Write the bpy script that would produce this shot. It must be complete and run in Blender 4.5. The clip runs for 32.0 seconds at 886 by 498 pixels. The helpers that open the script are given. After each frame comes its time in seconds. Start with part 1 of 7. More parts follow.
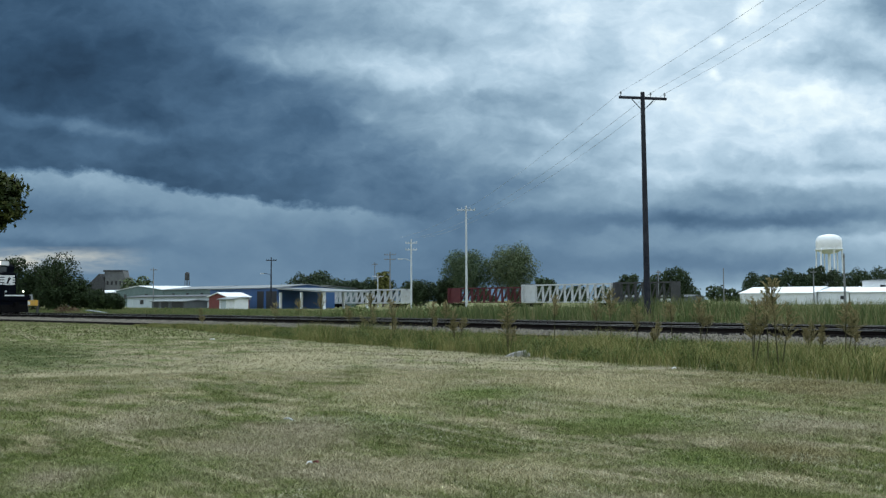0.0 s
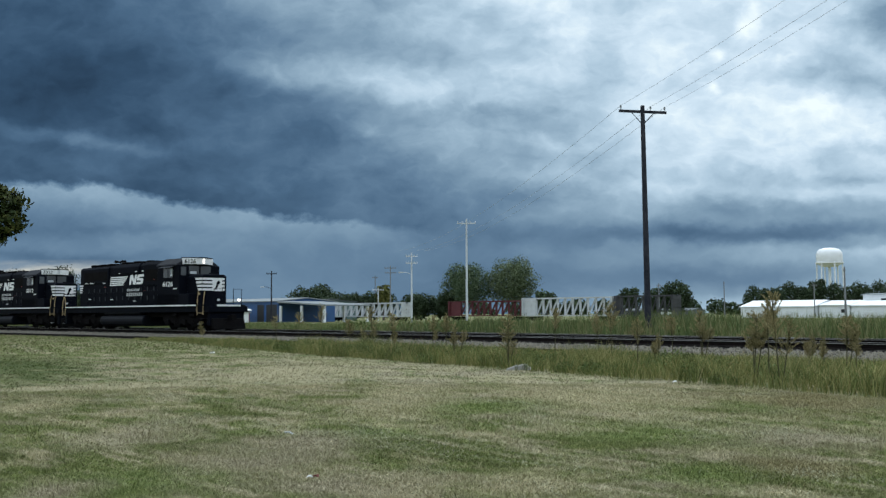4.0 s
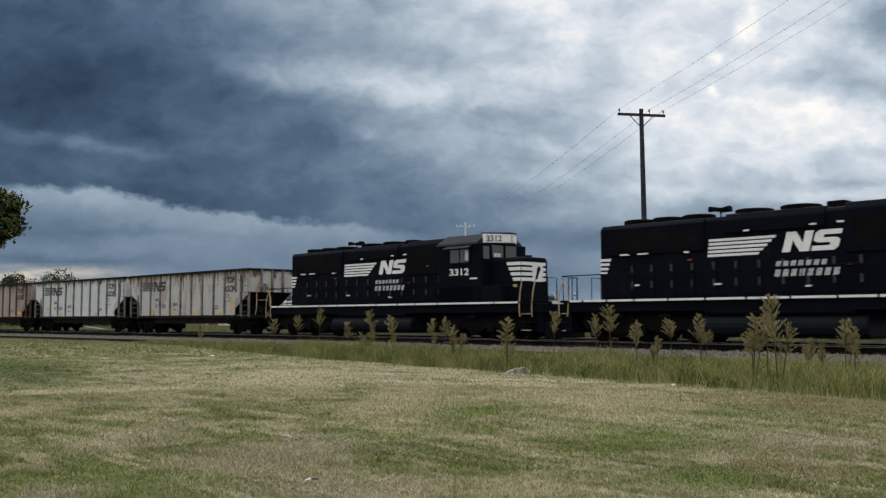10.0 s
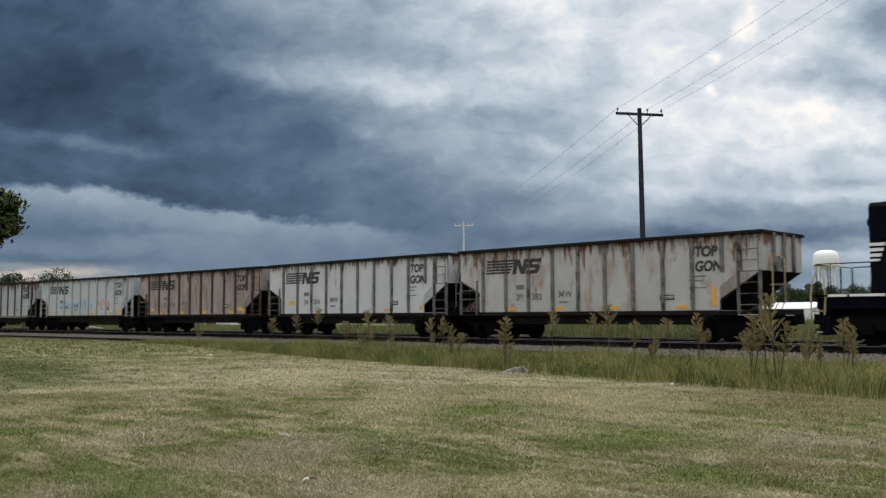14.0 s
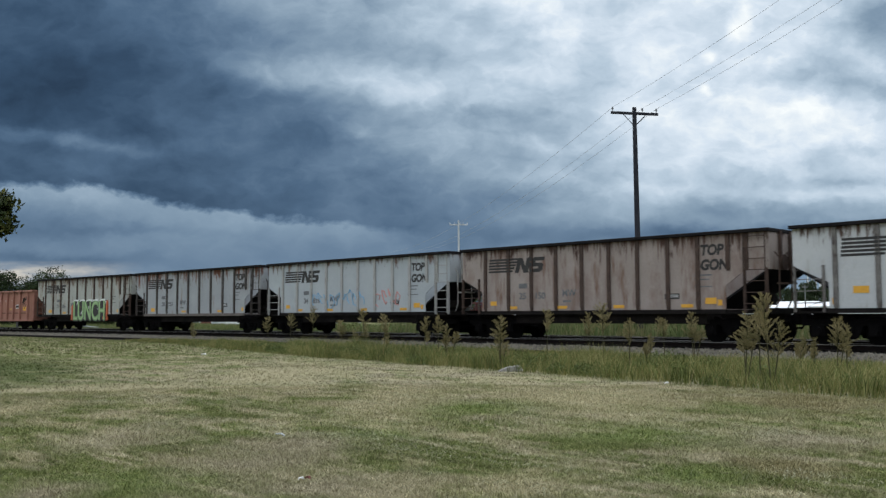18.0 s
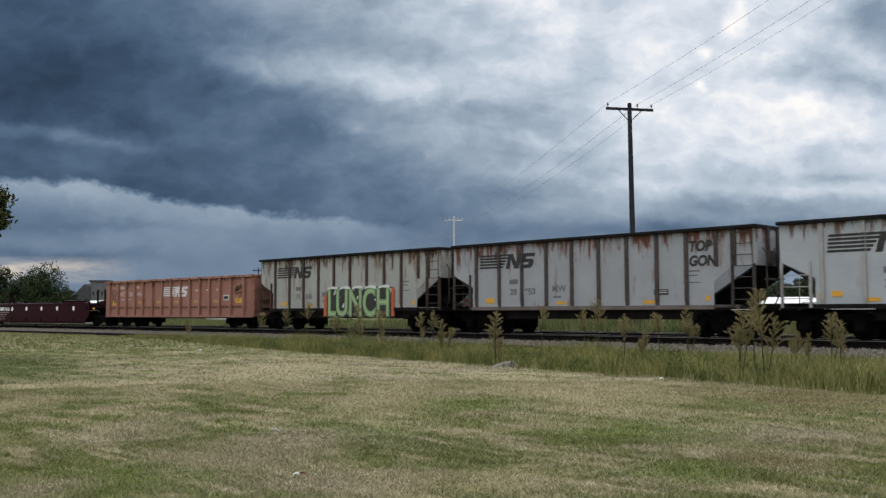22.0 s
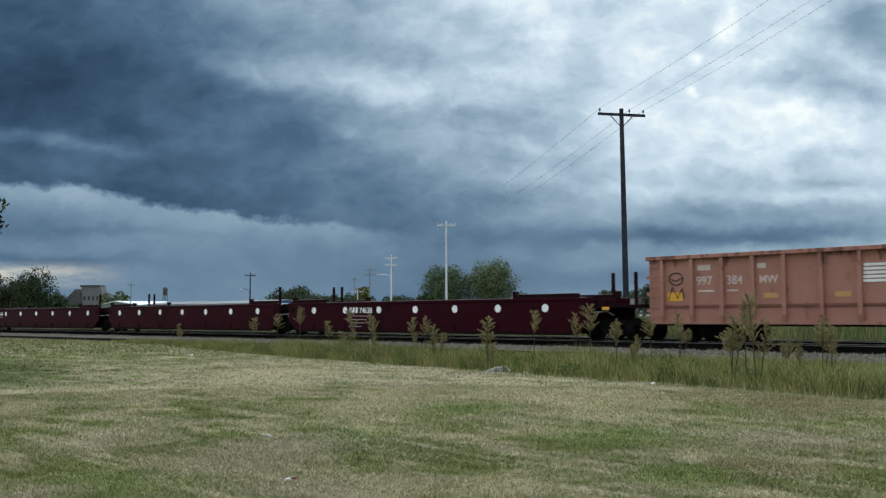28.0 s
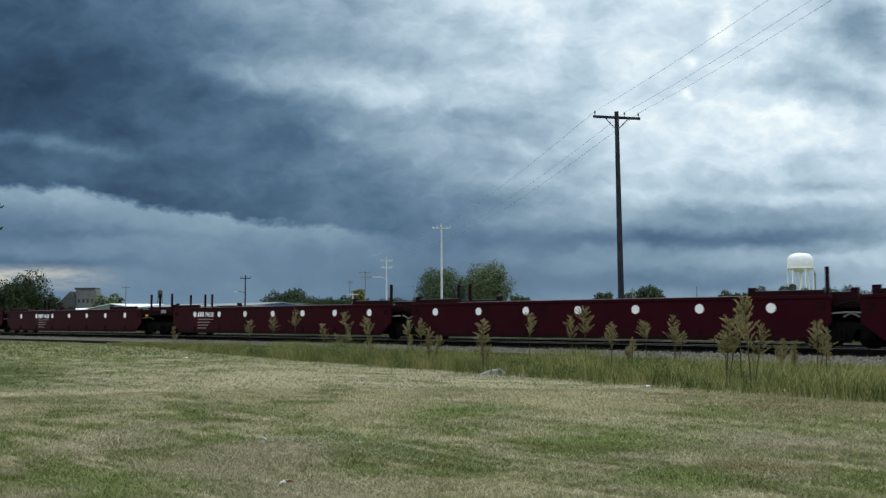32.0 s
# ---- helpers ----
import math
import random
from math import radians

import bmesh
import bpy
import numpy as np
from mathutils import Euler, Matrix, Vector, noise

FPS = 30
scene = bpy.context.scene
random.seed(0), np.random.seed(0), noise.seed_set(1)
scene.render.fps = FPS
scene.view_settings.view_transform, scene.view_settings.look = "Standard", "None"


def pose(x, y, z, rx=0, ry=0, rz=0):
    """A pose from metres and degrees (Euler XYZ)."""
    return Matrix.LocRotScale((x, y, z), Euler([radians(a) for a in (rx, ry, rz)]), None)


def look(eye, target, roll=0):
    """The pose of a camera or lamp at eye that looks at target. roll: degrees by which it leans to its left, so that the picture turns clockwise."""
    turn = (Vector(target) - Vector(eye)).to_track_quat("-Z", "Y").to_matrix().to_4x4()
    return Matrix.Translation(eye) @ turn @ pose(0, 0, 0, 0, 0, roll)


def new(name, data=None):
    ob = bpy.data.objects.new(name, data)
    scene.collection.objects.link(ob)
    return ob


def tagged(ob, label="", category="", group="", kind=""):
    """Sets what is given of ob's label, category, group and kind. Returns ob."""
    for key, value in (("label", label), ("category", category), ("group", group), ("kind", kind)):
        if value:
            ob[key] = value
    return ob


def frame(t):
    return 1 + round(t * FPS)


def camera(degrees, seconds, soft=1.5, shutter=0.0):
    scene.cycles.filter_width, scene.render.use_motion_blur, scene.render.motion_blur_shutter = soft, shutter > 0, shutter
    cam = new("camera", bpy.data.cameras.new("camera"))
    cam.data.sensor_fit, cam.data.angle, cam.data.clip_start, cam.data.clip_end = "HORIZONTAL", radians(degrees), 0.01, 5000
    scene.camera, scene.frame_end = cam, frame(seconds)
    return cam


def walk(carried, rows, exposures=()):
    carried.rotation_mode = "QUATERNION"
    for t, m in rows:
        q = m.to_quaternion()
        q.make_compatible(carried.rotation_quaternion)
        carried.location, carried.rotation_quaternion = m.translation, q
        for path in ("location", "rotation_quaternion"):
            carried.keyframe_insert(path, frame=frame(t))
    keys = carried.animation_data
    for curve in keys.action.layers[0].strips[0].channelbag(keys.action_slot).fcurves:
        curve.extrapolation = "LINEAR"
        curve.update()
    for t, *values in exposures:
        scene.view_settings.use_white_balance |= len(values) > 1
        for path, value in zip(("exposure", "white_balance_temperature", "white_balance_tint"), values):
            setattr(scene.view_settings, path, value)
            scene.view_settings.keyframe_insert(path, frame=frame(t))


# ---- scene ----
# One shot of a freight train that passes a mown field under storm clouds.
# x runs along the railway, y away from the camera, z up; the lawn is z = 0, the rails' tops z = 0.5.
cam = camera(51.3, 32.0, soft=1.35, shutter=0.25)
EYE = (0.0, 0.0, 1.5)
LEAN = -0.23
# seconds, heading to the left of +y in degrees, tilt upwards in degrees
PATH = [(0.0, 45.73, 3.20), (1.0, 45.72, 3.42), (2.0, 45.70, 3.60), (3.0, 45.75, 3.84), (4.0, 45.75, 4.03),
        (5.0, 45.75, 4.11), (6.0, 45.74, 4.22), (7.0, 45.80, 4.35), (8.0, 45.68, 4.32), (9.0, 45.71, 4.26),
        (10.0, 45.68, 4.22), (11.0, 45.72, 4.16), (12.0, 45.64, 4.12), (13.0, 45.63, 4.12), (14.0, 45.57, 4.17),
        (15.0, 45.48, 4.22), (16.0, 45.36, 4.18), (17.0, 45.26, 4.13), (18.0, 45.26, 4.11), (19.0, 45.21, 4.05),
        (20.0, 45.19, 3.95), (21.0, 45.10, 3.85), (22.0, 44.96, 3.84), (23.0, 44.80, 3.87), (24.0, 44.67, 3.88),
        (25.0, 44.66, 3.85), (26.0, 44.63, 3.87), (27.0, 44.54, 3.99), (28.0, 44.48, 4.15), (29.0, 44.30, 4.25),
        (30.0, 44.28, 4.22), (31.0, 44.21, 4.23), (32.0, 44.19, 4.31)]


def aim(heading, tilt):
    a, e = radians(heading), radians(tilt)
    return look(EYE, (EYE[0] - math.sin(a) * math.cos(e), EYE[1] + math.cos(a) * math.cos(e), EYE[2] + math.sin(e)), LEAN)


# seconds, stops, white balance: the clip's camera turns warmer twice and cooler again
EXPOSURES = [(0.0, 0.0, 6150, 6), (6.0, 0.0, 6200, 8), (8.8, 0.0, 6350, 9), (9.3, 0.0, 6800, 14), (9.9, 0.0, 7050, 17), (12.0, 0.0, 7130, 17.5), (14.5, 0.0, 7100, 17.5),
             (16.5, 0.0, 6450, 11), (18.0, 0.0, 6550, 13), (18.6, 0.0, 6850, 17), (19.0, 0.0, 6900, 18), (22.9, 0.0, 6970, 18.5), (23.4, 0.0, 6850, 17), (23.8, 0.0, 6600, 11.5),
             (25.5, 0.0, 6580, 11), (27.5, 0.0, 6450, 9), (30.0, 0.0, 6400, 8), (32.0, 0.0, 6450, 8)]
walk(cam, [(t, aim(a, e)) for t, a, e in PATH], EXPOSURES)

# ---- world, sun ----
SUN_EL, SUN_AZ = radians(48), radians(-30)   # elevation; heading from +y towards +x
world = bpy.data.worlds.new("storm_sky")
scene.world = world
world.use_nodes = True
wn, wl = world.node_tree.nodes, world.node_tree.links
wn.clear()


def wnode(kind, **kw):
    n = wn.new(kind)
    for k, v in kw.items():
        if k == "op":
            n.operation = v
        elif k == "inputs":
            for i, x in v.items():
                if isinstance(x, bpy.types.NodeSocket):
                    wl.new(x, n.inputs[i])
                else:
                    n.inputs[i].default_value = x
    return n


def wmath(op, a, b=0.0, c=0.0):
    return wnode("ShaderNodeMath", op=op, inputs={0: a, 1: b, 2: c}).outputs[0]


def wdot(v, w):
    return wnode("ShaderNodeVectorMath", op="DOT_PRODUCT", inputs={0: v, 1: w}).outputs["Value"]


way = wnode("ShaderNodeTexCoord").outputs["Generated"]
# a flat map of the sky ahead: sx, sy in hundredths of its width about the heading of 45.5 degrees and 4 degrees up
HA, HE = radians(45.4), radians(4.1)
AHEAD = (-math.sin(HA) * math.cos(HE), math.cos(HA) * math.cos(HE), math.sin(HE))
ASIDE = (math.cos(HA), math.sin(HA), 0.0)
ABOVE = (math.sin(HA) * math.sin(HE), -math.cos(HA) * math.sin(HE), math.cos(HE))
ahead = wdot(way, AHEAD)
depth = wmath("MAXIMUM", ahead, 0.12)
sx = wmath("MULTIPLY_ADD", wmath("DIVIDE", wdot(way, ASIDE), depth), 16.33, 7.84)
sy = wmath("MULTIPLY_ADD", wmath("DIVIDE", wdot(way, ABOVE), depth), -16.33, 4.41)
flat = wnode("ShaderNodeCombineXYZ", inputs={0: sx, 1: sy, 2: 0.0}).outputs[0]


def wnoise(vec, scale, detail=4.0, rough=0.55, distort=0.0):
    return wnode("ShaderNodeTexNoise", inputs={"Vector": vec, "Scale": scale, "Detail": detail, "Roughness": rough, "Distortion": distort})


def wvec(op, a, b):
    return wnode("ShaderNodeVectorMath", op=op, inputs={0: a, 1: b}).outputs[0]


# ripples: the map is warped at two sizes before the cloud masses are laid on it
warp = wvec("MULTIPLY", wvec("SUBTRACT", wnoise(wvec("MULTIPLY", flat, (0.5, 0.8, 1.0)), 1.0, 4.0).outputs["Color"], (0.5, 0.5, 0.5)), (0.9, 0.55, 0.0))
warp2 = wvec("MULTIPLY", wvec("SUBTRACT", wnoise(wvec("MULTIPLY", flat, (1.7, 2.6, 1.0)), 1.0, 5.0, 0.6).outputs["Color"], (0.5, 0.5, 0.5)), (0.5, 0.32, 0.0))
warped = wvec("ADD", wvec("ADD", flat, warp), warp2)


def masses(rows, start):
    """Soft cloud masses laid over one another: x, y, half width, half height, lean in degrees, brightness, cover."""
    total = start
    for x, y, w, h, lean, bright, cover_of in rows:
        m = wnode("ShaderNodeMapping")
        m.vector_type = "TEXTURE"
        m.inputs["Location"].default_value = (x, y, 0)
        m.inputs["Rotation"].default_value = (0, 0, radians(lean))
        m.inputs["Scale"].default_value = (w, h, 1)
        wl.new(warped, m.inputs["Vector"])
        fall = wmath("MULTIPLY", wmath("POWER", 0.3679, wdot(m.outputs[0], m.outputs[0])), cover_of)
        total = wmath("MULTIPLY_ADD", wmath("SUBTRACT", bright, total), fall, total)
    return total


# the thick storm cloud on the one side
STORM = [(1.0, 1.6, 2.7, 0.85, 3, 0.235, 0.95), (0.6, 0.1, 2.6, 0.7, 0, 0.33, 0.75), (3.6, 0.5, 1.4, 0.5, 10, 0.43, 0.6), (4.3, 2.2, 2.4, 0.6, 8, 0.385, 0.85),
         (6.3, 3.2, 1.6, 0.45, 12, 0.435, 0.8), (1.4, 2.5, 1.6, 0.14, 10, 0.51, 0.7), (3.7, 2.62, 0.9, 0.16, 6, 0.43, 0.6),
         (1.6, 2.95, 2.6, 0.2, 9, 0.36, 0.8), (5.0, 3.45, 2.0, 0.28, 9, 0.40, 0.75), (7.4, 3.9, 1.5, 0.4, 3, 0.445, 0.8)]
# the paler break above and beside it
BREAK = [(5.8, 0.2, 1.4, 0.35, 5, 0.62, 0.8), (7.6, 0.3, 1.2, 0.5, 10, 0.72, 0.7), (6.5, 0.88, 1.3, 0.22, 5, 0.56, 0.7), (4.9, 1.27, 1.0, 0.22, 9, 0.60, 0.7),
         (7.0, 1.5, 1.6, 0.3, 8, 0.86, 0.95), (6.8, 2.3, 0.7, 0.14, 6, 0.66, 0.75), (7.5, 2.2, 1.0, 0.4, 0, 0.63, 0.7), (7.7, 2.8, 0.6, 0.2, 0, 0.67, 0.6),
         (9.2, 1.1, 1.0, 0.7, 20, 0.82, 0.6), (10.2, 0.5, 0.5, 0.4, 60, 0.90, 0.7), (10.6, 1.3, 0.7, 0.35, -15, 0.75, 0.7), (9.0, 2.25, 1.6, 0.35, 3, 0.67, 0.75)]
# the bright side, with the thinnest places and blue gaps
BRIGHT = [(8.9, 2.8, 1.3, 0.16, 4, 0.56, 0.75), (11.8, 0.5, 0.7, 0.7, 0, 0.83, 0.5), (13.15, 0.3, 0.24, 0.75, 8, 1.0, 0.95), (12.65, 1.1, 0.16, 0.12, -40, 1.0, 0.9), (12.5, 1.6, 0.16, 0.13, 0, 1.0, 0.9),
          (15.6, 0.5, 0.85, 0.6, 25, 0.52, 0.9), (15.2, 1.55, 0.9, 0.3, 10, 0.64, 0.75), (14.3, 1.4, 0.4, 0.14, -25, 0.66, 0.7), (13.8, 1.2, 0.36, 0.1, -35, 0.96, 0.8),
          (14.0, 1.95, 0.9, 0.22, 5, 0.95, 0.8), (12.5, 2.0, 0.5, 0.2, 0, 0.78, 0.6), (15.2, 2.65, 0.8, 0.14, -5, 0.76, 0.6)]
# the bands below
BANDS = [(12.9, 3.25, 2.6, 0.2, 1, 0.72, 0.65), (14.9, 3.25, 0.7, 0.1, 0, 0.66, 0.6), (8.8, 3.5, 1.2, 0.3, 5, 0.50, 0.8), (10.2, 3.6, 0.9, 0.3, -10, 0.68, 0.7),
         (13.2, 3.75, 3.2, 0.24, 0, 0.53, 0.8), (12.6, 4.15, 4.8, 0.28, -1, 0.375, 0.95), (11.2, 4.42, 1.4, 0.14, 2, 0.58, 0.55), (14.9, 4.36, 0.9, 0.09, -2, 0.58, 0.6)]
LOW = [(7.6, 4.7, 1.8, 0.5, 0, 0.44, 0.6), (12.4, 4.9, 4.6, 0.42, 0, 0.425, 0.85), (14.0, 5.15, 2.0, 0.12, 0, 0.52, 0.5)]
side = wnode("ShaderNodeMapRange", inputs={0: wmath("MULTIPLY_ADD", sy, -0.9, sx), 1: 1.5, 2: 9.5, 3: 0.33, 4: 0.87}).outputs[0]
storm = masses(LOW, masses(BANDS, masses(BRIGHT, masses(BREAK, masses(STORM, side)))))
# below the sharp, ragged base of the storm cloud: paler air and rain, with low banks of cloud in it
ragged = wmath("MULTIPLY", wmath("SUBTRACT", wnoise(wvec("MULTIPLY", flat, (1.5, 2.2, 1.0)), 1.0, 7.0, 0.6).outputs["Fac"], 0.5), 0.55)
foot = wmath("MAXIMUM", 3.19, wmath("MINIMUM", wmath("MULTIPLY_ADD", sx, 0.24, 2.85), wmath("MULTIPLY_ADD", sx, 0.12, 3.2)))
under = wmath("SUBTRACT", wmath("ADD", sy, ragged), foot)
open_air = wmath("MULTIPLY", wnode("ShaderNodeMapRange", inputs={0: under, 1: -0.02, 2: 0.11, 3: 0.0, 4: 1.0}).outputs[0],
                 wnode("ShaderNodeMapRange", inputs={0: sx, 1: 6.2, 2: 8.0, 3: 1.0, 4: 0.0}).outputs[0])
pale = wnode("ShaderNodeMapRange", inputs={0: under, 1: 0.0, 2: 0.75, 3: 0.62, 4: 0.515}).outputs[0]
BANKS = [(1.5, 3.45, 1.3, 0.2, 6, 0.66, 0.6), (1.7, 4.05, 1.7, 0.1, 2, 0.42, 0.7), (1.3, 4.25, 1.6, 0.1, 3, 0.52, 0.5), (0.9, 4.52, 2.0, 0.12, 3, 0.40, 0.85), (0.4, 3.95, 1.2, 0.24, 0, 0.40, 0.7),
         (4.9, 4.6, 1.8, 0.7, 0, 0.50, 0.5), (6.4, 4.9, 1.2, 0.5, 0, 0.46, 0.5)]
rainy = wnode("ShaderNodeMix", inputs={0: open_air, 2: storm, 3: masses(BANKS, pale)}).outputs[0]
# folds and wisps, in streaks that sink a little to the one side
slope = wnode("ShaderNodeMapping", inputs={"Rotation": (0, 0, radians(-6)), "Scale": (0.62, 1.0, 1.0)})
wl.new(wvec("ADD", flat, warp2), slope.inputs["Vector"])
billow = wnoise(slope.outputs[0], 1.15, 9.0, 0.6, 0.3).outputs["Fac"]
calm = wnode("ShaderNodeMapRange", inputs={0: sy, 1: 3.2, 2: 4.8, 3: 0.42, 4: 0.17}).outputs[0]
brim = wnode("ShaderNodeMapRange", inputs={0: storm, 1: 0.3, 2: 0.7, 3: 0.5, 4: 1.0}).outputs[0]
puffs = wmath("SUBTRACT", 0.13, wmath("ABSOLUTE", wmath("SUBTRACT", wnoise(wvec("MULTIPLY", warped, (0.75, 1.2, 1.0)), 1.3, 3.0, 0.5).outputs["Fac"], 0.5)))
fine = wmath("MULTIPLY", wmath("MULTIPLY_ADD", puffs, 0.75, wmath("SUBTRACT", billow, 0.5)), wmath("MULTIPLY", calm, brim))
tone = wnode("ShaderNodeValToRGB", inputs={0: wmath("ADD", rainy, fine)})
ramp = tone.color_ramp
ramp.elements.remove(ramp.elements[1])
# brightness, red and blue against green: thick cloud is bluer
for i, (at, red, blue) in enumerate(((0.22, 0.44, 1.9), (0.3, 0.465, 1.8), (0.4, 0.53, 1.64), (0.5, 0.61, 1.47), (0.6, 0.68, 1.32), (0.7, 0.735, 1.235), (0.8, 0.785, 1.18), (0.9, 0.85, 1.12), (1.0, 0.93, 1.06))):
    e = ramp.elements[0] if i == 0 else ramp.elements.new(at)
    g = ((at + 0.055) / 1.055) ** 2.4
    e.position, e.color = at, (g * red, g, min(g * blue, 1.0), 1)
# a strip of warm evening light under the farthest cloud
torn = wnoise(wvec("MULTIPLY", flat, (1.2, 5.0, 1.0)), 1.0, 5.0, 0.6).outputs["Fac"]
strip = wmath("MULTIPLY", wnode("ShaderNodeMapRange", inputs={0: wmath("ABSOLUTE", wmath("SUBTRACT", sy, 4.84)), 1: 0.06, 2: 0.26, 3: 1.0, 4: 0.0}).outputs[0],
              wnode("ShaderNodeMapRange", inputs={0: sx, 1: 1.0, 2: 2.6, 3: 1.0, 4: 0.0}).outputs[0])
warm = wnode("ShaderNodeMix", inputs={0: wmath("MULTIPLY", strip, wnode("ShaderNodeMapRange", inputs={0: torn, 1: 0.38, 2: 0.62, 3: 0.25, 4: 1.0}).outputs[0])})
warm.data_type = "RGBA"
wl.new(tone.outputs[0], warm.inputs[6])
warm.inputs[7].default_value = (0.62, 0.60, 0.53, 1)
# out of sight, overhead and behind, the overcast goes on, thinner and brighter
cover = wnoise(wvec("MULTIPLY", way, (2.0, 2.0, 4.0)), 1.2, 5.0).outputs["Fac"]
up = wdot(way, (0, 0, 1))
height = wnode("ShaderNodeMapRange", inputs={0: up, 1: 0.0, 2: 0.9, 3: 0.22, 4: 1.0}).outputs[0]
veil = wnode("ShaderNodeMix", inputs={0: cover})
veil.data_type = "RGBA"
veil.inputs[6].default_value, veil.inputs[7].default_value = (1.15, 1.35, 1.55, 1), (2.2, 2.35, 2.45, 1)
thin = wnode("ShaderNodeVectorMath", op="SCALE", inputs={0: veil.outputs[2], "Scale": height}).outputs[0]
inside = wmath("MULTIPLY", wnode("ShaderNodeMapRange", inputs={0: ahead, 1: 0.55, 2: 0.78, 3: 0.0, 4: 1.0}).outputs[0],
               wnode("ShaderNodeMapRange", inputs={0: up, 1: 0.36, 2: 0.62, 3: 1.0, 4: 0.0}).outputs[0])
clouds = wnode("ShaderNodeMix", inputs={0: inside})
clouds.data_type = "RGBA"
wl.new(thin, clouds.inputs[6])
wl.new(warm.outputs[2], clouds.inputs[7])
air = wnode("ShaderNodeTexSky")
air.sky_type, air.sun_disc, air.sun_elevation, air.sun_rotation = "NISHITA", False, SUN_EL, SUN_AZ
both = wnode("ShaderNodeMixShader", inputs={0: 0.012})
bg1 = wnode("ShaderNodeBackground", inputs={0: clouds.outputs[2], 1: 1.0})
bg2 = wnode("ShaderNodeBackground", inputs={0: air.outputs[0], 1: 0.1})
wl.new(bg1.outputs[0], both.inputs[1])
wl.new(bg2.outputs[0], both.inputs[2])
wl.new(both.outputs[0], wnode("ShaderNodeOutputWorld").inputs[0])

sun = new("sun", bpy.data.lights.new("sun", "SUN"))
sun.data.energy, sun.data.angle, sun.data.color = 0.9, radians(25), (1.0, 0.95, 0.86)
sun.matrix_world = look((math.sin(SUN_AZ) * math.cos(SUN_EL) * 60, math.cos(SUN_AZ) * math.cos(SUN_EL) * 60, math.sin(SUN_EL) * 60), (0, 0, 0))


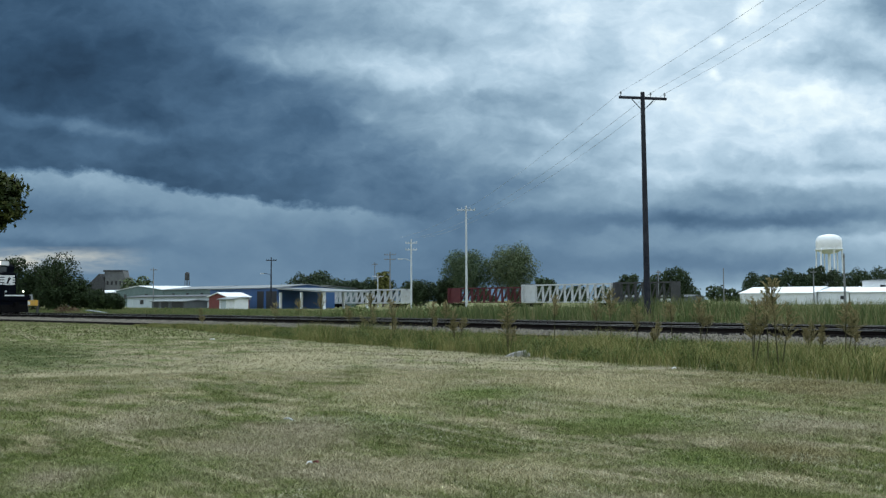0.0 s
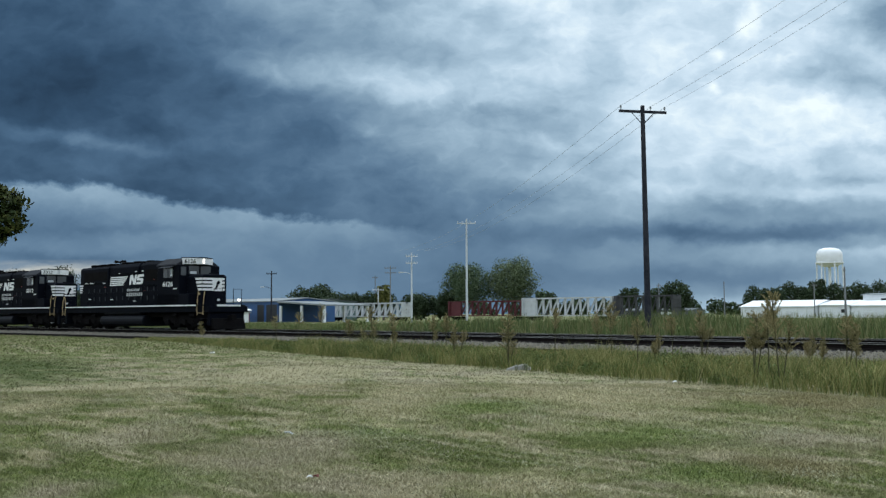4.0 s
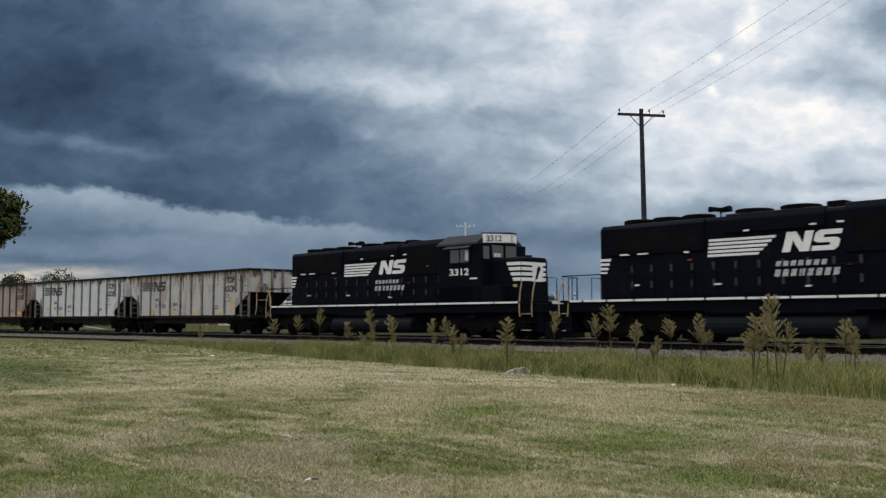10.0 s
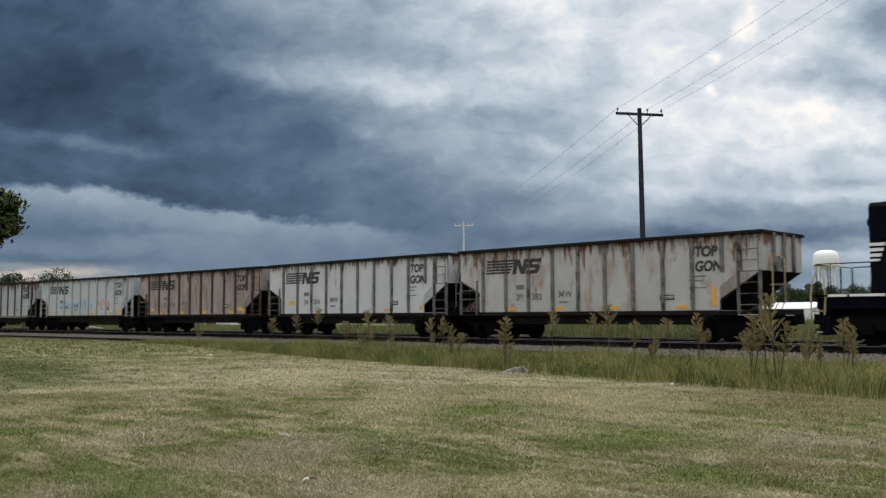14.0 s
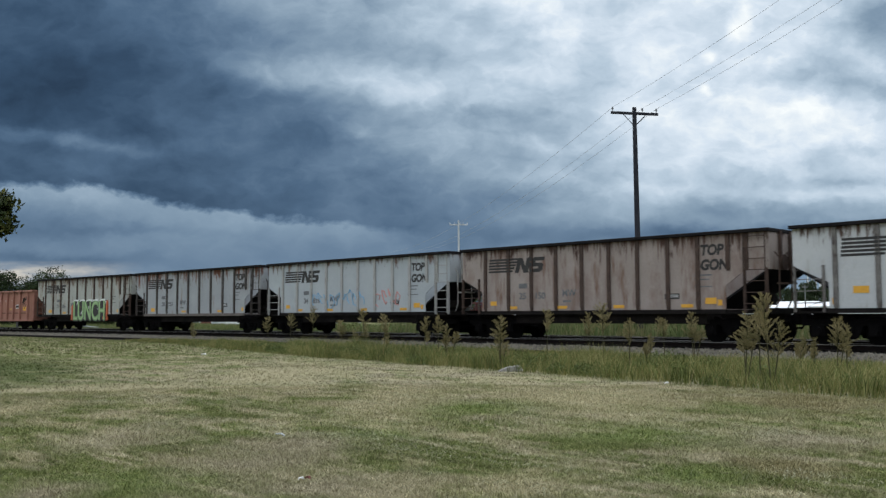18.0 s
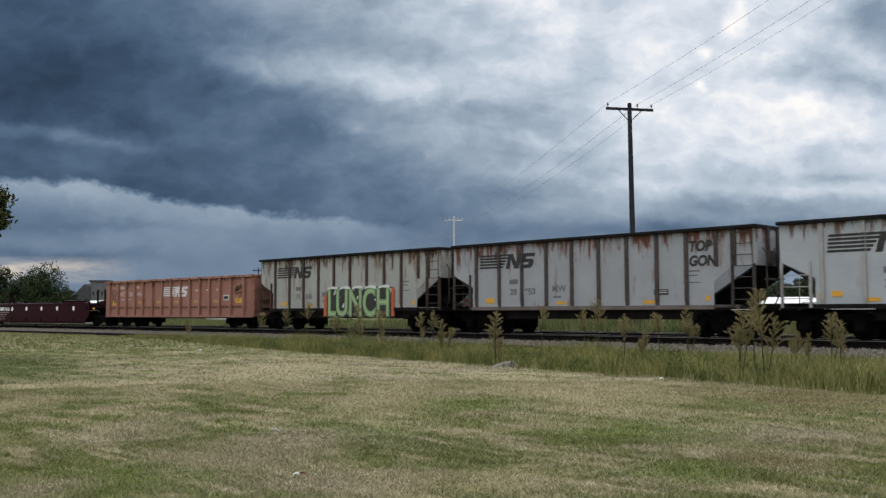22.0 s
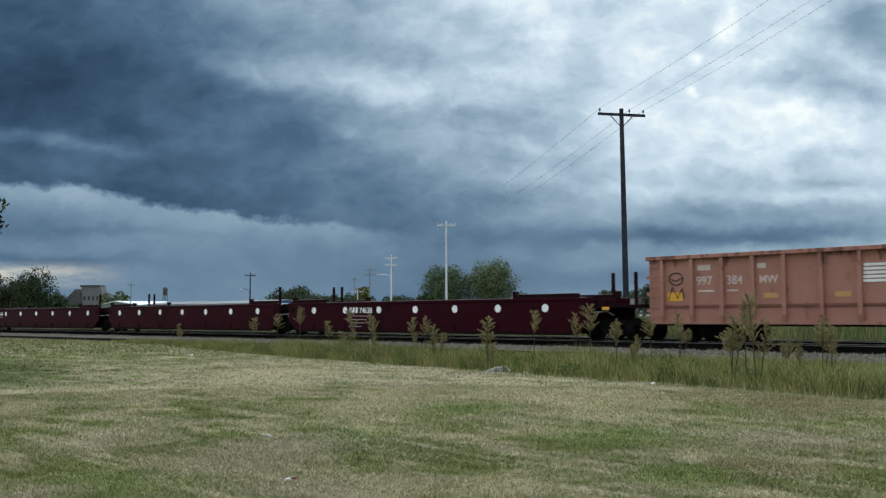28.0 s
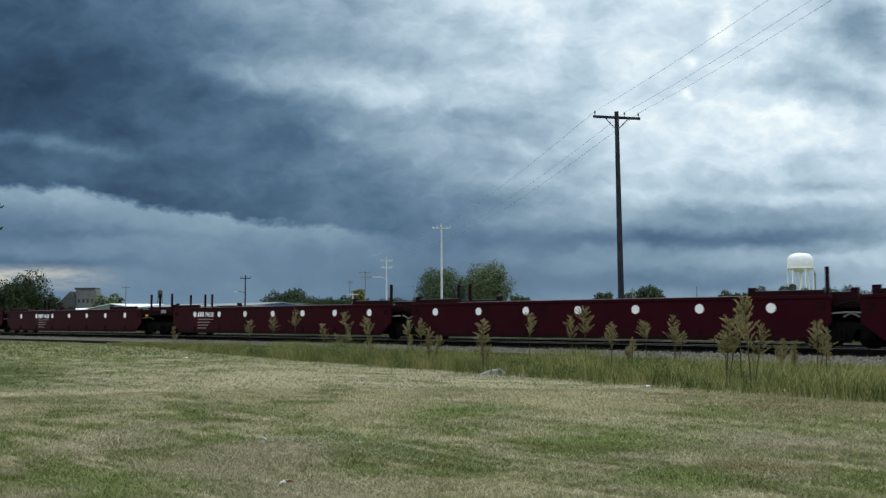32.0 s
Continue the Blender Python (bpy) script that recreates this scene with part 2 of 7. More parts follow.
# ---- materials ----
def mat(name, a, b=None, size=1.0, rough=0.7, metal=0.0, bump=0.15, grain=12.0, dirt=None, dirt_size=0.35, streak=0.0, dirt_at=0.58, spec=0.4, rim=None, runs=None, wash=None):
    """Two colours mixed by broad and fine noise, with dirt in patches or in streaks that run down."""
    b = b or tuple(min(1, c * 1.35 + 0.004) for c in a)
    m = bpy.data.materials.new(name)
    m.use_nodes = True
    n, l = m.node_tree.nodes, m.node_tree.links
    p = n["Principled BSDF"]
    co = n.new("ShaderNodeTexCoord").outputs["Object"]
    own_shift = sum(map(ord, name)) % 97 * 1.37

    def noise_at(scale, stretch=(1, 1, 1), detail=5.0):
        mp = n.new("ShaderNodeMapping")
        mp.inputs["Scale"].default_value, mp.inputs["Location"].default_value = stretch, (own_shift, 0, own_shift)
        l.new(co, mp.inputs[0])
        t = n.new("ShaderNodeTexNoise")
        t.inputs["Scale"].default_value, t.inputs["Detail"].default_value, t.inputs["Roughness"].default_value = scale, detail, 0.62
        l.new(mp.outputs[0], t.inputs["Vector"])
        return t.outputs["Fac"]

    def ramp_of(fac, lo, hi):
        r = n.new("ShaderNodeMapRange")
        l.new(fac, r.inputs[0])
        r.inputs[1].default_value, r.inputs[2].default_value = lo, hi
        return r.outputs[0]

    def mix(fac, x, y):
        k = n.new("ShaderNodeMix")
        k.data_type = "RGBA"
        if isinstance(fac, float):
            k.inputs[0].default_value = fac
        else:
            l.new(fac, k.inputs[0])
        for i, c in ((6, x), (7, y)):
            if isinstance(c, tuple):
                k.inputs[i].default_value = (*c, 1)
            else:
                l.new(c, k.inputs[i])
        return k.outputs[2]

    broad, small = noise_at(1.0 / size), noise_at(grain)
    add = n.new("ShaderNodeMath")
    add.operation = "MULTIPLY_ADD"
    l.new(small, add.inputs[0])
    add.inputs[1].default_value = 0.5
    l.new(broad, add.inputs[2])
    col = mix(ramp_of(add.outputs[0], 0.5, 1.0), a, b)
    if dirt:
        stretch = (1, 1, 1) if not streak else (1, 1, streak)
        col = mix(ramp_of(noise_at(1.0 / dirt_size, stretch, 6.0), dirt_at, dirt_at + 0.14), col, dirt)
    if rim:
        # stains that creep from an edge: colour, height where they thin out, height where they are thickest
        stain, z0, z1 = rim
        sep = n.new("ShaderNodeSeparateXYZ")
        l.new(co, sep.inputs[0])
        lift = n.new("ShaderNodeMapRange")
        l.new(sep.outputs[2], lift.inputs[0])
        lift.inputs[1].default_value, lift.inputs[2].default_value, lift.inputs[3].default_value, lift.inputs[4].default_value = z0, z1, -0.12, 0.13
        more = n.new("ShaderNodeMath")
        l.new(noise_at(2.2, (1.5, 1, 0.42), 7.0), more.inputs[0])
        l.new(lift.outputs[0], more.inputs[1])
        col = mix(ramp_of(more.outputs[0], 0.58, 0.68), col, stain)
    if wash:
        # a thin, uneven film of rust: colour, how much of the side it takes
        col = mix(ramp_of(noise_at(0.9, (1, 1, 0.5), 8.0), 0.62 - wash[1], 0.86 - wash[1]), col, wash[0])
    if runs:
        # narrow runs that drip from the top edge: colour, height where they end, height where they begin
        stain, z0, z1 = runs
        sep = n.new("ShaderNodeSeparateXYZ")
        l.new(co, sep.inputs[0])
        fall = n.new("ShaderNodeMapRange")
        l.new(sep.outputs[2], fall.inputs[0])
        fall.inputs[1].default_value, fall.inputs[2].default_value, fall.inputs[3].default_value, fall.inputs[4].default_value = z0, z1, -0.2, 0.1
        wet = n.new("ShaderNodeMath")
        l.new(noise_at(1.0, (7.0, 1, 0.5), 5.0), wet.inputs[0])
        l.new(fall.outputs[0], wet.inputs[1])
        col = mix(ramp_of(wet.outputs[0], 0.55, 0.66), col, stain)
    l.new(col, p.inputs["Base Color"])
    p.inputs["Roughness"].default_value, p.inputs["Metallic"].default_value, p.inputs["Specular IOR Level"].default_value = rough, metal, spec
    if bump:
        bp = n.new("ShaderNodeBump")
        bp.inputs["Strength"].default_value, bp.inputs["Distance"].default_value = bump, 0.02
        l.new(small, bp.inputs["Height"])
        l.new(bp.outputs[0], p.inputs["Normal"])
    return m


def glow(name, colour, strength):
    m = bpy.data.materials.new(name)
    m.use_nodes = True
    p = m.node_tree.nodes["Principled BSDF"]
    p.inputs["Base Color"].default_value = (*colour, 1)
    p.inputs["Emission Color"].default_value, p.inputs["Emission Strength"].default_value = (*colour, 1), strength
    return m


def leafy(name, a, b, c, size=0.8, own=0.6):
    """Foliage: each leaf or blade takes its own tint."""
    m = bpy.data.materials.new(name)
    m.use_nodes = True
    n, l = m.node_tree.nodes, m.node_tree.links
    p = n["Principled BSDF"]
    geo = n.new("ShaderNodeNewGeometry")
    r = n.new("ShaderNodeValToRGB")
    r.color_ramp.elements[0].color, r.color_ramp.elements[1].color = (*a, 1), (*c, 1)
    r.color_ramp.elements.new(0.55).color = (*b, 1)
    t = n.new("ShaderNodeTexNoise")
    t.inputs["Scale"].default_value = 1.0 / size
    co = n.new("ShaderNodeTexCoord")
    l.new(co.outputs["Object"], t.inputs["Vector"])
    k = n.new("ShaderNodeMath")
    k.operation = "MULTIPLY_ADD"
    l.new(geo.outputs["Random Per Island"], k.inputs[0])
    k.inputs[1].default_value = own
    s = n.new("ShaderNodeMath")
    s.operation = "MULTIPLY_ADD"
    l.new(t.outputs["Fac"], s.inputs[0])
    s.inputs[1].default_value, s.inputs[2].default_value = 1.6, -0.6
    l.new(s.outputs[0], k.inputs[2])
    l.new(k.outputs[0], r.inputs[0])
    l.new(r.outputs[0], p.inputs["Base Color"])
    p.inputs["Roughness"].default_value, p.inputs["Specular IOR Level"].default_value = 0.75, 0.2
    return m


BLACK = mat("black_engine_paint", (0.003, 0.004, 0.0068), (0.0056, 0.0068, 0.0106), 1.2, 0.45, dirt=(0.011, 0.0115, 0.013), dirt_size=0.5, streak=0.3, dirt_at=0.6, bump=0.05, spec=0.012)
# lighter, bluer than BLACK: the tanks' sheen is put into the colour
TANK = mat("dusty_blue_black_tank", (0.005, 0.006, 0.009), (0.009, 0.0105, 0.0145), 0.9, 0.5, dirt=(0.014, 0.014, 0.015), dirt_size=0.5, spec=0.05)
GRIME = mat("black_grime", (0.003, 0.003, 0.0036), (0.008, 0.0076, 0.0075), 0.6, 0.8, spec=0.03)
WHITE = mat("white_paint", (0.62, 0.63, 0.63), (0.75, 0.76, 0.76), 0.7, 0.5, dirt=(0.3, 0.3, 0.29), dirt_size=0.2, dirt_at=0.64, bump=0.04)
YELLOW = mat("cream_handrail_paint", (0.36, 0.265, 0.13), (0.45, 0.345, 0.19), 0.5, 0.6)
ROOFGREY = mat("grey_cab_roof", (0.012, 0.014, 0.018), (0.02, 0.022, 0.027), 0.6, 0.75, spec=0.12)
LAMP = glow("lit_headlight", (1.0, 0.9, 0.76), 2.6)
STEEL = mat("worn_rail_head", (0.30, 0.29, 0.29), (0.42, 0.41, 0.4), 0.5, 0.32, metal=1.0, bump=0.02)
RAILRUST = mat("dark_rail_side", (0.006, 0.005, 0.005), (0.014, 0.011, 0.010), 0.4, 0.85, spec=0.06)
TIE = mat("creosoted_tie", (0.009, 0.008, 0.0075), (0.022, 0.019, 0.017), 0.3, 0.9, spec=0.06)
# oil stain plus the shade among the rails, both put into the colour
OILED_SHADE = mat("oil_darkened_ballast", (0.009, 0.0085, 0.0085), (0.022, 0.021, 0.02), 0.5, 0.95, bump=0.9, grain=18.0, dirt=(0.008, 0.008, 0.008), dirt_size=0.07, dirt_at=0.5, spec=0.06)
BALLAST = mat("grey_ballast", (0.08, 0.077, 0.072), (0.155, 0.148, 0.138), 0.5, 0.95, bump=0.9, grain=18.0, dirt=(0.06, 0.058, 0.055), dirt_size=0.07, dirt_at=0.5)
GLASS = mat("dark_cab_glass", (0.03, 0.035, 0.04), (0.04, 0.05, 0.055), 1.0, 0.08, bump=0.0, spec=0.8)
TRIM = mat("pale_window_blind", (0.42, 0.45, 0.48), (0.5, 0.53, 0.55), 0.4, 0.5)
POLE = mat("weathered_pole_wood", (0.014, 0.016, 0.023), (0.05, 0.052, 0.06), 0.5, 0.9, bump=0.4, spec=0.05)
PALEPOLE = mat("pale_grey_pole", (0.42, 0.45, 0.49), (0.55, 0.58, 0.61), 0.6, 0.7)
GREYPOLE = mat("grey_pole", (0.13, 0.14, 0.15), (0.2, 0.21, 0.22), 0.6, 0.8)
BARK = mat("bark", (0.04, 0.03, 0.022), (0.08, 0.062, 0.048), 0.4, 0.95, bump=0.6)


# ---- mesh helpers ----
class Shape:
    """Gathers faces for one mesh."""

    def __init__(self):
        self.v, self.f = [], []

    def add(self, verts, faces):
        k = len(self.v)
        self.v += [tuple(p) for p in verts]
        self.f += [tuple(i + k for i in f) for f in faces]
        return self

    def box(self, x0, x1, y0, y1, z0, z1):
        return self.add([(x, y, z) for x in (x0, x1) for y in (y0, y1) for z in (z0, z1)],
                        [(0, 1, 3, 2), (4, 6, 7, 5), (0, 4, 5, 1), (2, 3, 7, 6), (0, 2, 6, 4), (1, 5, 7, 3)])

    def prism(self, pts, axis, c0, c1):
        """A polygon drawn across an axis, drawn out from c0 to c1. axis y: pts are x, z; axis x: y, z; axis z: x, y."""
        n = len(pts)
        put = {"x": lambda p, c: (c, p[0], p[1]), "y": lambda p, c: (p[0], c, p[1]), "z": lambda p, c: (p[0], p[1], c)}[axis]
        faces = [tuple(range(n)), tuple(range(2 * n - 1, n - 1, -1))]
        faces += [(i, i + n, (i + 1) % n + n, (i + 1) % n) for i in range(n)]
        return self.add([put(p, c0) for p in pts] + [put(p, c1) for p in pts], faces)

    def rod(self, p, q, r, n=8, r2=None):
        p, q = Vector(p), Vector(q)
        r2 = r if r2 is None else r2
        d = (q - p).normalized()
        u = d.orthogonal().normalized()
        w = d.cross(u)
        ring = [(math.cos(2 * math.pi * i / n), math.sin(2 * math.pi * i / n)) for i in range(n)]
        verts = [p + (u * c + w * s) * r for c, s in ring] + [q + (u * c + w * s) * r2 for c, s in ring]
        faces = [(i, (i + 1) % n, (i + 1) % n + n, i + n) for i in range(n)] + [tuple(range(n - 1, -1, -1)), tuple(range(n, 2 * n))]
        return self.add(verts, faces)

    def pipe(self, pts, r, n=6):
        """One bent tube through all the points."""
        pts = [Vector(p) for p in pts]
        verts, faces = [], []
        u = None
        for i, p in enumerate(pts):
            d = (pts[min(i + 1, len(pts) - 1)] - pts[max(i - 1, 0)]).normalized()
            u = d.orthogonal().normalized() if u is None else (u - d * u.dot(d)).normalized()
            w = d.cross(u)
            verts += [p + (u * math.cos(2 * math.pi * k / n) + w * math.sin(2 * math.pi * k / n)) * r for k in range(n)]
        for i in range(len(pts) - 1):
            faces += [(i * n + k, i * n + (k + 1) % n, (i + 1) * n + (k + 1) % n, (i + 1) * n + k) for k in range(n)]
        faces += [tuple(range(n - 1, -1, -1)), tuple(range((len(pts) - 1) * n, len(pts) * n))]
        return self.add(verts, faces)

    def lathe(self, profile, centre=(0, 0, 0), n=24):
        """Turns a list of radius, height about an upright axis."""
        verts, faces = [], []
        for r, z in profile:
            verts += [(centre[0] + r * math.cos(2 * math.pi * i / n), centre[1] + r * math.sin(2 * math.pi * i / n), centre[2] + z) for i in range(n)]
        for k in range(len(profile) - 1):
            faces += [(k * n + i, k * n + (i + 1) % n, (k + 1) * n + (i + 1) % n, (k + 1) * n + i) for i in range(n)]
        faces += [tuple(range(n - 1, -1, -1)), tuple(range((len(profile) - 1) * n, len(profile) * n))]
        return self.add(verts, faces)

    def mesh(self, name):
        me = bpy.data.meshes.new(name)
        me.from_pydata(self.v, [], self.f)
        me.validate()
        bm = bmesh.new()
        bm.from_mesh(me)
        bmesh.ops.recalc_face_normals(bm, faces=bm.faces)
        bm.to_mesh(me)
        bm.free()
        return me


def part(name, shape, material, parent=None, label="", bevel=0.0, smooth=False):
    me = shape if isinstance(shape, bpy.types.Mesh) else shape.mesh(name)
    if not me.materials:
        me.materials.append(material)
    if smooth:
        me.polygons.foreach_set("use_smooth", [True] * len(me.polygons))
    ob = new(name, me)
    if parent:
        ob.parent = parent
    if label:
        ob["label"] = label
    if bevel:
        b = ob.modifiers.new("edge", "BEVEL")
        b.width, b.segments, b.limit_method, b.angle_limit = bevel, 2, "ANGLE", radians(35)
    return ob


def thing(name, m, label, category, group="", kind=""):
    ob = new(name)
    ob.empty_display_size = 0.3
    ob.matrix_world = m
    return tagged(ob, label, category, group, kind)


def soup(name, verts, faces, material):
    """A mesh out of arrays of corners and of triangles or quads."""
    me = bpy.data.meshes.new(name)
    verts, faces = np.asarray(verts, dtype=np.float32), np.asarray(faces, dtype=np.int32)
    k = faces.shape[1]
    me.vertices.add(len(verts))
    me.vertices.foreach_set("co", verts.ravel())
    me.loops.add(faces.size)
    me.loops.foreach_set("vertex_index", faces.ravel())
    me.polygons.add(len(faces))
    me.polygons.foreach_set("loop_start", np.arange(0, faces.size, k, dtype=np.int32))
    me.update(calc_edges=True)
    me.materials.append(material)
    return me


def lettering(text, size, material, parent, place, label="", wide=1.0, bold=0.02, depth=0.004, name="lettering", slant=0.0):
    """Painted letters on a side that faces -y, from the built-in font."""
    c = bpy.data.curves.new("letters", "FONT")
    c.body, c.size, c.extrude, c.offset, c.shear = text, size, depth, bold * size, slant
    tmp = bpy.data.objects.new("letters", c)
    me = bpy.data.meshes.new_from_object(tmp)
    bpy.data.objects.remove(tmp)
    me.transform(Matrix.Translation(place) @ pose(0, 0, 0, 90, 0, 0) @ Matrix.Diagonal((wide, 1, 1, 1)))
    me.materials.clear()
    me.materials.append(material)
    return part(name, me, material, parent, label)


# ---- ground, railway ----
# stretches of the lawn by what lies on them: x, y, half width, half depth
STRAW_SPOTS = [(-18.7, 8.3, 2.4, 1.6), (-19.9, 13.8, 2.0, 5.0), (-15.7, 5.8, 0.8, 1.5), (-12.0, 10.8, 1.1, 4.6), (-6.1, 5.5, 0.5, 0.6), (-10.1, 13.5, 2.4, 4.2), (-5.3, 6.1, 0.6, 0.9)]
BROWN_SPOTS = [(-7.0, 15.4, 2.0, 2.4), (-4.1, 8.6, 0.6, 0.7)]
GREEN_SPOTS = [(-8.6, 7.3, 0.8, 1.0), (-7.8, 3.7, 1.3, 1.2), (-6.4, 9.8, 1.2, 1.4), (-10.2, 10.9, 1.2, 1.5), (-4.5, 7.7, 0.6, 0.9), (-7.1, 13.7, 0.6, 1.2)]
HAY_SPOTS = [(-6.6, 4.9, 1.2, 0.9), (-8.8, 6.2, 1.2, 0.8), (-11.1, 5.4, 0.9, 1.4), (-8.1, 5.4, 0.8, 0.8), (-7.9, 3.1, 0.5, 0.6), (-4.8, 10.8, 1.25, 1.2)]


def lawn_material(name, lift, relief):
    """Patches of green, straw and grey cut grass; the ground and the blades on it share them."""
    m = bpy.data.materials.new(name)
    m.use_nodes = True
    n, l = m.node_tree.nodes, m.node_tree.links
    co = n.new("ShaderNodeTexCoord").outputs["Object"]

    def patches(scale, stretch=(1, 1, 1), detail=6.0, turn=0.0, shift=0.0):
        mp = n.new("ShaderNodeMapping")
        mp.inputs["Scale"].default_value, mp.inputs["Rotation"].default_value, mp.inputs["Location"].default_value = stretch, (0, 0, radians(turn)), (shift, shift, 0)
        l.new(co, mp.inputs[0])
        t = n.new("ShaderNodeTexNoise")
        t.inputs["Scale"].default_value, t.inputs["Detail"].default_value, t.inputs["Roughness"].default_value = scale, detail, 0.72
        l.new(mp.outputs[0], t.inputs["Vector"])
        return t.outputs["Fac"]

    def mix(fac, lo, hi, a, b):
        r = n.new("ShaderNodeMapRange")
        l.new(fac, r.inputs[0])
        r.inputs[1].default_value, r.inputs[2].default_value = lo, hi
        k = n.new("ShaderNodeMix")
        k.data_type = "RGBA"
        l.new(r.outputs[0], k.inputs[0])
        for i, c in ((6, a), (7, b)):
            if isinstance(c, tuple):
                k.inputs[i].default_value = (c[0] * lift * 1.035, c[1] * lift * 0.99, c[2] * lift * 0.98, 1)
            else:
                l.new(c, k.inputs[i])
        return k.outputs[2]

    green = mix(patches(7.0), 0.35, 0.65, (0.075, 0.098, 0.031), (0.158, 0.18, 0.067))
    straw = mix(patches(11.0, (1, 1.5, 1)), 0.33, 0.67, (0.19, 0.18, 0.1), (0.365, 0.342, 0.22))
    grey = mix(patches(9.0, (1.4, 1, 1), shift=4.0), 0.35, 0.65, (0.16, 0.15, 0.097), (0.3, 0.28, 0.192))
    dry = mix(patches(0.5, (1, 1, 1), 5.0, 0.0, 9.0), 0.45, 0.56, straw, grey)
    # straw gathers beside the rough strip, the open lawn is greener
    along = n.new("ShaderNodeVectorMath")
    along.operation = "DOT_PRODUCT"
    l.new(co, along.inputs[0])
    along.inputs[1].default_value = (-0.5, 0.7, 0)
    lean = n.new("ShaderNodeMapRange")
    l.new(along.outputs["Value"], lean.inputs[0])
    lean.inputs[1].default_value, lean.inputs[2].default_value, lean.inputs[3].default_value, lean.inputs[4].default_value = 11.0, 18.0, -0.03, 0.05
    biased = n.new("ShaderNodeMath")
    l.new(patches(0.75, (0.8, 1.2, 1), 12.0, -45.0), biased.inputs[0])
    l.new(lean.outputs[0], biased.inputs[1])
    # towards the far end the lawn is greener again
    place = n.new("ShaderNodeSeparateXYZ")
    l.new(co, place.inputs[0])
    west = n.new("ShaderNodeMapRange")
    l.new(place.outputs[0], west.inputs[0])
    west.inputs[1].default_value, west.inputs[2].default_value, west.inputs[3].default_value, west.inputs[4].default_value = -34.0, -20.0, -0.1, 0.0
    eased = n.new("ShaderNodeMath")
    l.new(biased.outputs[0], eased.inputs[0])
    l.new(west.outputs[0], eased.inputs[1])
    swath = mix(eased.outputs[0], 0.435, 0.555, green, dry)
    dark = mix(patches(8.0, shift=7.0), 0.35, 0.65, (0.06, 0.076, 0.026), (0.125, 0.14, 0.052))
    bleached = mix(patches(10.0, shift=8.0), 0.35, 0.65, (0.21, 0.2, 0.125), (0.37, 0.345, 0.235))
    streaks = mix(patches(1.0, (0.3, 1.3, 1), 9.0, -12.0, 6.0), 0.54, 0.70, swath, green)
    lines = patches(1.0, (0.35, 2.4, 1), 10.0, 0.0, 14.0)
    streaks = mix(lines, 0.54, 0.62, streaks, bleached)
    streaks = mix(lines, 0.39, 0.46, dark, streaks)
    lush = mix(patches(0.17, (1, 1, 1), 10.0, 0.0, 3.0), 0.58, 0.72, streaks, green)
    wobble = patches(0.9, (1, 1, 1), 8.0, 0.0, 12.0)

    def ellipse(x, y, w, h, turn):
        """1 at the rim of a ragged ellipse, 0 in its middle."""
        mp = n.new("ShaderNodeMapping")
        mp.vector_type = "TEXTURE"
        mp.inputs["Location"].default_value, mp.inputs["Rotation"].default_value, mp.inputs["Scale"].default_value = (x, y, 0), (0, 0, radians(turn)), (w, h, 1)
        l.new(co, mp.inputs[0])
        far = n.new("ShaderNodeVectorMath")
        far.operation = "LENGTH"
        l.new(mp.outputs[0], far.inputs[0])
        rim_of = n.new("ShaderNodeMath")
        rim_of.operation = "MULTIPLY_ADD"
        l.new(wobble, rim_of.inputs[0])
        rim_of.inputs[1].default_value = 3.2
        l.new(far.outputs["Value"], rim_of.inputs[2])
        return rim_of.outputs[0]

    # windrows and bare stretches that the mowing left, and where the grass has grown again
    brown = mix(patches(9.0), 0.35, 0.65, (0.115, 0.106, 0.05), (0.205, 0.188, 0.1))
    fresh = mix(patches(7.0, shift=2.0), 0.35, 0.65, (0.075, 0.105, 0.032), (0.16, 0.195, 0.068))
    for kind, spots in ((straw, STRAW_SPOTS), (brown, BROWN_SPOTS), (fresh, GREEN_SPOTS), (grey, HAY_SPOTS)):
        for x, y, w, h in spots:
            lush = mix(ellipse(x, y, w, h, 45.0), 1.7, 2.8, kind, lush)
    # one patch of deeper green with a ragged rim
    darker = mix(patches(6.0), 0.35, 0.65, (0.04, 0.06, 0.018), (0.088, 0.11, 0.037))
    lush = mix(ellipse(-27.5, 10.0, 8.5, 2.1, -18.0), 1.9, 2.8, darker, lush)
    p = n["Principled BSDF"]
    if relief:
        thatch = n.new("ShaderNodeMapRange")
        l.new(patches(55.0, (1, 1, 1), 4.0, 0.0, 5.0), thatch.inputs[0])
        thatch.inputs[1].default_value, thatch.inputs[2].default_value, thatch.inputs[3].default_value, thatch.inputs[4].default_value = 0.34, 0.66, 0.5, 1.4
        tint = n.new("ShaderNodeVectorMath")
        tint.operation = "SCALE"
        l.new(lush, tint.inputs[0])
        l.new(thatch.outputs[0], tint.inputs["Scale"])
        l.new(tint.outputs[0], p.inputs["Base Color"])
    else:
        own = n.new("ShaderNodeMapRange")
        l.new(n.new("ShaderNodeNewGeometry").outputs["Random Per Island"], own.inputs[0])
        own.inputs[3].default_value, own.inputs[4].default_value = 0.72, 1.36
        tint = n.new("ShaderNodeVectorMath")
        tint.operation = "SCALE"
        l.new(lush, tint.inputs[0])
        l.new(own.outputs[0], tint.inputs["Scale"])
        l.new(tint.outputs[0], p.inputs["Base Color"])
    p.inputs["Roughness"].default_value, p.inputs["Specular IOR Level"].default_value = 0.95, 0.1
    if relief:
        bp = n.new("ShaderNodeBump")
        bp.inputs["Strength"].default_value, bp.inputs["Distance"].default_value = relief, 0.06
        l.new(patches(13.0), bp.inputs["Height"])
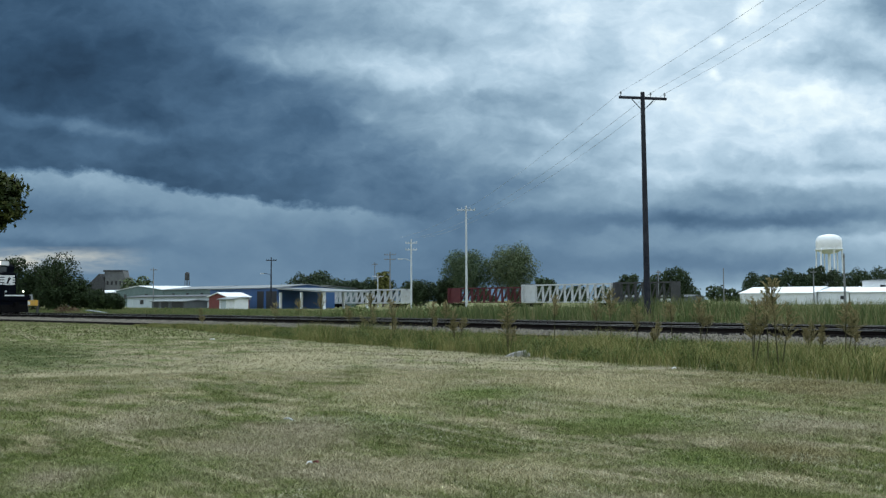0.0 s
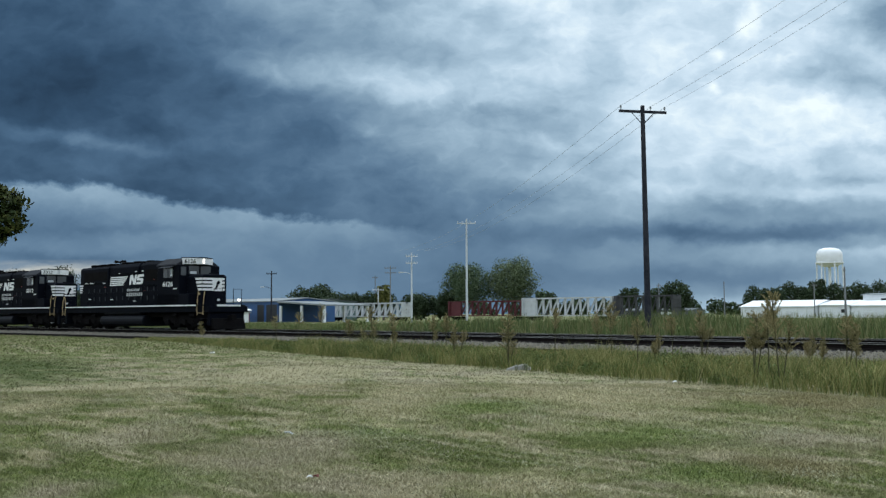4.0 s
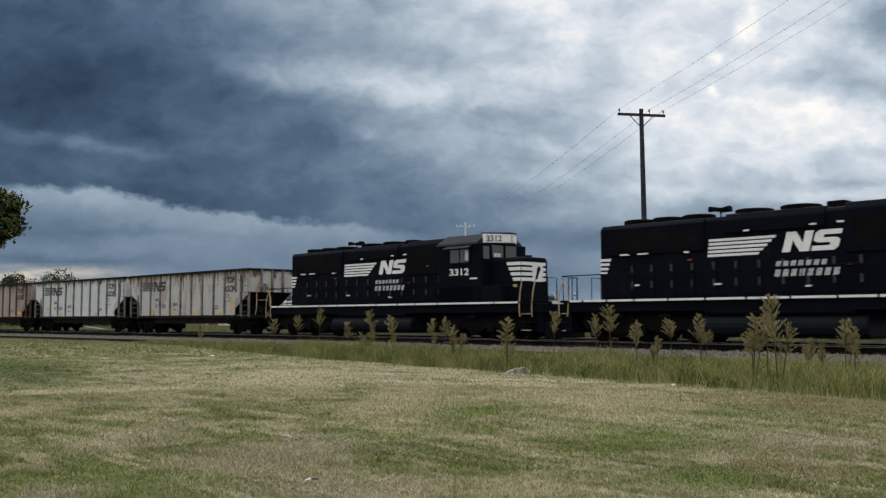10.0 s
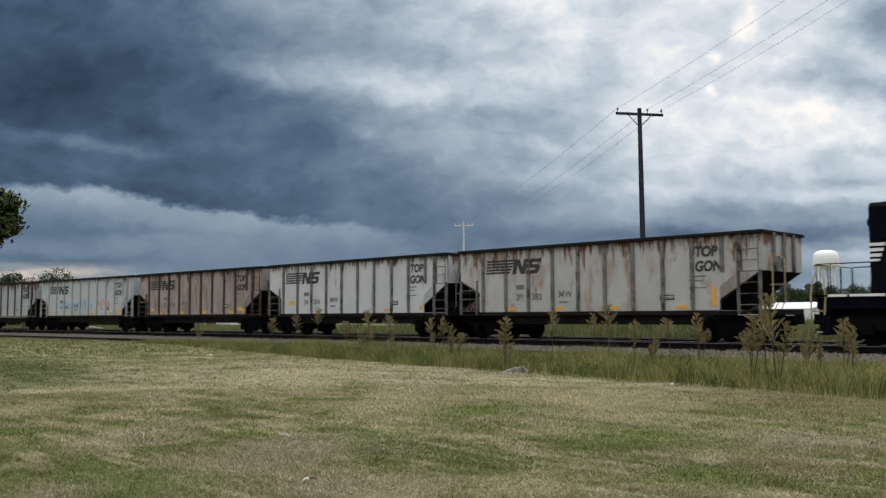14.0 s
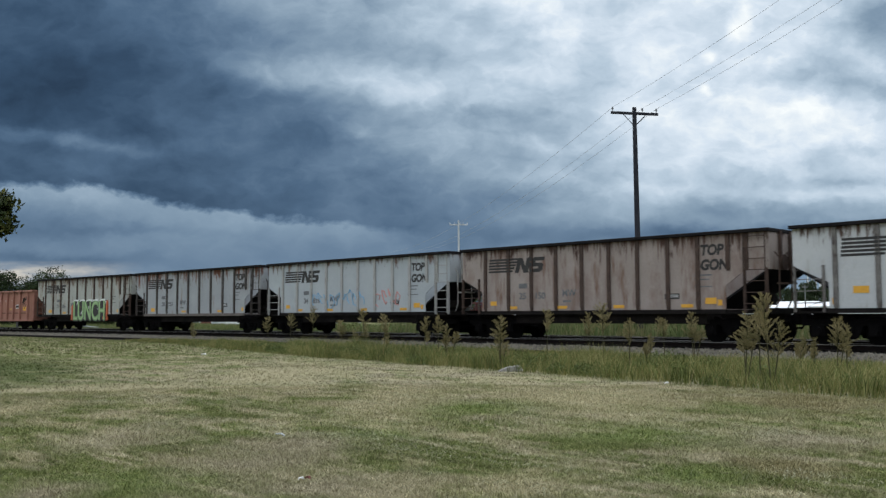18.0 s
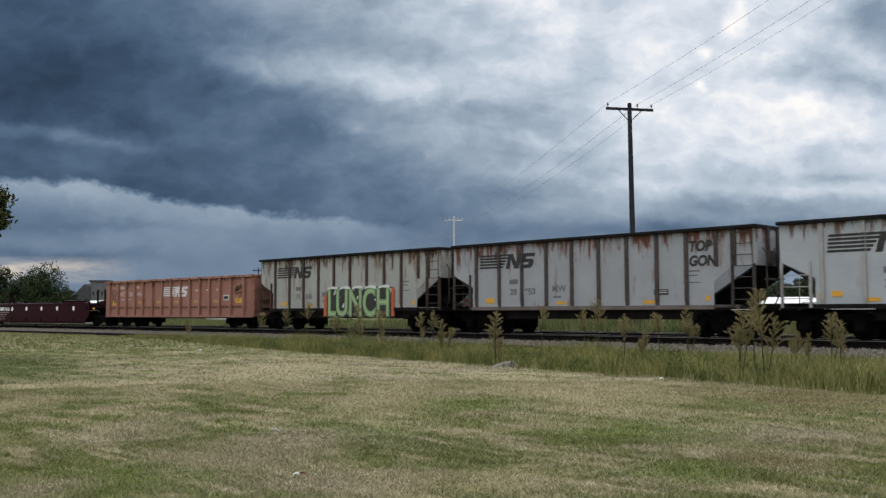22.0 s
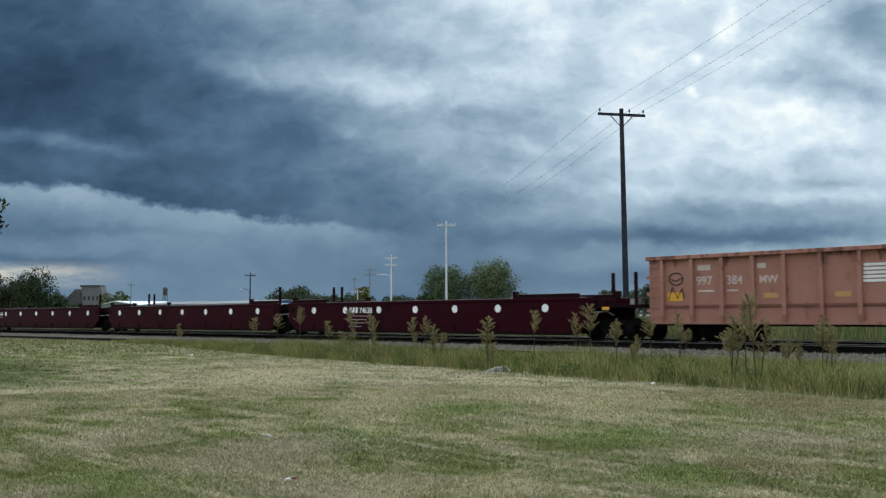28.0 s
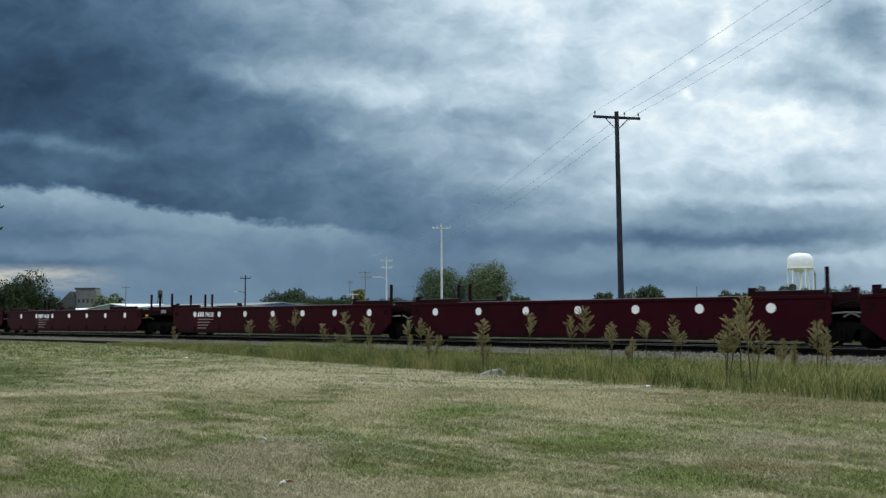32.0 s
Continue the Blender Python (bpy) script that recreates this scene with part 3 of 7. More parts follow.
        l.new(bp.outputs[0], p.inputs["Normal"])
    return m


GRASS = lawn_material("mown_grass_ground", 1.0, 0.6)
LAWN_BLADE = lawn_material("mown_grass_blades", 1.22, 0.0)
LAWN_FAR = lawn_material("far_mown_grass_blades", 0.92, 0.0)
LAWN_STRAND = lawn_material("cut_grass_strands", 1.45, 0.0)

CINDER_SHADE = mat("dark_cinders", (0.014, 0.013, 0.012), (0.036, 0.033, 0.029), 0.6, 0.95, bump=0.9, grain=14.0, dirt=(0.06, 0.053, 0.042), dirt_size=0.5, dirt_at=0.62, spec=0.06)
TRACK = 30.83          # middle of the track that the train runs on
SECOND = 35.3           # middle of the second track
RAILTOP = 0.5


def spot(x, y):
    """A place on the plan, drawn to the lens: bearings kept, depth along the main heading trimmed."""
    a = radians(45.73)
    aside, off = x * math.cos(a) + y * math.sin(a), -x * math.sin(a) + y * math.cos(a)
    off *= 0.978
    return aside * math.cos(a) - off * math.sin(a), aside * math.sin(a) + off * math.cos(a)


def lawn_height(x, y):
    """Gentle unevenness of the field near the camera; level from the railway on."""
    near = max(0.0, min(1.0, (26.0 - y) / 8.0))
    h = 0.04 * noise.noise((x * 0.35, y * 0.35, 0.0)) + 0.006 * noise.noise((x * 1.7, y * 1.7, 3.0))
    # windrows that the mower left: narrow, broken ridges
    ridge = max(0.0, 1.0 - 7.0 * abs(noise.noise((x * 0.3 + 0.25 * y, y * 0.9 - 0.12 * x, 9.0)))) * max(0.0, 0.35 + noise.noise((x * 0.5, y * 0.5, 5.0)))
    rough = 0.008 * noise.noise((x * 3.3, y * 3.3, 8.0))
    return near * (h + 0.03 * ridge + rough)


GRID = []


def ground():
    xs = sorted(set([-4500, -2000, -900, -400, -200, -120] + [-80 + i * 0.8 for i in range(58)] + [-33.6 + i * 0.16 for i in range(210)] + [i * 0.8 for i in range(25)] + [40, 80, 200, 600, 2000, 4500]))
    ys = sorted(set([-3000, -800, -200, -60, -20] + [-4 + i * 0.6 for i in range(12)] + [3.0 + i * 0.15 for i in range(110)] + [19.4 + i * 0.6 for i in range(12)] + [27, 30, 34, 40, 60, 100, 200, 400, 900, 2000, 4500]))
    verts = [(x, y, lawn_height(x, y)) for y in ys for x in xs]
    GRID.append((np.array(xs), np.array(ys), np.array([v[2] for v in verts]).reshape(len(ys), len(xs))))
    n = len(xs)
    faces = [(j * n + i, j * n + i + 1, (j + 1) * n + i + 1, (j + 1) * n + i) for j in range(len(ys) - 1) for i in range(n - 1)]
    ob = new("ground", soup("ground", verts, faces, GRASS))
    tagged(ob, "mown field of green and straw-coloured cut grass", "ground", kind="structure")


ground()
RAIL = [(-0.07, -0.18), (0.07, -0.18), (0.07, -0.165), (0.012, -0.145), (0.012, -0.045), (0.036, -0.035), (0.036, -0.003), (-0.036, -0.003),
        (-0.036, -0.035), (-0.012, -0.045), (-0.012, -0.145), (-0.07, -0.165)]
X0, X1 = -420.0, 160.0
# west of here the line swings gently towards the field, then runs straight on
BEND_AT, BEND, BEND_TO = -37.0, 0.00086, 75.0


def bend(x):
    """How far the line lies off its straight course at x."""
    d = np.clip(BEND_AT - x, 0.0, None)
    e = np.minimum(d, BEND_TO)
    return -BEND * e * e - 2 * BEND * BEND_TO * (d - e)


def bend_turn(x):
    """The line's heading at x, in degrees."""
    return math.degrees(math.atan(2 * BEND * min(max(BEND_AT - x, 0.0), BEND_TO)))


def swept(profile, x0, x1):
    """A profile of y, z drawn along the line's course from x0 to x1."""
    xs = [x0] + [x for x in (-300.0, -200.0, -150.0) if x0 < x < x1] + [x for x in [-112.0 + 2.5 * i for i in range(31)] if x0 < x < x1] + [x1]
    n, shape = len(profile), Shape()
    verts = [(x, y + float(bend(x)), z) for x in xs for y, z in profile]
    faces = [(i * n + j, i * n + (j + 1) % n, (i + 1) * n + (j + 1) % n, (i + 1) * n + j) for i in range(len(xs) - 1) for j in range(n)]
    return shape.add(verts, faces + [tuple(range(n)), tuple(range(len(verts) - 1, len(verts) - n - 1, -1))])


def railway(y, label, bed, bed_label):
    t = thing("railway_track", pose(0, y, 0), label, "railway track", kind="structure")
    part("ballast_bed", swept([(-3.1, -0.02), (-1.75, 0.27), (1.75, 0.27), (3.1, -0.02)], X0, X1), bed, t, bed_label)
    # reaches down both shoulders as added dark strips that deepen the track's band
    part("track_bed", swept([(-2.4, 0.143), (-1.74, 0.28), (1.74, 0.28), (2.4, 0.143), (1.7, 0.2), (-1.7, 0.2)], X0, X1), OILED_SHADE, t, "oil-darkened stones between the rails")
    for side in (-0.7525, 0.7525):
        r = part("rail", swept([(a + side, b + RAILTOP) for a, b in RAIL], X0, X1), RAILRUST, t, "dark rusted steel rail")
        part("rail_head", swept([(side - 0.038, RAILTOP - 0.012), (side + 0.038, RAILTOP - 0.012), (side + 0.038, RAILTOP), (side - 0.038, RAILTOP)], X0, X1), STEEL, r, "polished running surface")
    me = Shape().box(-0.11, 0.11, -1.3, 1.3, 0.13, 0.318).mesh("tie")
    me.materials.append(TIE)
    for i in range(230):
        o = part("tie", me, TIE, t)
        x = -112 + i * 0.56
        o.location = (x, float(bend(x)) + random.uniform(-0.04, 0.04), random.uniform(-0.012, 0.004))
        o.rotation_euler = (0, 0, radians(bend_turn(x)))


railway(TRACK, "railway track on dark ties and grey ballast", BALLAST, "pale grey crushed stone ballast")
# second bed is near-black: its shoulder's shade is put into the colour
railway(SECOND, "second railway track running alongside", CINDER_SHADE, "dark ballast with its shoulder's shade in the colour")
cinders = part("cinder_strip", swept([(38.2, -0.02), (38.4, 0.03), (42.6, 0.05), (43.4, -0.02)], X0, X1), CINDER_SHADE)
tagged(cinders, "strip of dark cinders and bare soil beside the second track", "ground", kind="structure")


# ---- the train ----
# every vehicle's own space: x forwards, y across (the camera's side is -y), z up from the rails' tops
TRAIN_Y = TRACK
WHEELS = []


def wheelset(name, parent, x, r):
    w = part(name, Shape().rod((0, -0.80, 0), (0, -0.68, 0), r, 28).rod((0, 0.68, 0), (0, 0.80, 0), r, 28).rod((0, -0.69, 0), (0, 0.69, 0), 0.085, 12)
             .rod((0, -0.83, 0), (0, -0.795, 0), r * 0.82, 28).rod((0, -0.845, 0), (0, -0.8, 0), r * 0.22, 12)
             .box(-r * 0.7, r * 0.7, -0.835, -0.826, -0.03, 0.03), GRIME, parent, "steel wheels on an axle")
    w.location = (x, 0, r)
    WHEELS.append((w, x, r))
    return w


def coupler(parent, x, way_out):
    s = Shape().box(min(x, x + way_out * 0.55), max(x, x + way_out * 0.55), -0.09, 0.09, 0.72, 0.98)
    s.box(min(x + way_out * 0.42, x + way_out * 0.66), max(x + way_out * 0.42, x + way_out * 0.66), -0.17, 0.15, 0.68, 1.02)
    part("coupler", s, GRIME, parent, "dark steel coupler", bevel=0.02)
    part("air_hose", Shape().pipe([(x, -0.35, 0.85), (x + way_out * 0.25, -0.36, 0.55), (x + way_out * 0.55, -0.3, 0.5)], 0.03), GRIME, parent)


def truck(parent, x, axles, r, name="truck"):
    """A bogie: side frames with boxes and springs, and its wheelsets."""
    lo, hi = min(axles) - 0.55, max(axles) + 0.55
    for y in (-1.02, 1.02):
        s = Shape()
        # frame above the boxes, split so that each piece is convex
        s.box(x + lo, x + hi, y - 0.09, y + 0.09, r + 0.16, r + 0.36)
        for a in axles:
            s.box(x + a - 0.2, x + a + 0.2, y - 0.14, y + 0.14, r - 0.17, r + 0.2)
            s.rod((x + a, y - 0.2, r), (x + a, y + 0.1, r), 0.13, 12)
        for a, b in zip(sorted(axles), sorted(axles)[1:]):
            m = (a + b) / 2 + x
            s.prism([(m - 0.55, r + 0.2), (m - 0.3, r - 0.28), (m + 0.3, r - 0.28), (m + 0.55, r + 0.2)], "y", y - 0.07, y + 0.07)
            for k in (-0.16, 0, 0.16):
                s.rod((m + k, y - 0.1, r - 0.2), (m + k, y - 0.1, r + 0.16), 0.06, 8)
        part(name, s, GRIME, parent, "grimy cast truck side frame")
    part("bolster", Shape().box(x - 0.35, x + 0.35, -1.0, 1.0, r - 0.1, r + 0.4), GRIME, parent)
    for a in axles:
        wheelset("wheelset", parent, x + a, r)


def stripes_logo(parent, x, y, z, w, h, material, deep=0.006, split=0.485, lift=0.0, bar_end=None):
    """The owner's mark as plain shapes: five bars that end in a slant, and two leaning blocks."""
    bar, k = h / 5 * 0.66, h * 0.28
    for i in range(5):
        z0 = z + h - (i + 1) * h / 5 + (h / 5 - bar)
        sl = (z0 - z) * 0.1
        x1 = x + w * ((split + 0.07 if bar_end is None else bar_end) - 0.03 * i)
        part("bar", Shape().prism([(x + sl, z0), (x1, z0), (x1 + 0.05, z0 + bar), (x + sl + bar * 0.1, z0 + bar)], "y", y - deep, y), material, parent)

    def block(left, wide, pts):
        part("emblem", Shape().prism([(left + wide * u + k * v, z + lift + h * v) for u, v in pts], "y", y - deep, y), material, parent, "leaning painted block")

    block(x + w * split, w * (0.72 - split), ((0, 0), (0.3, 0), (0.3, 0.6), (0.66, 0), (1, 0), (1, 1), (0.7, 1), (0.7, 0.42), (0.36, 1), (0, 1)))
    block(x + w * 0.735, w * (0.71 - split), ((0, 0), (0.85, 0), (1, 0.15), (1, 0.48), (0.85, 0.61), (0.36, 0.62), (0.34, 0.76), (1, 0.76), (1, 1), (0.15, 1), (0, 0.86), (0, 0.5), (0.15, 0.39), (0.64, 0.38), (0.66, 0.24), (0, 0.24)))


NAMEGREY = mat("worn_white_lettering", (0.36, 0.37, 0.38), (0.5, 0.51, 0.52), 0.15, 0.6, dirt=(0.05, 0.05, 0.055), dirt_size=0.08, dirt_at=0.52)
REDMARK = mat("red_stencil", (0.2, 0.03, 0.028), (0.27, 0.05, 0.045), 0.2, 0.6)
DULLGREY = mat("dusty_grey_metal", (0.018, 0.02, 0.024), (0.05, 0.054, 0.06), 0.15, 0.8, spec=0.1)


def locomotive(digits, at, lit):
    t = thing("locomotive", pose(at, TRAIN_Y, RAILTOP), "black six-axle diesel locomotive with white stripes and white sill line", "locomotive", "locomotives of the train")
    # frame and walkway
    part("frame", Shape().box(-17.5, 2.45, -1.42, 1.42, 1.18, 1.55).box(-16.2, 1.4, -0.6, 0.6, 0.95, 1.2), BLACK, t, bevel=0.02)
    part("walkway", Shape().prism([(-17.57, -1.52), (2.05, -1.52), (2.45, -1.0), (2.45, 1.0), (2.05, 1.52), (-17.57, 1.52)], "z", 1.55, 1.64), BLACK, t)
    edges = [-17.12, -16.45, -15.3, -14.05, -12.6, -11.1, -9.55, -8.0, -6.45, -5.2, -3.7, -0.2, 1.2]
    for a, b in zip(edges, edges[1:]):
        part("sill_stripe", Shape().box(a + 0.04, b - 0.04, -1.535, -1.515, 1.565, 1.645), WHITE, t, "white painted sill edge")
    part("sill_stripe", Shape().box(2.455, 2.47, -0.85, 0.85, 1.53, 1.645), WHITE, t, "white painted end sill")
    # long hood
    top = [(-0.92, 1.62), (0.92, 1.62), (0.92, 4.4), (0.8, 4.53), (0.5, 4.57), (-0.5, 4.57), (-0.8, 4.53), (-0.92, 4.4)]
    part("long_hood", Shape().prism(top, "x", -15.98, -3.6), BLACK, t, "matt black engine hood", bevel=0.03)
    part("radiator_section", Shape().prism([(-1.0, 3.35), (1.0, 3.35), (1.0, 4.38), (0.84, 4.54), (-0.84, 4.54), (-1.0, 4.38)], "x", -15.6, -11.4), BLACK, t, bevel=0.03)
    part("radiator_grille", Shape().box(-15.2, -11.6, -1.012, -0.99, 3.5, 4.15), GRIME, t, "dark radiator screen")
    part("brake_blister", Shape().prism([(-1.02, 3.9), (1.02, 3.9), (1.02, 4.36), (0.84, 4.6), (-0.84, 4.6), (-1.02, 4.36)], "x", -10.6, -7.0), BLACK, t, bevel=0.04)
    part("intake_housing", Shape().prism([(-1.0, 3.0), (1.0, 3.0), (1.0, 4.42), (0.8, 4.66), (-0.8, 4.66), (-1.0, 4.42)], "x", -6.4, -3.62), BLACK, t, bevel=0.05)
    part("intake_grille", Shape().box(-6.1, -4.4, -1.012, -0.99, 3.3, 4.1), GRIME, t)
    for x in (-14.7, -13.4, -12.1):
        part("radiator_fan", Shape().lathe([(0.6, 0), (0.62, 0.18), (0.56, 0.22), (0.1, 0.2)], (x, -0.05, 4.53), 20), GRIME, t, "dark fan housing")
    for x in (-9.9, -8.2):
        part("brake_fan", Shape().lathe([(0.66, 0), (0.68, 0.17), (0.6, 0.2), (0.1, 0.18)], (x, -0.05, 4.58), 20), GRIME, t, "dark fan housing")
    part("exhaust_stack", Shape().box(-7.2, -6.6, -0.35, 0.35, 4.5, 4.8), GRIME, t, bevel=0.02)
    horn = part("horn", Shape().rod((-11.1, -0.25, 4.5), (-11.1, -0.25, 4.8), 0.03).box(-11.2, -11.0, -0.5, 0.0, 4.78, 4.82), GRIME, t, "air horn cluster")
    for y, x0, x1 in ((-0.25, -11.3, -10.75), (-0.05, -11.3, -10.8), (-0.45, -10.9, -11.45)):
        part("trumpet", Shape().rod((x0, y, 4.85), (x1, y, 4.88), 0.04, 10, 0.11), GRIME, horn)
    for i in range(13):
        x = -15.2 + i * 0.86
        if x < -4.6:
            d = part("hood_door", Shape().box(x + 0.03, x + 0.8, -0.94, -0.915, 1.75, 3.0), BLACK, t)
            for z in (2.06, 2.66):
                part("latch", Shape().box(x + 0.64, x + 0.74, -0.958, -0.938, z, z + 0.27), DULLGREY, d, "worn grey latch")
    for x, z, w in ((-15.0, 3.33, 0.4), (-14.2, 3.33, 0.45), (-12.2, 3.3, 0.2), (-11.0, 2.1, 0.25), (-14.35, 2.15, 0.18), (-7.7, 1.95, 0.18), (-9.85, 3.93, 0.22), (-7.5, 3.98, 0.22), (-6.6, 4.0, 0.22), (-3.9, 3.3, 0.18)):
        part("stencil_mark", Shape().box(x, x + w, -1.03, -0.915, z, z + 0.06), WHITE, t, "small white stencilled mark")
    stripes_logo(t, -11.3, -0.925, 3.06, 5.15, 0.68, WHITE, split=0.54, lift=0.07, bar_end=0.495)
    for z, h, x, n, w in ((2.64, 0.2, -8.75, 7, 0.26), (2.32, 0.24, -8.8, 8, 0.285)):
        for j in range(n):
            part("name_bar", Shape().prism([(x + j * w, z), (x + j * w + w * 0.64, z), (x + j * w + w * 0.64 + h * 0.25, z + h), (x + j * w + h * 0.25, z + h)], "y", -0.966, -0.958), NAMEGREY, t)
    for x, z in ((-12.05, 3.02), (-4.95, 3.38), (-6.3, 2.62)):
        part("warning_mark", Shape().box(x, x + 0.14, -1.03, -0.915, z, z + 0.05), REDMARK, t, "small red stencilled mark")
    for i in range(4):
        part("rear_stripe", Shape().prism([(-15.97, 3.15 - i * 0.17), (-15.5 - 0.06 * i, 3.15 - i * 0.17), (-15.48 - 0.06 * i, 3.25 - i * 0.17), (-15.97, 3.25 - i * 0.17)], "y", -0.935, -0.915), WHITE, t)
    part("hood_lamp", Shape().rod((-16.15, -0.45, 3.95), (-15.98, -0.45, 3.95), 0.14, 14), GRIME, t, "round dark hood lamp")
    # cab
    part("cab", Shape().prism([(-1.5, 1.62), (1.5, 1.62), (1.5, 4.22), (-1.5, 4.22)], "x", -3.66, -0.95), BLACK, t, "black driver's cab", bevel=0.03)
    part("cab_roof", Shape().prism([(-1.56, 4.2), (-1.5, 4.3), (-0.85, 4.7), (0.85, 4.7), (1.5, 4.3), (1.56, 4.2)], "x", -3.75, -1.18), ROOFGREY, t, "dark grey sloped cab roof", bevel=0.02)
    part("roof_vent", Shape().box(-3.2, -2.2, -0.45, 0.3, 4.65, 4.74).box(-1.9, -1.0, -0.3, 0.3, 4.65, 4.76), BLACK, t, bevel=0.02)
    w = part("cab_window", Shape().box(-2.85, -1.65, -1.53, -1.495, 3.4, 4.1), GLASS, t, "sliding side window")
    part("window_frame", Shape().box(-2.9, -1.6, -1.54, -1.5, 3.36, 3.42).box(-2.9, -1.6, -1.54, -1.5, 4.08, 4.14).box(-2.9, -2.84, -1.54, -1.5, 3.36, 4.14)
         .box(-1.66, -1.6, -1.54, -1.5, 3.36, 4.14).box(-2.28, -2.22, -1.54, -1.5, 3.4, 4.1), BLACK, w)
    part("blind", Shape().box(-1.9, -1.72, -1.536, -1.528, 3.5, 4.0), TRIM, w, "pale reflecting pane")
    part("sunshade", Shape().prism([(-1.5, 4.18), (-1.82, 4.05), (-1.82, 4.03), (-1.5, 4.14)], "x", -3.05, -1.5), ROOFGREY, t, "sloping sunshade over the window")
    f = part("front_window", Shape().box(-0.955, -0.925, -0.8, 0.8, 3.62, 4.18), GLASS, t, "windscreen")
    part("window_bar", Shape().box(-0.925, -0.9, -0.05, 0.05, 3.6, 4.2).box(-0.925, -0.9, -0.85, 0.85, 3.58, 3.64), BLACK, f)
    part("blind", Shape().box(-0.93, -0.915, -0.7, -0.25, 3.66, 3.82), TRIM, f)
    part("front_window", Shape().box(-0.955, -0.925, -1.38, -1.0, 3.55, 4.1), GLASS, t, "narrow front window")
    # number boards: a housing with two slanting faces and the headlight between
    part("board_housing", Shape().prism([(-1.2, -1.15), (-0.45, -0.2), (-0.45, 0.2), (-1.2, 1.15)], "z", 4.28, 4.68), WHITE, t, "white number board housing", bevel=0.02)
    c = bpy.data.curves.new("letters", "FONT")
    c.body, c.size, c.extrude, c.offset = digits, 0.36, 0.004, 0.004
    tmp = bpy.data.objects.new("letters", c)
    me = bpy.data.meshes.new_from_object(tmp)
    bpy.data.objects.remove(tmp)
    me.transform(Matrix.Translation((-1.09, -1.03, 4.35)) @ pose(0, 0, 0, 90, 0, math.degrees(math.atan2(0.95, 0.75))))
    me.materials.append(BLACK)
    part("board_digits", me, BLACK, t, "dark outlined digits")
    part("roof_cap", Shape().prism([(-1.25, -1.2), (-0.4, -0.2), (-0.4, 0.2), (-1.25, 1.2)], "z", 4.685, 4.73), BLACK, t)
    for z in (4.4, 4.56):
        part("headlight", Shape().rod((-0.47, -0.02, z), (-0.42, -0.02, z), 0.065, 16), LAMP if lit else TRIM, t, "lit headlight" if lit else "unlit headlight")
    # nose
    part("nose", Shape().prism([(-0.9, 1.62), (0.9, 1.62), (0.9, 3.45), (0.75, 3.58), (-0.75, 3.58), (-0.9, 3.45)], "x", -0.95, 0.82), BLACK, t, "short black nose", bevel=0.05)
    for i in range(4):
        z = 3.22 - i * 0.225
        part("nose_stripe", Shape().prism([(0.06 + (3.22 - z) * 0.5, z), (0.805, z), (0.805, z + 0.14), (0.06 + (3.08 - z) * 0.5, z + 0.14)], "y", -0.912, -0.898), WHITE, t, "white nose stripe")
        part("nose_stripe", Shape().box(0.816, 0.828, -0.88, 0.75, z, z + 0.14), WHITE, t, "white nose stripe")
    part("nose_panel", Shape().box(0.818, 0.832, -0.15, 0.55, 2.52, 3.36), WHITE, t, "white panel with a dark emblem")
    part("nose_emblem", Shape().prism([(0.0, 2.62), (0.16, 2.62), (0.3, 2.95), (0.42, 3.05), (0.3, 3.22), (0.16, 3.1), (0.1, 2.85)], "x", 0.833, 0.838), BLACK, t, "dark emblem shape")
    part("nose_cap", Shape().box(0.35, 0.6, -0.12, 0.12, 3.56, 3.68), BLACK, t)
    part("side_box", Shape().prism([(-1.5, 1.62), (-0.95, 1.62), (-0.95, 2.35), (-1.5, 2.35)], "x", -3.62, 0.22), BLACK, t, "black equipment box beside the cab", bevel=0.02)
    part("warning_label", Shape().box(0.36, 0.6, -0.915, -0.905, 2.28, 2.4), YELLOW, t, "yellow label")
    lettering(digits, 0.42, WHITE, t, (-2.95, -1.504, 2.86), "white painted road number", 1.5, 0.02)
    part("number_underline", Shape().box(-1.62, -1.2, -1.51, -1.498, 2.66, 2.73), WHITE, t)
    # handrails
    for x in (-17.0, -15.6, -13.6, -11.6, -9.6, -7.6, -5.6, -4.0):
        part("stanchion", Shape().rod((x, -1.46, 1.62), (x, -1.46, 2.62), 0.018, 6), BLACK, t)
    part("handrail", Shape().pipe([(-17.45, -1.46, 1.64), (-17.45, -1.46, 2.62), (-3.75, -1.46, 2.62)], 0.02), BLACK, t)
    part("handrail", Shape().pipe([(-17.5, -1.46, 2.6), (-17.5, -0.5, 2.6), (-17.5, -0.5, 1.64)], 0.02), BLACK, t)
    part("handrail", Shape().pipe([(-17.5, 1.46, 1.64), (-17.5, 1.46, 2.6), (-17.5, 0.5, 2.6), (-17.5, 0.5, 1.64)], 0.02), BLACK, t)
    part("handrail", Shape().pipe([(-17.45, 1.46, 1.64), (-17.45, 1.46, 2.62), (-3.75, 1.46, 2.62)], 0.02), BLACK, t)
    part("handrail", Shape().pipe([(2.35, -1.0, 1.64), (2.35, -1.0, 2.62), (2.35, -0.4, 2.62), (2.35, -0.4, 1.64)], 0.022), BLACK, t)
    part("handrail", Shape().pipe([(2.35, 0.4, 1.64), (2.35, 0.4, 2.62), (2.35, 1.0, 2.62), (2.35, 1.0, 1.64)], 0.022), BLACK, t)
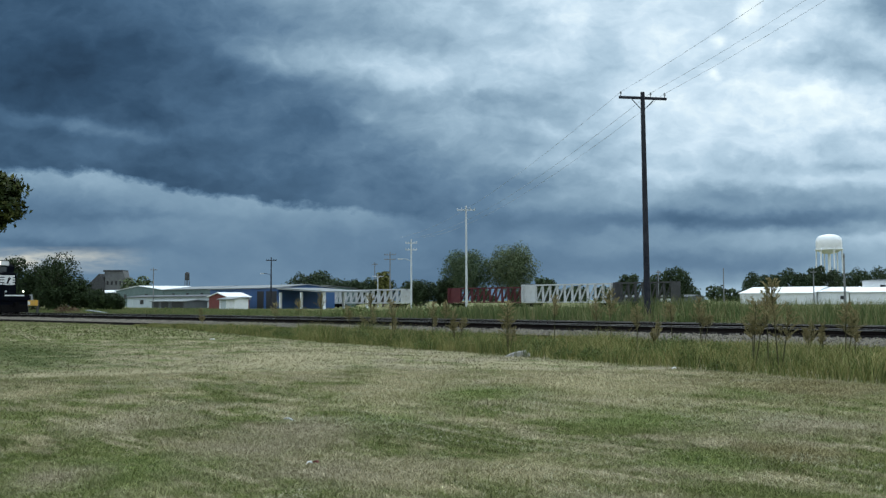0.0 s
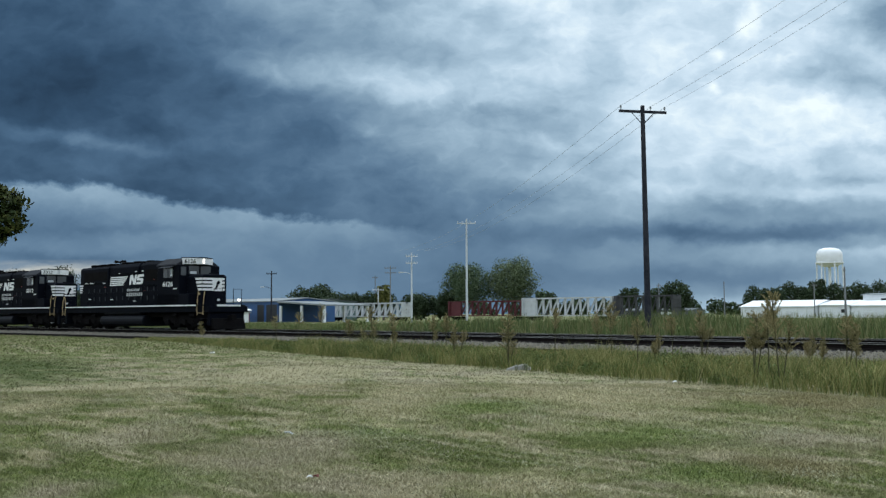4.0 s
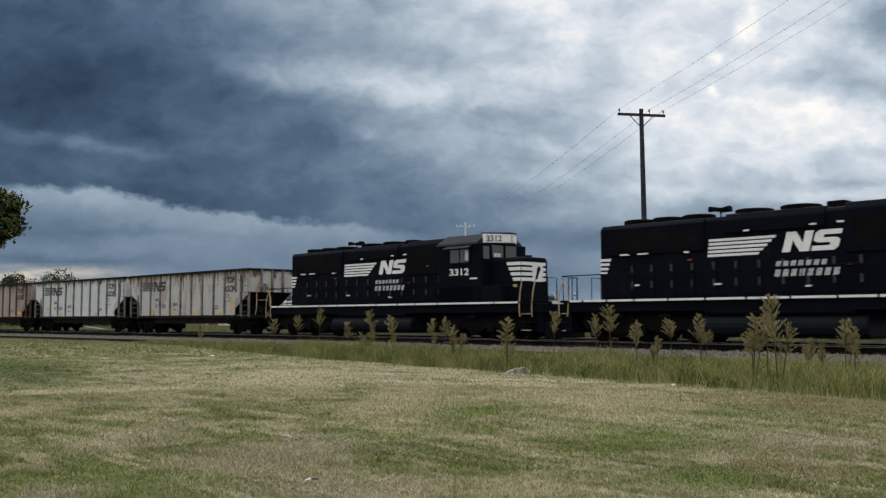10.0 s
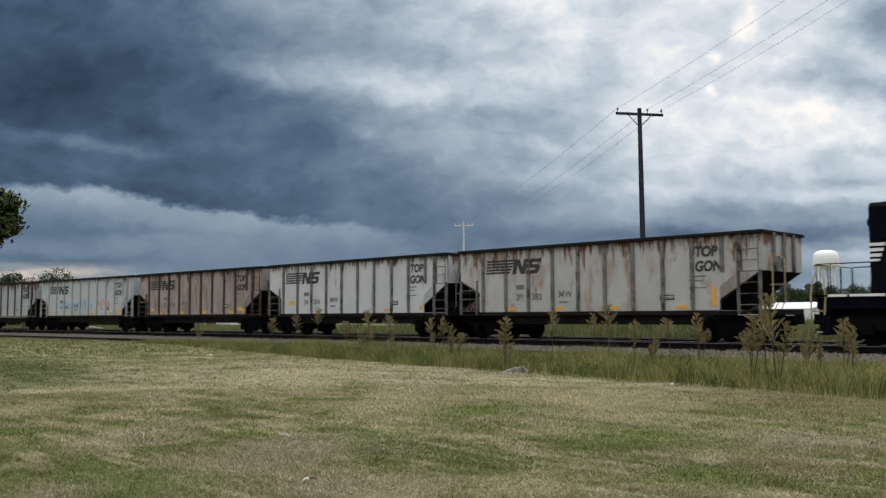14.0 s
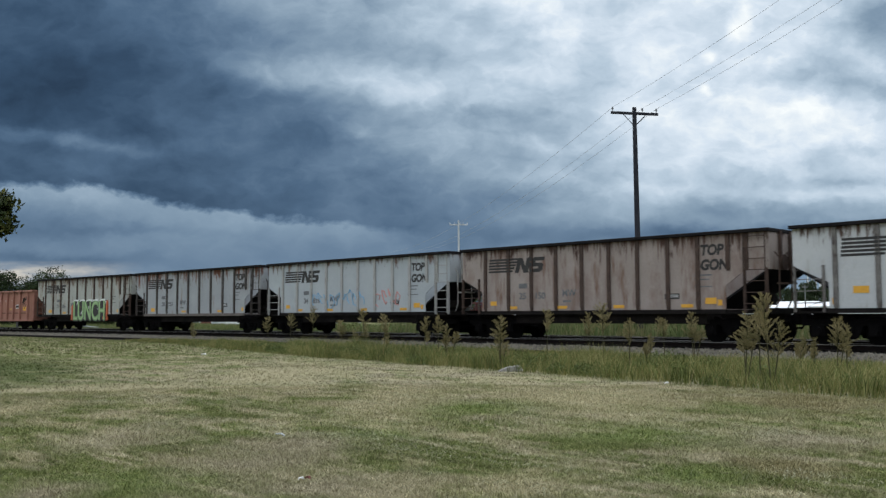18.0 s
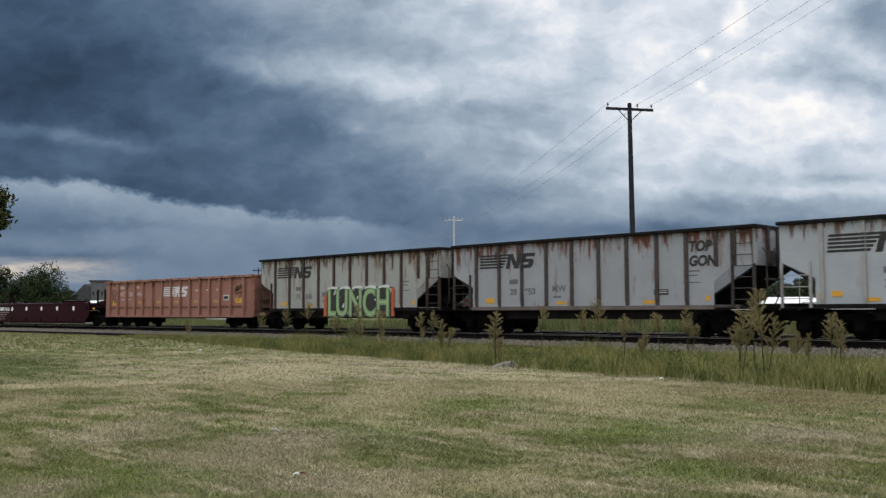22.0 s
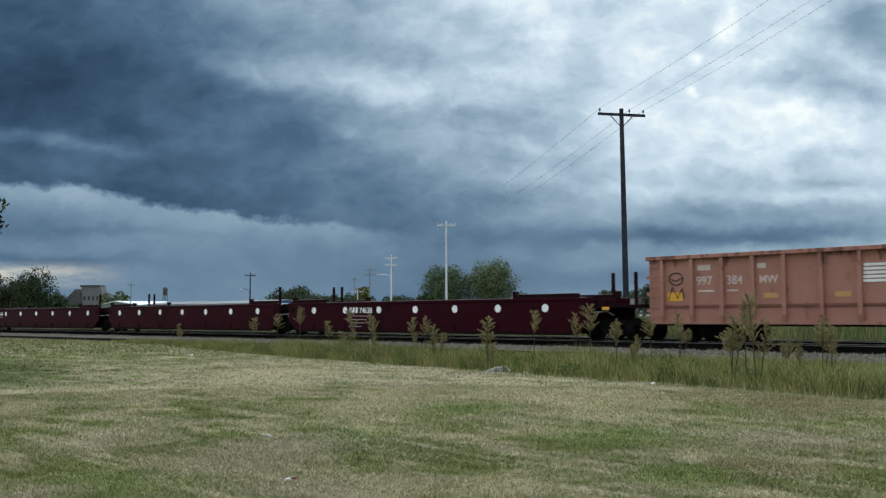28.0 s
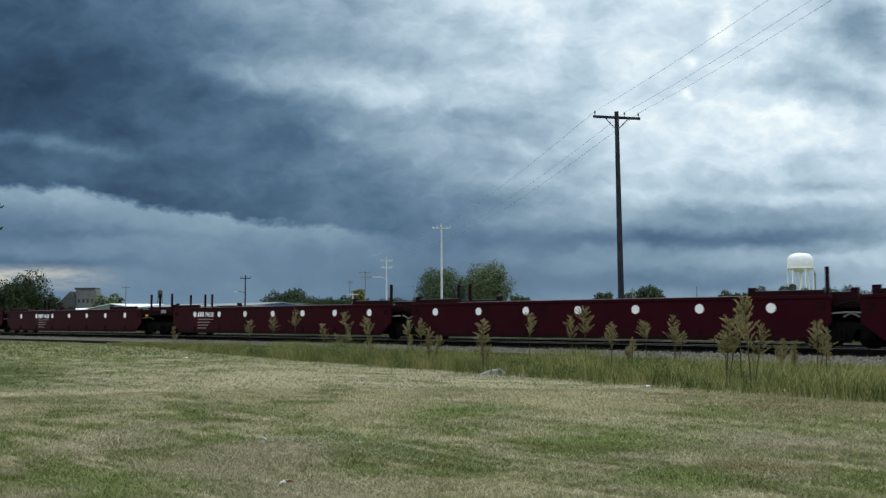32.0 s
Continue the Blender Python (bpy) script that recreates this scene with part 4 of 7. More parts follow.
    for rail in ([(1.25, 1.0), (1.21, 1.35), (1.27, 2.0), (1.38, 2.52)], [(1.93, 1.0), (1.9, 1.35), (1.97, 2.0), (2.1, 2.52)],
                 [(-17.63, 1.0), (-17.66, 1.6), (-17.58, 2.1), (-17.42, 2.42)], [(-17.22, 1.0), (-17.17, 1.6), (-17.2, 2.1), (-17.36, 2.42)]):
        part("grab_rail", Shape().pipe([(x, -1.5, z) for x, z in rail], 0.023), YELLOW, t, "curved cream step handrail")
    for x0, x1 in ((1.25, 1.95), (-17.6, -17.2)):
        for z in (0.42, 0.75, 1.1, 1.42):
            part("step", Shape().box(x0, x1, -1.5, -1.1, z, z + 0.03), BLACK, t)
        part("step_edge", Shape().box(x0 + 0.1, x1 - 0.1, -1.51, -1.5, 0.43, 0.46), NAMEGREY, t, "worn white step edge")
        part("step_edge", Shape().box(x0 + 0.05, x1 - 0.05, -1.51, -1.5, 1.105, 1.135), YELLOW, t, "cream-edged step")
    part("step_well", Shape().box(1.18, 2.1, -1.1, -1.0, 0.35, 1.6), BLACK, t)
    part("pilot", Shape().box(1.95, 2.3, -1.25, 1.25, 0.35, 1.3), BLACK, t, bevel=0.02)
    part("pilot", Shape().box(-17.45, -17.1, -1.4, 1.4, 0.35, 1.3), BLACK, t, bevel=0.02)
    part("plough", Shape().prism([(2.3, 0.12), (2.66, 0.12), (2.47, 0.75), (2.3, 0.8)], "y", -1.15, 1.15), GRIME, t, "snow plough", bevel=0.02)
    for y in (-0.55, 0.55):
        part("ditch_light", Shape().rod((2.4, y * 1.36, 1.93), (2.49, y * 1.36, 1.93), 0.075, 14), LAMP if lit and y > 0 else TRIM, t, "lit ditch light" if lit and y > 0 else "unlit ditch light")
    # fuel tank, trucks
    part("fuel_tank", Shape().prism([(-1.36, 0.92), (-1.45, 0.75), (-1.46, 0.6), (-1.4, 0.42), (-1.2, 0.25), (1.2, 0.25), (1.4, 0.42), (1.46, 0.6), (1.45, 0.75), (1.36, 0.92), (1.2, 1.02), (-1.2, 1.02)], "x", -11.7, -5.6), TANK, t, "dusty rounded fuel tank with sheen in its colour", bevel=0.08)
    part("air_reservoir", Shape().rod((-11.2, -1.25, 1.2), (-6.0, -1.25, 1.2), 0.16, 16), TANK, t, "long air reservoir", smooth=False)
    for x in (-13.96, -0.7):
        truck(t, x, (-2.07, 0.0, 2.07), 0.508)
        part("truck_beam", Shape().prism([(x - 2.75, 0.66), (x - 2.5, 0.5), (x - 1.6, 0.5), (x - 1.3, 0.36), (x - 0.7, 0.36), (x - 0.4, 0.5), (x + 0.4, 0.5), (x + 0.7, 0.36),
                                          (x + 1.3, 0.36), (x + 1.6, 0.5), (x + 2.5, 0.5), (x + 2.75, 0.66), (x + 2.75, 0.98), (x - 2.75, 0.98)], "y", -1.14, -1.04), GRIME, t, "cast steel truck frame")
        for k in (-2.07, 0.0, 2.07):
            part("traction_motor", Shape().box(x + k - 0.75, x + k + 0.45, -0.62, 0.62, 0.16, 0.85), GRIME, t, bevel=0.06)
            part("journal_box", Shape().box(x + k - 0.19, x + k + 0.19, -1.26, -1.1, 0.36, 0.72), GRIME, t, bevel=0.03)
        for k in (-1.05, 1.05):
            part("brake_cylinder", Shape().rod((x + k - 0.25, -1.24, 0.98), (x + k + 0.25, -1.24, 0.98), 0.12, 12), GRIME, t)
    part("underframe", Shape().box(-16.8, 1.95, -0.95, 0.95, 0.86, 1.2), GRIME, t, "dark piping and underframe")
    part("sand_pipe", Shape().pipe([(1.2, -1.15, 1.2), (1.3, -1.12, 0.5), (1.45, -0.85, 0.15)], 0.03), GRIME, t)
    coupler(t, 2.45, 1)
    coupler(t, -17.5, -1)
    return t


def hopper_car(k, at, skin, number, lunch=False, scribble=False):
    """A coal gondola with upright side posts and sloping ends. Its middle is x = 0; 14.2 m over the ends."""
    t = thing("coal_gondola", pose(at, TRAIN_Y, RAILTOP), HOPPER_LABELS[k], "freight car", "coal gondolas of the train")
    post = HOPPER_POST[k]
    H, B0 = 3.82, 1.16
    out = [(-5.95, B0), (5.5, B0), (5.5, 1.98), (6.2, 2.47), (7.1, 2.55), (7.1, H), (-7.1, H), (-7.1, 2.55), (-5.95, 2.0)]
    for y in (-1.5, 1.47):
        part("side_sheet", Shape().prism(out, "y", y, y + 0.03), skin, t)
    edges = [-7.1, -5.72, -4.41, -3.16, -1.88, -0.6, 0.68, 1.96, 3.25, 4.46, 5.62, 6.3, 7.1]
    for x in edges[1:-1]:
        lo = B0 if -5.96 < x < 5.5 else 2.5
        part("side_post", Shape().prism([(-1.57, H), (-1.5, H), (-1.5, lo), (-1.53, lo), (-1.57, lo + 0.2)], "x", x - 0.07, x + 0.07), post, t)
    for x in (-5.3, -2.9, 0.3, 3.5):
        part("side_post", Shape().box(x - 0.07, x + 0.07, 1.5, 1.62, B0, H), post, t)
    part("top_chord", Shape().box(-7.16, 7.16, -1.66, -1.44, H - 0.06, H + 0.06).box(-7.16, 7.16, 1.44, 1.66, H - 0.06, H + 0.06)
         .box(-7.16, -7.02, -1.5, 1.5, H - 0.06, H + 0.06).box(7.02, 7.16, -1.5, 1.5, H - 0.06, H + 0.06), CHORD, t, "black top edge", bevel=0.02)
    # near-black SILL: the shade below the car is put into its colour
    part("side_sill", Shape().box(-5.97, 5.52, -1.58, -1.46, 1.02, 1.17).box(-5.97, 5.52, 1.46, 1.58, 1.02, 1.17), DUSTY if k == 4 else SILL, t, "side sill under the panels")
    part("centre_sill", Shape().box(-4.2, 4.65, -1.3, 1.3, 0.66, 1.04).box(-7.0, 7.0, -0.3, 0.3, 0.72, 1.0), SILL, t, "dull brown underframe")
    for s in (-1, 1):
        e = [(7.07, H), (7.1, H), (7.1, 2.5), (5.1, 1.2), (5.05, 1.24), (7.07, 2.54)] if s > 0 else [(-7.1, H), (-7.07, H), (-7.07, 2.6), (-5.5, 1.24), (-5.55, 1.2), (-7.1, 2.55)]
        # end sheet and slope sheet, each convex
        part("end_sheet", Shape().box(min(s * 7.06, s * 7.1), max(s * 7.06, s * 7.1), -1.5, 1.5, 2.5, H), skin, t)
        # black sheet: the shade of the hollow end is put into its colour
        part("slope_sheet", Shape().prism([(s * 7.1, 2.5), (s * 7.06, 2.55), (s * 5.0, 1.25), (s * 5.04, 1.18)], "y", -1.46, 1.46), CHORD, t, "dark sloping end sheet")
        for y in (-0.75, 0, 0.75):
            part("end_post", Shape().box(min(s * 7.08, s * 7.2), max(s * 7.08, s * 7.2), y - 0.06, y + 0.06, 2.5, H), post, t)
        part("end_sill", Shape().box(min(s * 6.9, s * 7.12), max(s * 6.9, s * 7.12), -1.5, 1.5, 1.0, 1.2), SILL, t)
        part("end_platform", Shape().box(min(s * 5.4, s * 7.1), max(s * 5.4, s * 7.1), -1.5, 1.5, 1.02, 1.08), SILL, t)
        for x in ((6.22, 7.02) if s > 0 else (-7.05, -6.1)):
            part("corner_post", Shape().box(x - 0.04, x + 0.04, -1.56, -1.48, 1.05, 2.55), post, t)
        ladder = part("ladder", Shape().rod((s * 6.22, -1.6, 1.1), (s * 6.22, -1.6, H), 0.02, 6).rod((s * 7.0, -1.6, 1.1), (s * 7.0, -1.6, H), 0.02, 6) if s > 0 else
                      Shape().rod((-7.05, -1.6, 1.1), (-7.05, -1.6, 2.2), 0.02, 6), post, t, "side ladder")
        for i in range(7 if s > 0 else 3):
            z = 1.35 + i * 0.38
            part("rung", Shape().rod((s * 6.2 if s > 0 else -7.05, -1.6, z), (s * 7.02 if s > 0 else -6.1, -1.6, z), 0.016, 6), post, ladder)
    part("brake_wheel", Shape().rod((7.22, -0.65, 2.75), (7.27, -0.65, 2.75), 0.27, 16), post, t, "round brake wheel")
    part("brake_platform", Shape().box(7.1, 7.5, -1.0, -0.3, 2.0, 2.06), post, t)
    part("brake_cylinder", Shape().rod((6.1, -0.5, 1.5), (6.8, -0.5, 1.5), 0.2, 12), SILL, t)
    for yy in (-1.2, -0.3):
        part("end_grab", Shape().pipe([(7.15, yy, 1.2), (7.3, yy, 1.5), (7.3, yy, 2.9), (7.15, yy, 3.1)], 0.025), YELLOW if k == 0 else post, t)
    for x, z in (((-4.95, 1.75 if k == 1 else 1.42), (-2.6 if k != 4 else -1.15, 1.3), (2.9, 1.3)) if k in (1, 4, 5) else ((-4.2, 1.3), (-1.6, 1.3), (1.1, 1.3), (4.0, 1.3))):
        h = 0.11 if z > 1.4 else 0.06
        part("reflector", Shape().box(x - 0.24, x + 0.24, -1.512, -1.495, z - h, z + h), AMBER, t, "yellow reflective strip")
    if k in (2, 3):
        part("reflector", Shape().box(4.72, 5.14, -1.513, -1.495, 1.36, 1.58), AMBER, t, "large yellow reflective strip")
        part("reflector", Shape().box(-5.45, -5.1, -1.513, -1.495, 1.4, 1.58), AMBER, t, "large yellow reflective strip")
    for x in (-5.85, 5.2):
        part("reflector", Shape().box(x, x + 0.16, -1.514, -1.495, 1.3, 2.0 if k == 0 else 1.5), AMBER, t, "yellow reflective strip")
    stripes_logo(t, -5.55, -1.5, 2.75, 3.05, 0.62, MARK)
    for i in range(5):
        for x in (-5.72, -4.41):
            z0 = 2.75 + 0.62 - (i + 1) * 0.124 + 0.042
            if x > -5.6:
                part("bar", Shape().box(x - 0.062, x + 0.062, -1.576, -1.57, z0, z0 + 0.082), MARK, t)
    for z0 in (2.75, 2.99, 3.22):
        part("emblem", Shape().box(-3.222, -3.098, -1.576, -1.57, z0, z0 + 0.15), MARK, t)
    if k != 5:
        for word, z in (("TOP", 3.08), ("GON", 2.56)):
            lettering(word, 0.5, MARK, t, (4.55, -1.505, z), "black painted words", 0.9, 0.045, slant=0.15)
    if number:
        first, last = number.split()
        lettering(first, 0.36, FADED, t, (-3.84, -1.505, 1.66), "faded stencilled number", 1.05, 0.03)
        lettering(last, 0.36, FADED, t, (-3.02, -1.505, 1.66), "faded stencilled number", 1.05, 0.03)
        lettering("MW", 0.38, FADED, t, (-1.6, -1.505, 1.74), "faded stencilled letters")
    part("stencil_bar", Shape().box(-3.85, -3.4, -1.508, -1.498, 2.1, 2.3), FADED, t, "faded stencilled marks")
    part("data_stencil", Shape().box(-1.55, -1.15, -1.508, -1.498, 1.5, 1.58), FADED, t, "faded stencilled data")
    if lunch:
        blot = [(-1.12, 0.74), (3.8, 0.74), (3.84, 1.5), (3.78, 2.16), (3.4, 2.2), (2.95, 2.12), (2.4, 2.24), (1.9, 2.13), (1.4, 2.22), (0.9, 2.12), (0.4, 2.2), (-0.2, 2.1), (-0.7, 2.16), (-1.1, 2.02)]
        part("graffiti_ground", Shape().prism(blot, "y", -1.585, -1.5), INK, t, "dark sprayed ground of the letters")
        lettering("LUNCH", 1.86, INK, t, (-1.04, -1.589, 0.8), "black outline of the letters", 0.755, 0.07, 0.004, "graffiti_outline")
        for j in range(14):
            x, z = -0.9 + 0.35 * j, 0.85 + 0.33 * (j * 7 % 4)
            part("graffiti_fill", Shape().prism([(x, z), (x + 0.1, z), (x + 0.22, z + 0.22), (x + 0.12, z + 0.24)], "y", -1.588, -1.58), GRAF_ORANGE if j % 5 == 2 else GRAF_WHITE, t, "sprayed sliver between the letters")
        lettering("LUNCH", 1.86, GRAF_GREEN, t, (-1.04, -1.595, 0.8), "fat green sprayed graffiti letters", 0.755, 0.03, 0.012, "graffiti")
        lettering("LUNCH", 1.86, GRAF_PALE, t, (-1.04, -1.606, 0.8), "pale green highlight in the letters", 0.755, -0.012, 0.008, "graffiti_highlight")
        for j in range(5):
            x = -1.08 + 0.98 * j
            part("graffiti_cap", Shape().prism([(x, 2.06), (x + 0.3, 2.14), (x + 0.62, 2.12), (x + 0.92, 2.05), (x + 0.86, 2.2), (x + 0.5, 2.26), (x + 0.1, 2.2)], "y", -1.6, -1.5), GRAF_WHITE, t, "white sprayed cap")
        part("graffiti_edge", Shape().prism([(3.83, 0.75), (3.98, 0.75), (4.0, 2.0), (3.9, 2.15), (3.83, 1.9)], "y", -1.59, -1.5), GRAF_ORANGE, t, "orange sprayed edge")
        part("graffiti_edge", Shape().prism([(-1.35, 0.75), (-1.12, 0.75), (-1.12, 1.9), (-1.32, 1.75)], "y", -1.59, -1.5), GRAF_ORANGE, t, "orange sprayed edge")
    if scribble:
        rng = random.Random(11)
        for x0, n, mt, hue in ((-2.9, 9, GRAF_BLUE, "blue"), (2.15, 3, GRAF_RED, "red"), (3.6, 1, GRAF_RED, "red")):
            for j in range(n):
                x, z = x0 + j * 0.48, rng.uniform(1.7, 1.95)
                pts = [(x + 0.2 * math.cos(a * 0.7 + j) + rng.uniform(-0.08, 0.08), -1.512, z + 0.32 * math.sin(a * 0.7) + rng.uniform(-0.08, 0.08)) for a in range(8)]
                part("scrawl", Shape().pipe(pts, 0.026, 5), mt, t, hue + " sprayed scrawl")
    part("data_plate", Shape().box(3.1, 3.7, -1.51, -1.498, 1.55, 1.75), MARK, t, "black data panel")
    part("plate_lines", Shape().box(3.15, 3.65, -1.514, -1.505, 1.62, 1.64).box(3.15, 3.65, -1.514, -1.505, 1.68, 1.7), WHITE, t)
    part("stencil_bar", Shape().box(4.3, 5.0, -1.508, -1.498, 2.35, 2.4).box(4.3, 4.9, -1.508, -1.498, 2.2, 2.24).box(4.3, 5.0, -1.508, -1.498, 1.95, 1.99), FADED, t)
    for x in (-5.6, 5.6):
        truck(t, x, (-0.89, 0.89), 0.457)
    coupler(t, 7.1, 1)
    coupler(t, -7.1, -1)
    return t


HOPPER_SKIN = [
    mat("rust_stained_grey_paint", (0.33, 0.335, 0.325), (0.43, 0.435, 0.42), 1.2, 0.8, dirt=(0.25, 0.17, 0.115), dirt_size=0.6, streak=0.3, dirt_at=0.55, wash=((0.24, 0.14, 0.085), 0.06), rim=((0.10, 0.043, 0.023), 2.3, 3.8), runs=((0.12, 0.05, 0.026), 2.3, 3.8)),
    mat("dull_white_paint", (0.41, 0.435, 0.45), (0.52, 0.54, 0.55), 1.2, 0.8, dirt=(0.3, 0.27, 0.24), dirt_size=0.4, streak=0.2, dirt_at=0.58, wash=((0.28, 0.22, 0.17), 0.0), rim=((0.07, 0.04, 0.03), 2.9, 3.85), runs=((0.09, 0.055, 0.042), 2.6, 3.9)),
    mat("brown_stained_paint", (0.245, 0.205, 0.185), (0.33, 0.285, 0.262), 1.0, 0.85, dirt=(0.15, 0.085, 0.06), dirt_size=0.5, streak=0.2, dirt_at=0.54, wash=((0.15, 0.085, 0.066), 0.1), rim=((0.06, 0.032, 0.024), 2.5, 3.85), runs=((0.07, 0.036, 0.026), 2.2, 3.9)),
    mat("pale_grey_paint", (0.325, 0.362, 0.39), (0.415, 0.452, 0.475), 1.2, 0.8, dirt=(0.28, 0.25, 0.225), dirt_size=0.6, streak=0.25, dirt_at=0.63, rim=((0.12, 0.07, 0.05), 3.0, 3.85), runs=((0.13, 0.08, 0.06), 2.7, 4.0)),
    mat("white_paint_with_rust_runs", (0.27, 0.292, 0.31), (0.355, 0.377, 0.392), 1.2, 0.8, dirt=(0.19, 0.11, 0.075), dirt_size=0.4, streak=0.2, dirt_at=0.6, wash=((0.25, 0.18, 0.14), 0.0), rim=((0.11, 0.042, 0.023), 2.4, 3.8), runs=((0.12, 0.042, 0.022), 2.0, 3.8)),
    mat("streaked_cream_paint", (0.285, 0.30, 0.28), (0.375, 0.39, 0.365), 1.0, 0.8, dirt=(0.2, 0.125, 0.085), dirt_size=0.4, streak=0.2, dirt_at=0.56, wash=((0.22, 0.13, 0.08), 0.03), rim=((0.085, 0.038, 0.022), 2.6, 3.8), runs=((0.10, 0.045, 0.026), 2.3, 3.8))]
POST_PALE = mat("grimy_grey_posts", (0.1, 0.095, 0.09), (0.2, 0.19, 0.18), 0.3, 0.85, dirt=(0.04, 0.03, 0.026), dirt_size=0.25, streak=0.5, dirt_at=0.5)
POST_DARK = mat("dark_spotted_posts", (0.03, 0.026, 0.026), (0.085, 0.072, 0.066), 0.3, 0.85, dirt=(0.22, 0.21, 0.2), dirt_size=0.12, dirt_at=0.62)
POST_BROWN = mat("brown_rusted_posts", (0.036, 0.024, 0.02), (0.085, 0.054, 0.042), 0.25, 0.9, dirt=(0.14, 0.1, 0.08), dirt_size=0.15, dirt_at=0.64)
POST_CLEAN = mat("pale_posts", (0.3, 0.3, 0.29), (0.38, 0.38, 0.37), 0.6, 0.85, dirt=(0.14, 0.1, 0.08), dirt_size=0.4, streak=0.4)
HOPPER_POST = [POST_PALE, POST_PALE, POST_BROWN, POST_CLEAN, POST_DARK, POST_BROWN]
HOPPER_LABELS = ["rust-stained grey coal gondola with black lettering", "dull white coal gondola with grimy posts", "brown-stained coal gondola with rusty posts",
                 "pale grey coal gondola with blue and red scrawls", "white coal gondola with rust runs", "streaked cream coal gondola with green graffiti letters"]
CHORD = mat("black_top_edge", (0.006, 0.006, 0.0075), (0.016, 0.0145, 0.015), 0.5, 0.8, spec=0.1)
DUSTY = mat("dusty_brown_sill", (0.1, 0.085, 0.075), (0.17, 0.15, 0.135), 0.5, 0.9, dirt=(0.04, 0.032, 0.028), dirt_size=0.4)
# near-black, with the under-car shade put into the underframe's colour
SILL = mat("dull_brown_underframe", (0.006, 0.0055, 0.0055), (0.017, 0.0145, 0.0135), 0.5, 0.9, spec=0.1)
AMBER = mat("amber_reflector", (0.6, 0.3, 0.03), (0.7, 0.38, 0.05), 0.3, 0.5, bump=0)
MARK = mat("black_lettering", (0.02, 0.02, 0.021), (0.045, 0.044, 0.043), 0.4, 0.8)
INK = mat("black_spray_paint", (0.02, 0.02, 0.02), (0.04, 0.04, 0.04), 0.2, 0.7, bump=0)
GRAF_GREEN = mat("green_spray_paint", (0.16, 0.30, 0.12), (0.24, 0.38, 0.18), 0.4, 0.7, dirt=(0.1, 0.2, 0.1), dirt_size=0.2)
GRAF_PALE = mat("pale_green_spray_paint", (0.27, 0.42, 0.2), (0.34, 0.48, 0.27), 0.4, 0.7)
GRAF_WHITE = mat("white_spray_paint", (0.55, 0.58, 0.56), (0.65, 0.68, 0.66), 0.3, 0.7)
GRAF_ORANGE = mat("orange_spray_paint", (0.45, 0.09, 0.04), (0.55, 0.14, 0.05), 0.3, 0.7)
GRAF_BLUE = mat("pale_blue_spray_paint", (0.16, 0.34, 0.52), (0.24, 0.42, 0.58), 0.3, 0.7)
GRAF_RED = mat("pale_red_spray_paint", (0.52, 0.2, 0.18), (0.6, 0.28, 0.25), 0.3, 0.7)
FADED = mat("faded_grey_stencil", (0.08, 0.085, 0.095), (0.18, 0.185, 0.19), 0.15, 0.8)

LEAD, HOPPER_PITCH, FIRST_HOPPER = 0.0, 15.008, -47.34
VEHICLES = []
VEHICLES.append((locomotive("6126", -78.0, True), LEAD, -0.7, -13.96))
VEHICLES.append((locomotive("3312", -98.98, False), LEAD - 20.98, -0.7, -13.96))
NUMBERS = ["39 383", "34 204", "25 150", "34 816", "28 953", "71 356"]
for k in range(6):
    VEHICLES.append((hopper_car(k, -100 - 15 * k, HOPPER_SKIN[k], NUMBERS[k], k == 5, k == 3), FIRST_HOPPER - HOPPER_PITCH * k, 5.6, -5.6))
# dirt spots stand in part for the shading of ribs and mid rail
ORANGE = mat("faded_orange_paint", (0.275, 0.125, 0.092), (0.355, 0.178, 0.135), 1.3, 0.8, dirt=(0.15, 0.06, 0.042), dirt_size=0.35, streak=0.35, dirt_at=0.6, rim=((0.13, 0.055, 0.04), 2.2, 3.2))
RUST_SHADE = mat("rusted_orange_edge", (0.12, 0.05, 0.035), (0.2, 0.085, 0.06), 0.4, 0.85)
MAROON = mat("dark_maroon_paint", (0.0205, 0.0024, 0.0058), (0.03, 0.0042, 0.0085), 1.5, 0.42, dirt=(0.014, 0.003, 0.0045), dirt_size=1.0, streak=0.5, dirt_at=0.58, bump=0.05, spec=0.035)
MAROON_DARK = mat("grimy_maroon_fittings", (0.010, 0.0028, 0.004), (0.018, 0.005, 0.0065), 0.8, 0.7, spec=0.05)
DECKGREY = mat("worn_grey_deck", (0.2, 0.205, 0.21), (0.3, 0.305, 0.31), 0.6, 0.7)
DOT = mat("white_reflective_dot", (0.8, 0.81, 0.82), (0.86, 0.87, 0.88), 0.3, 0.5, bump=0)


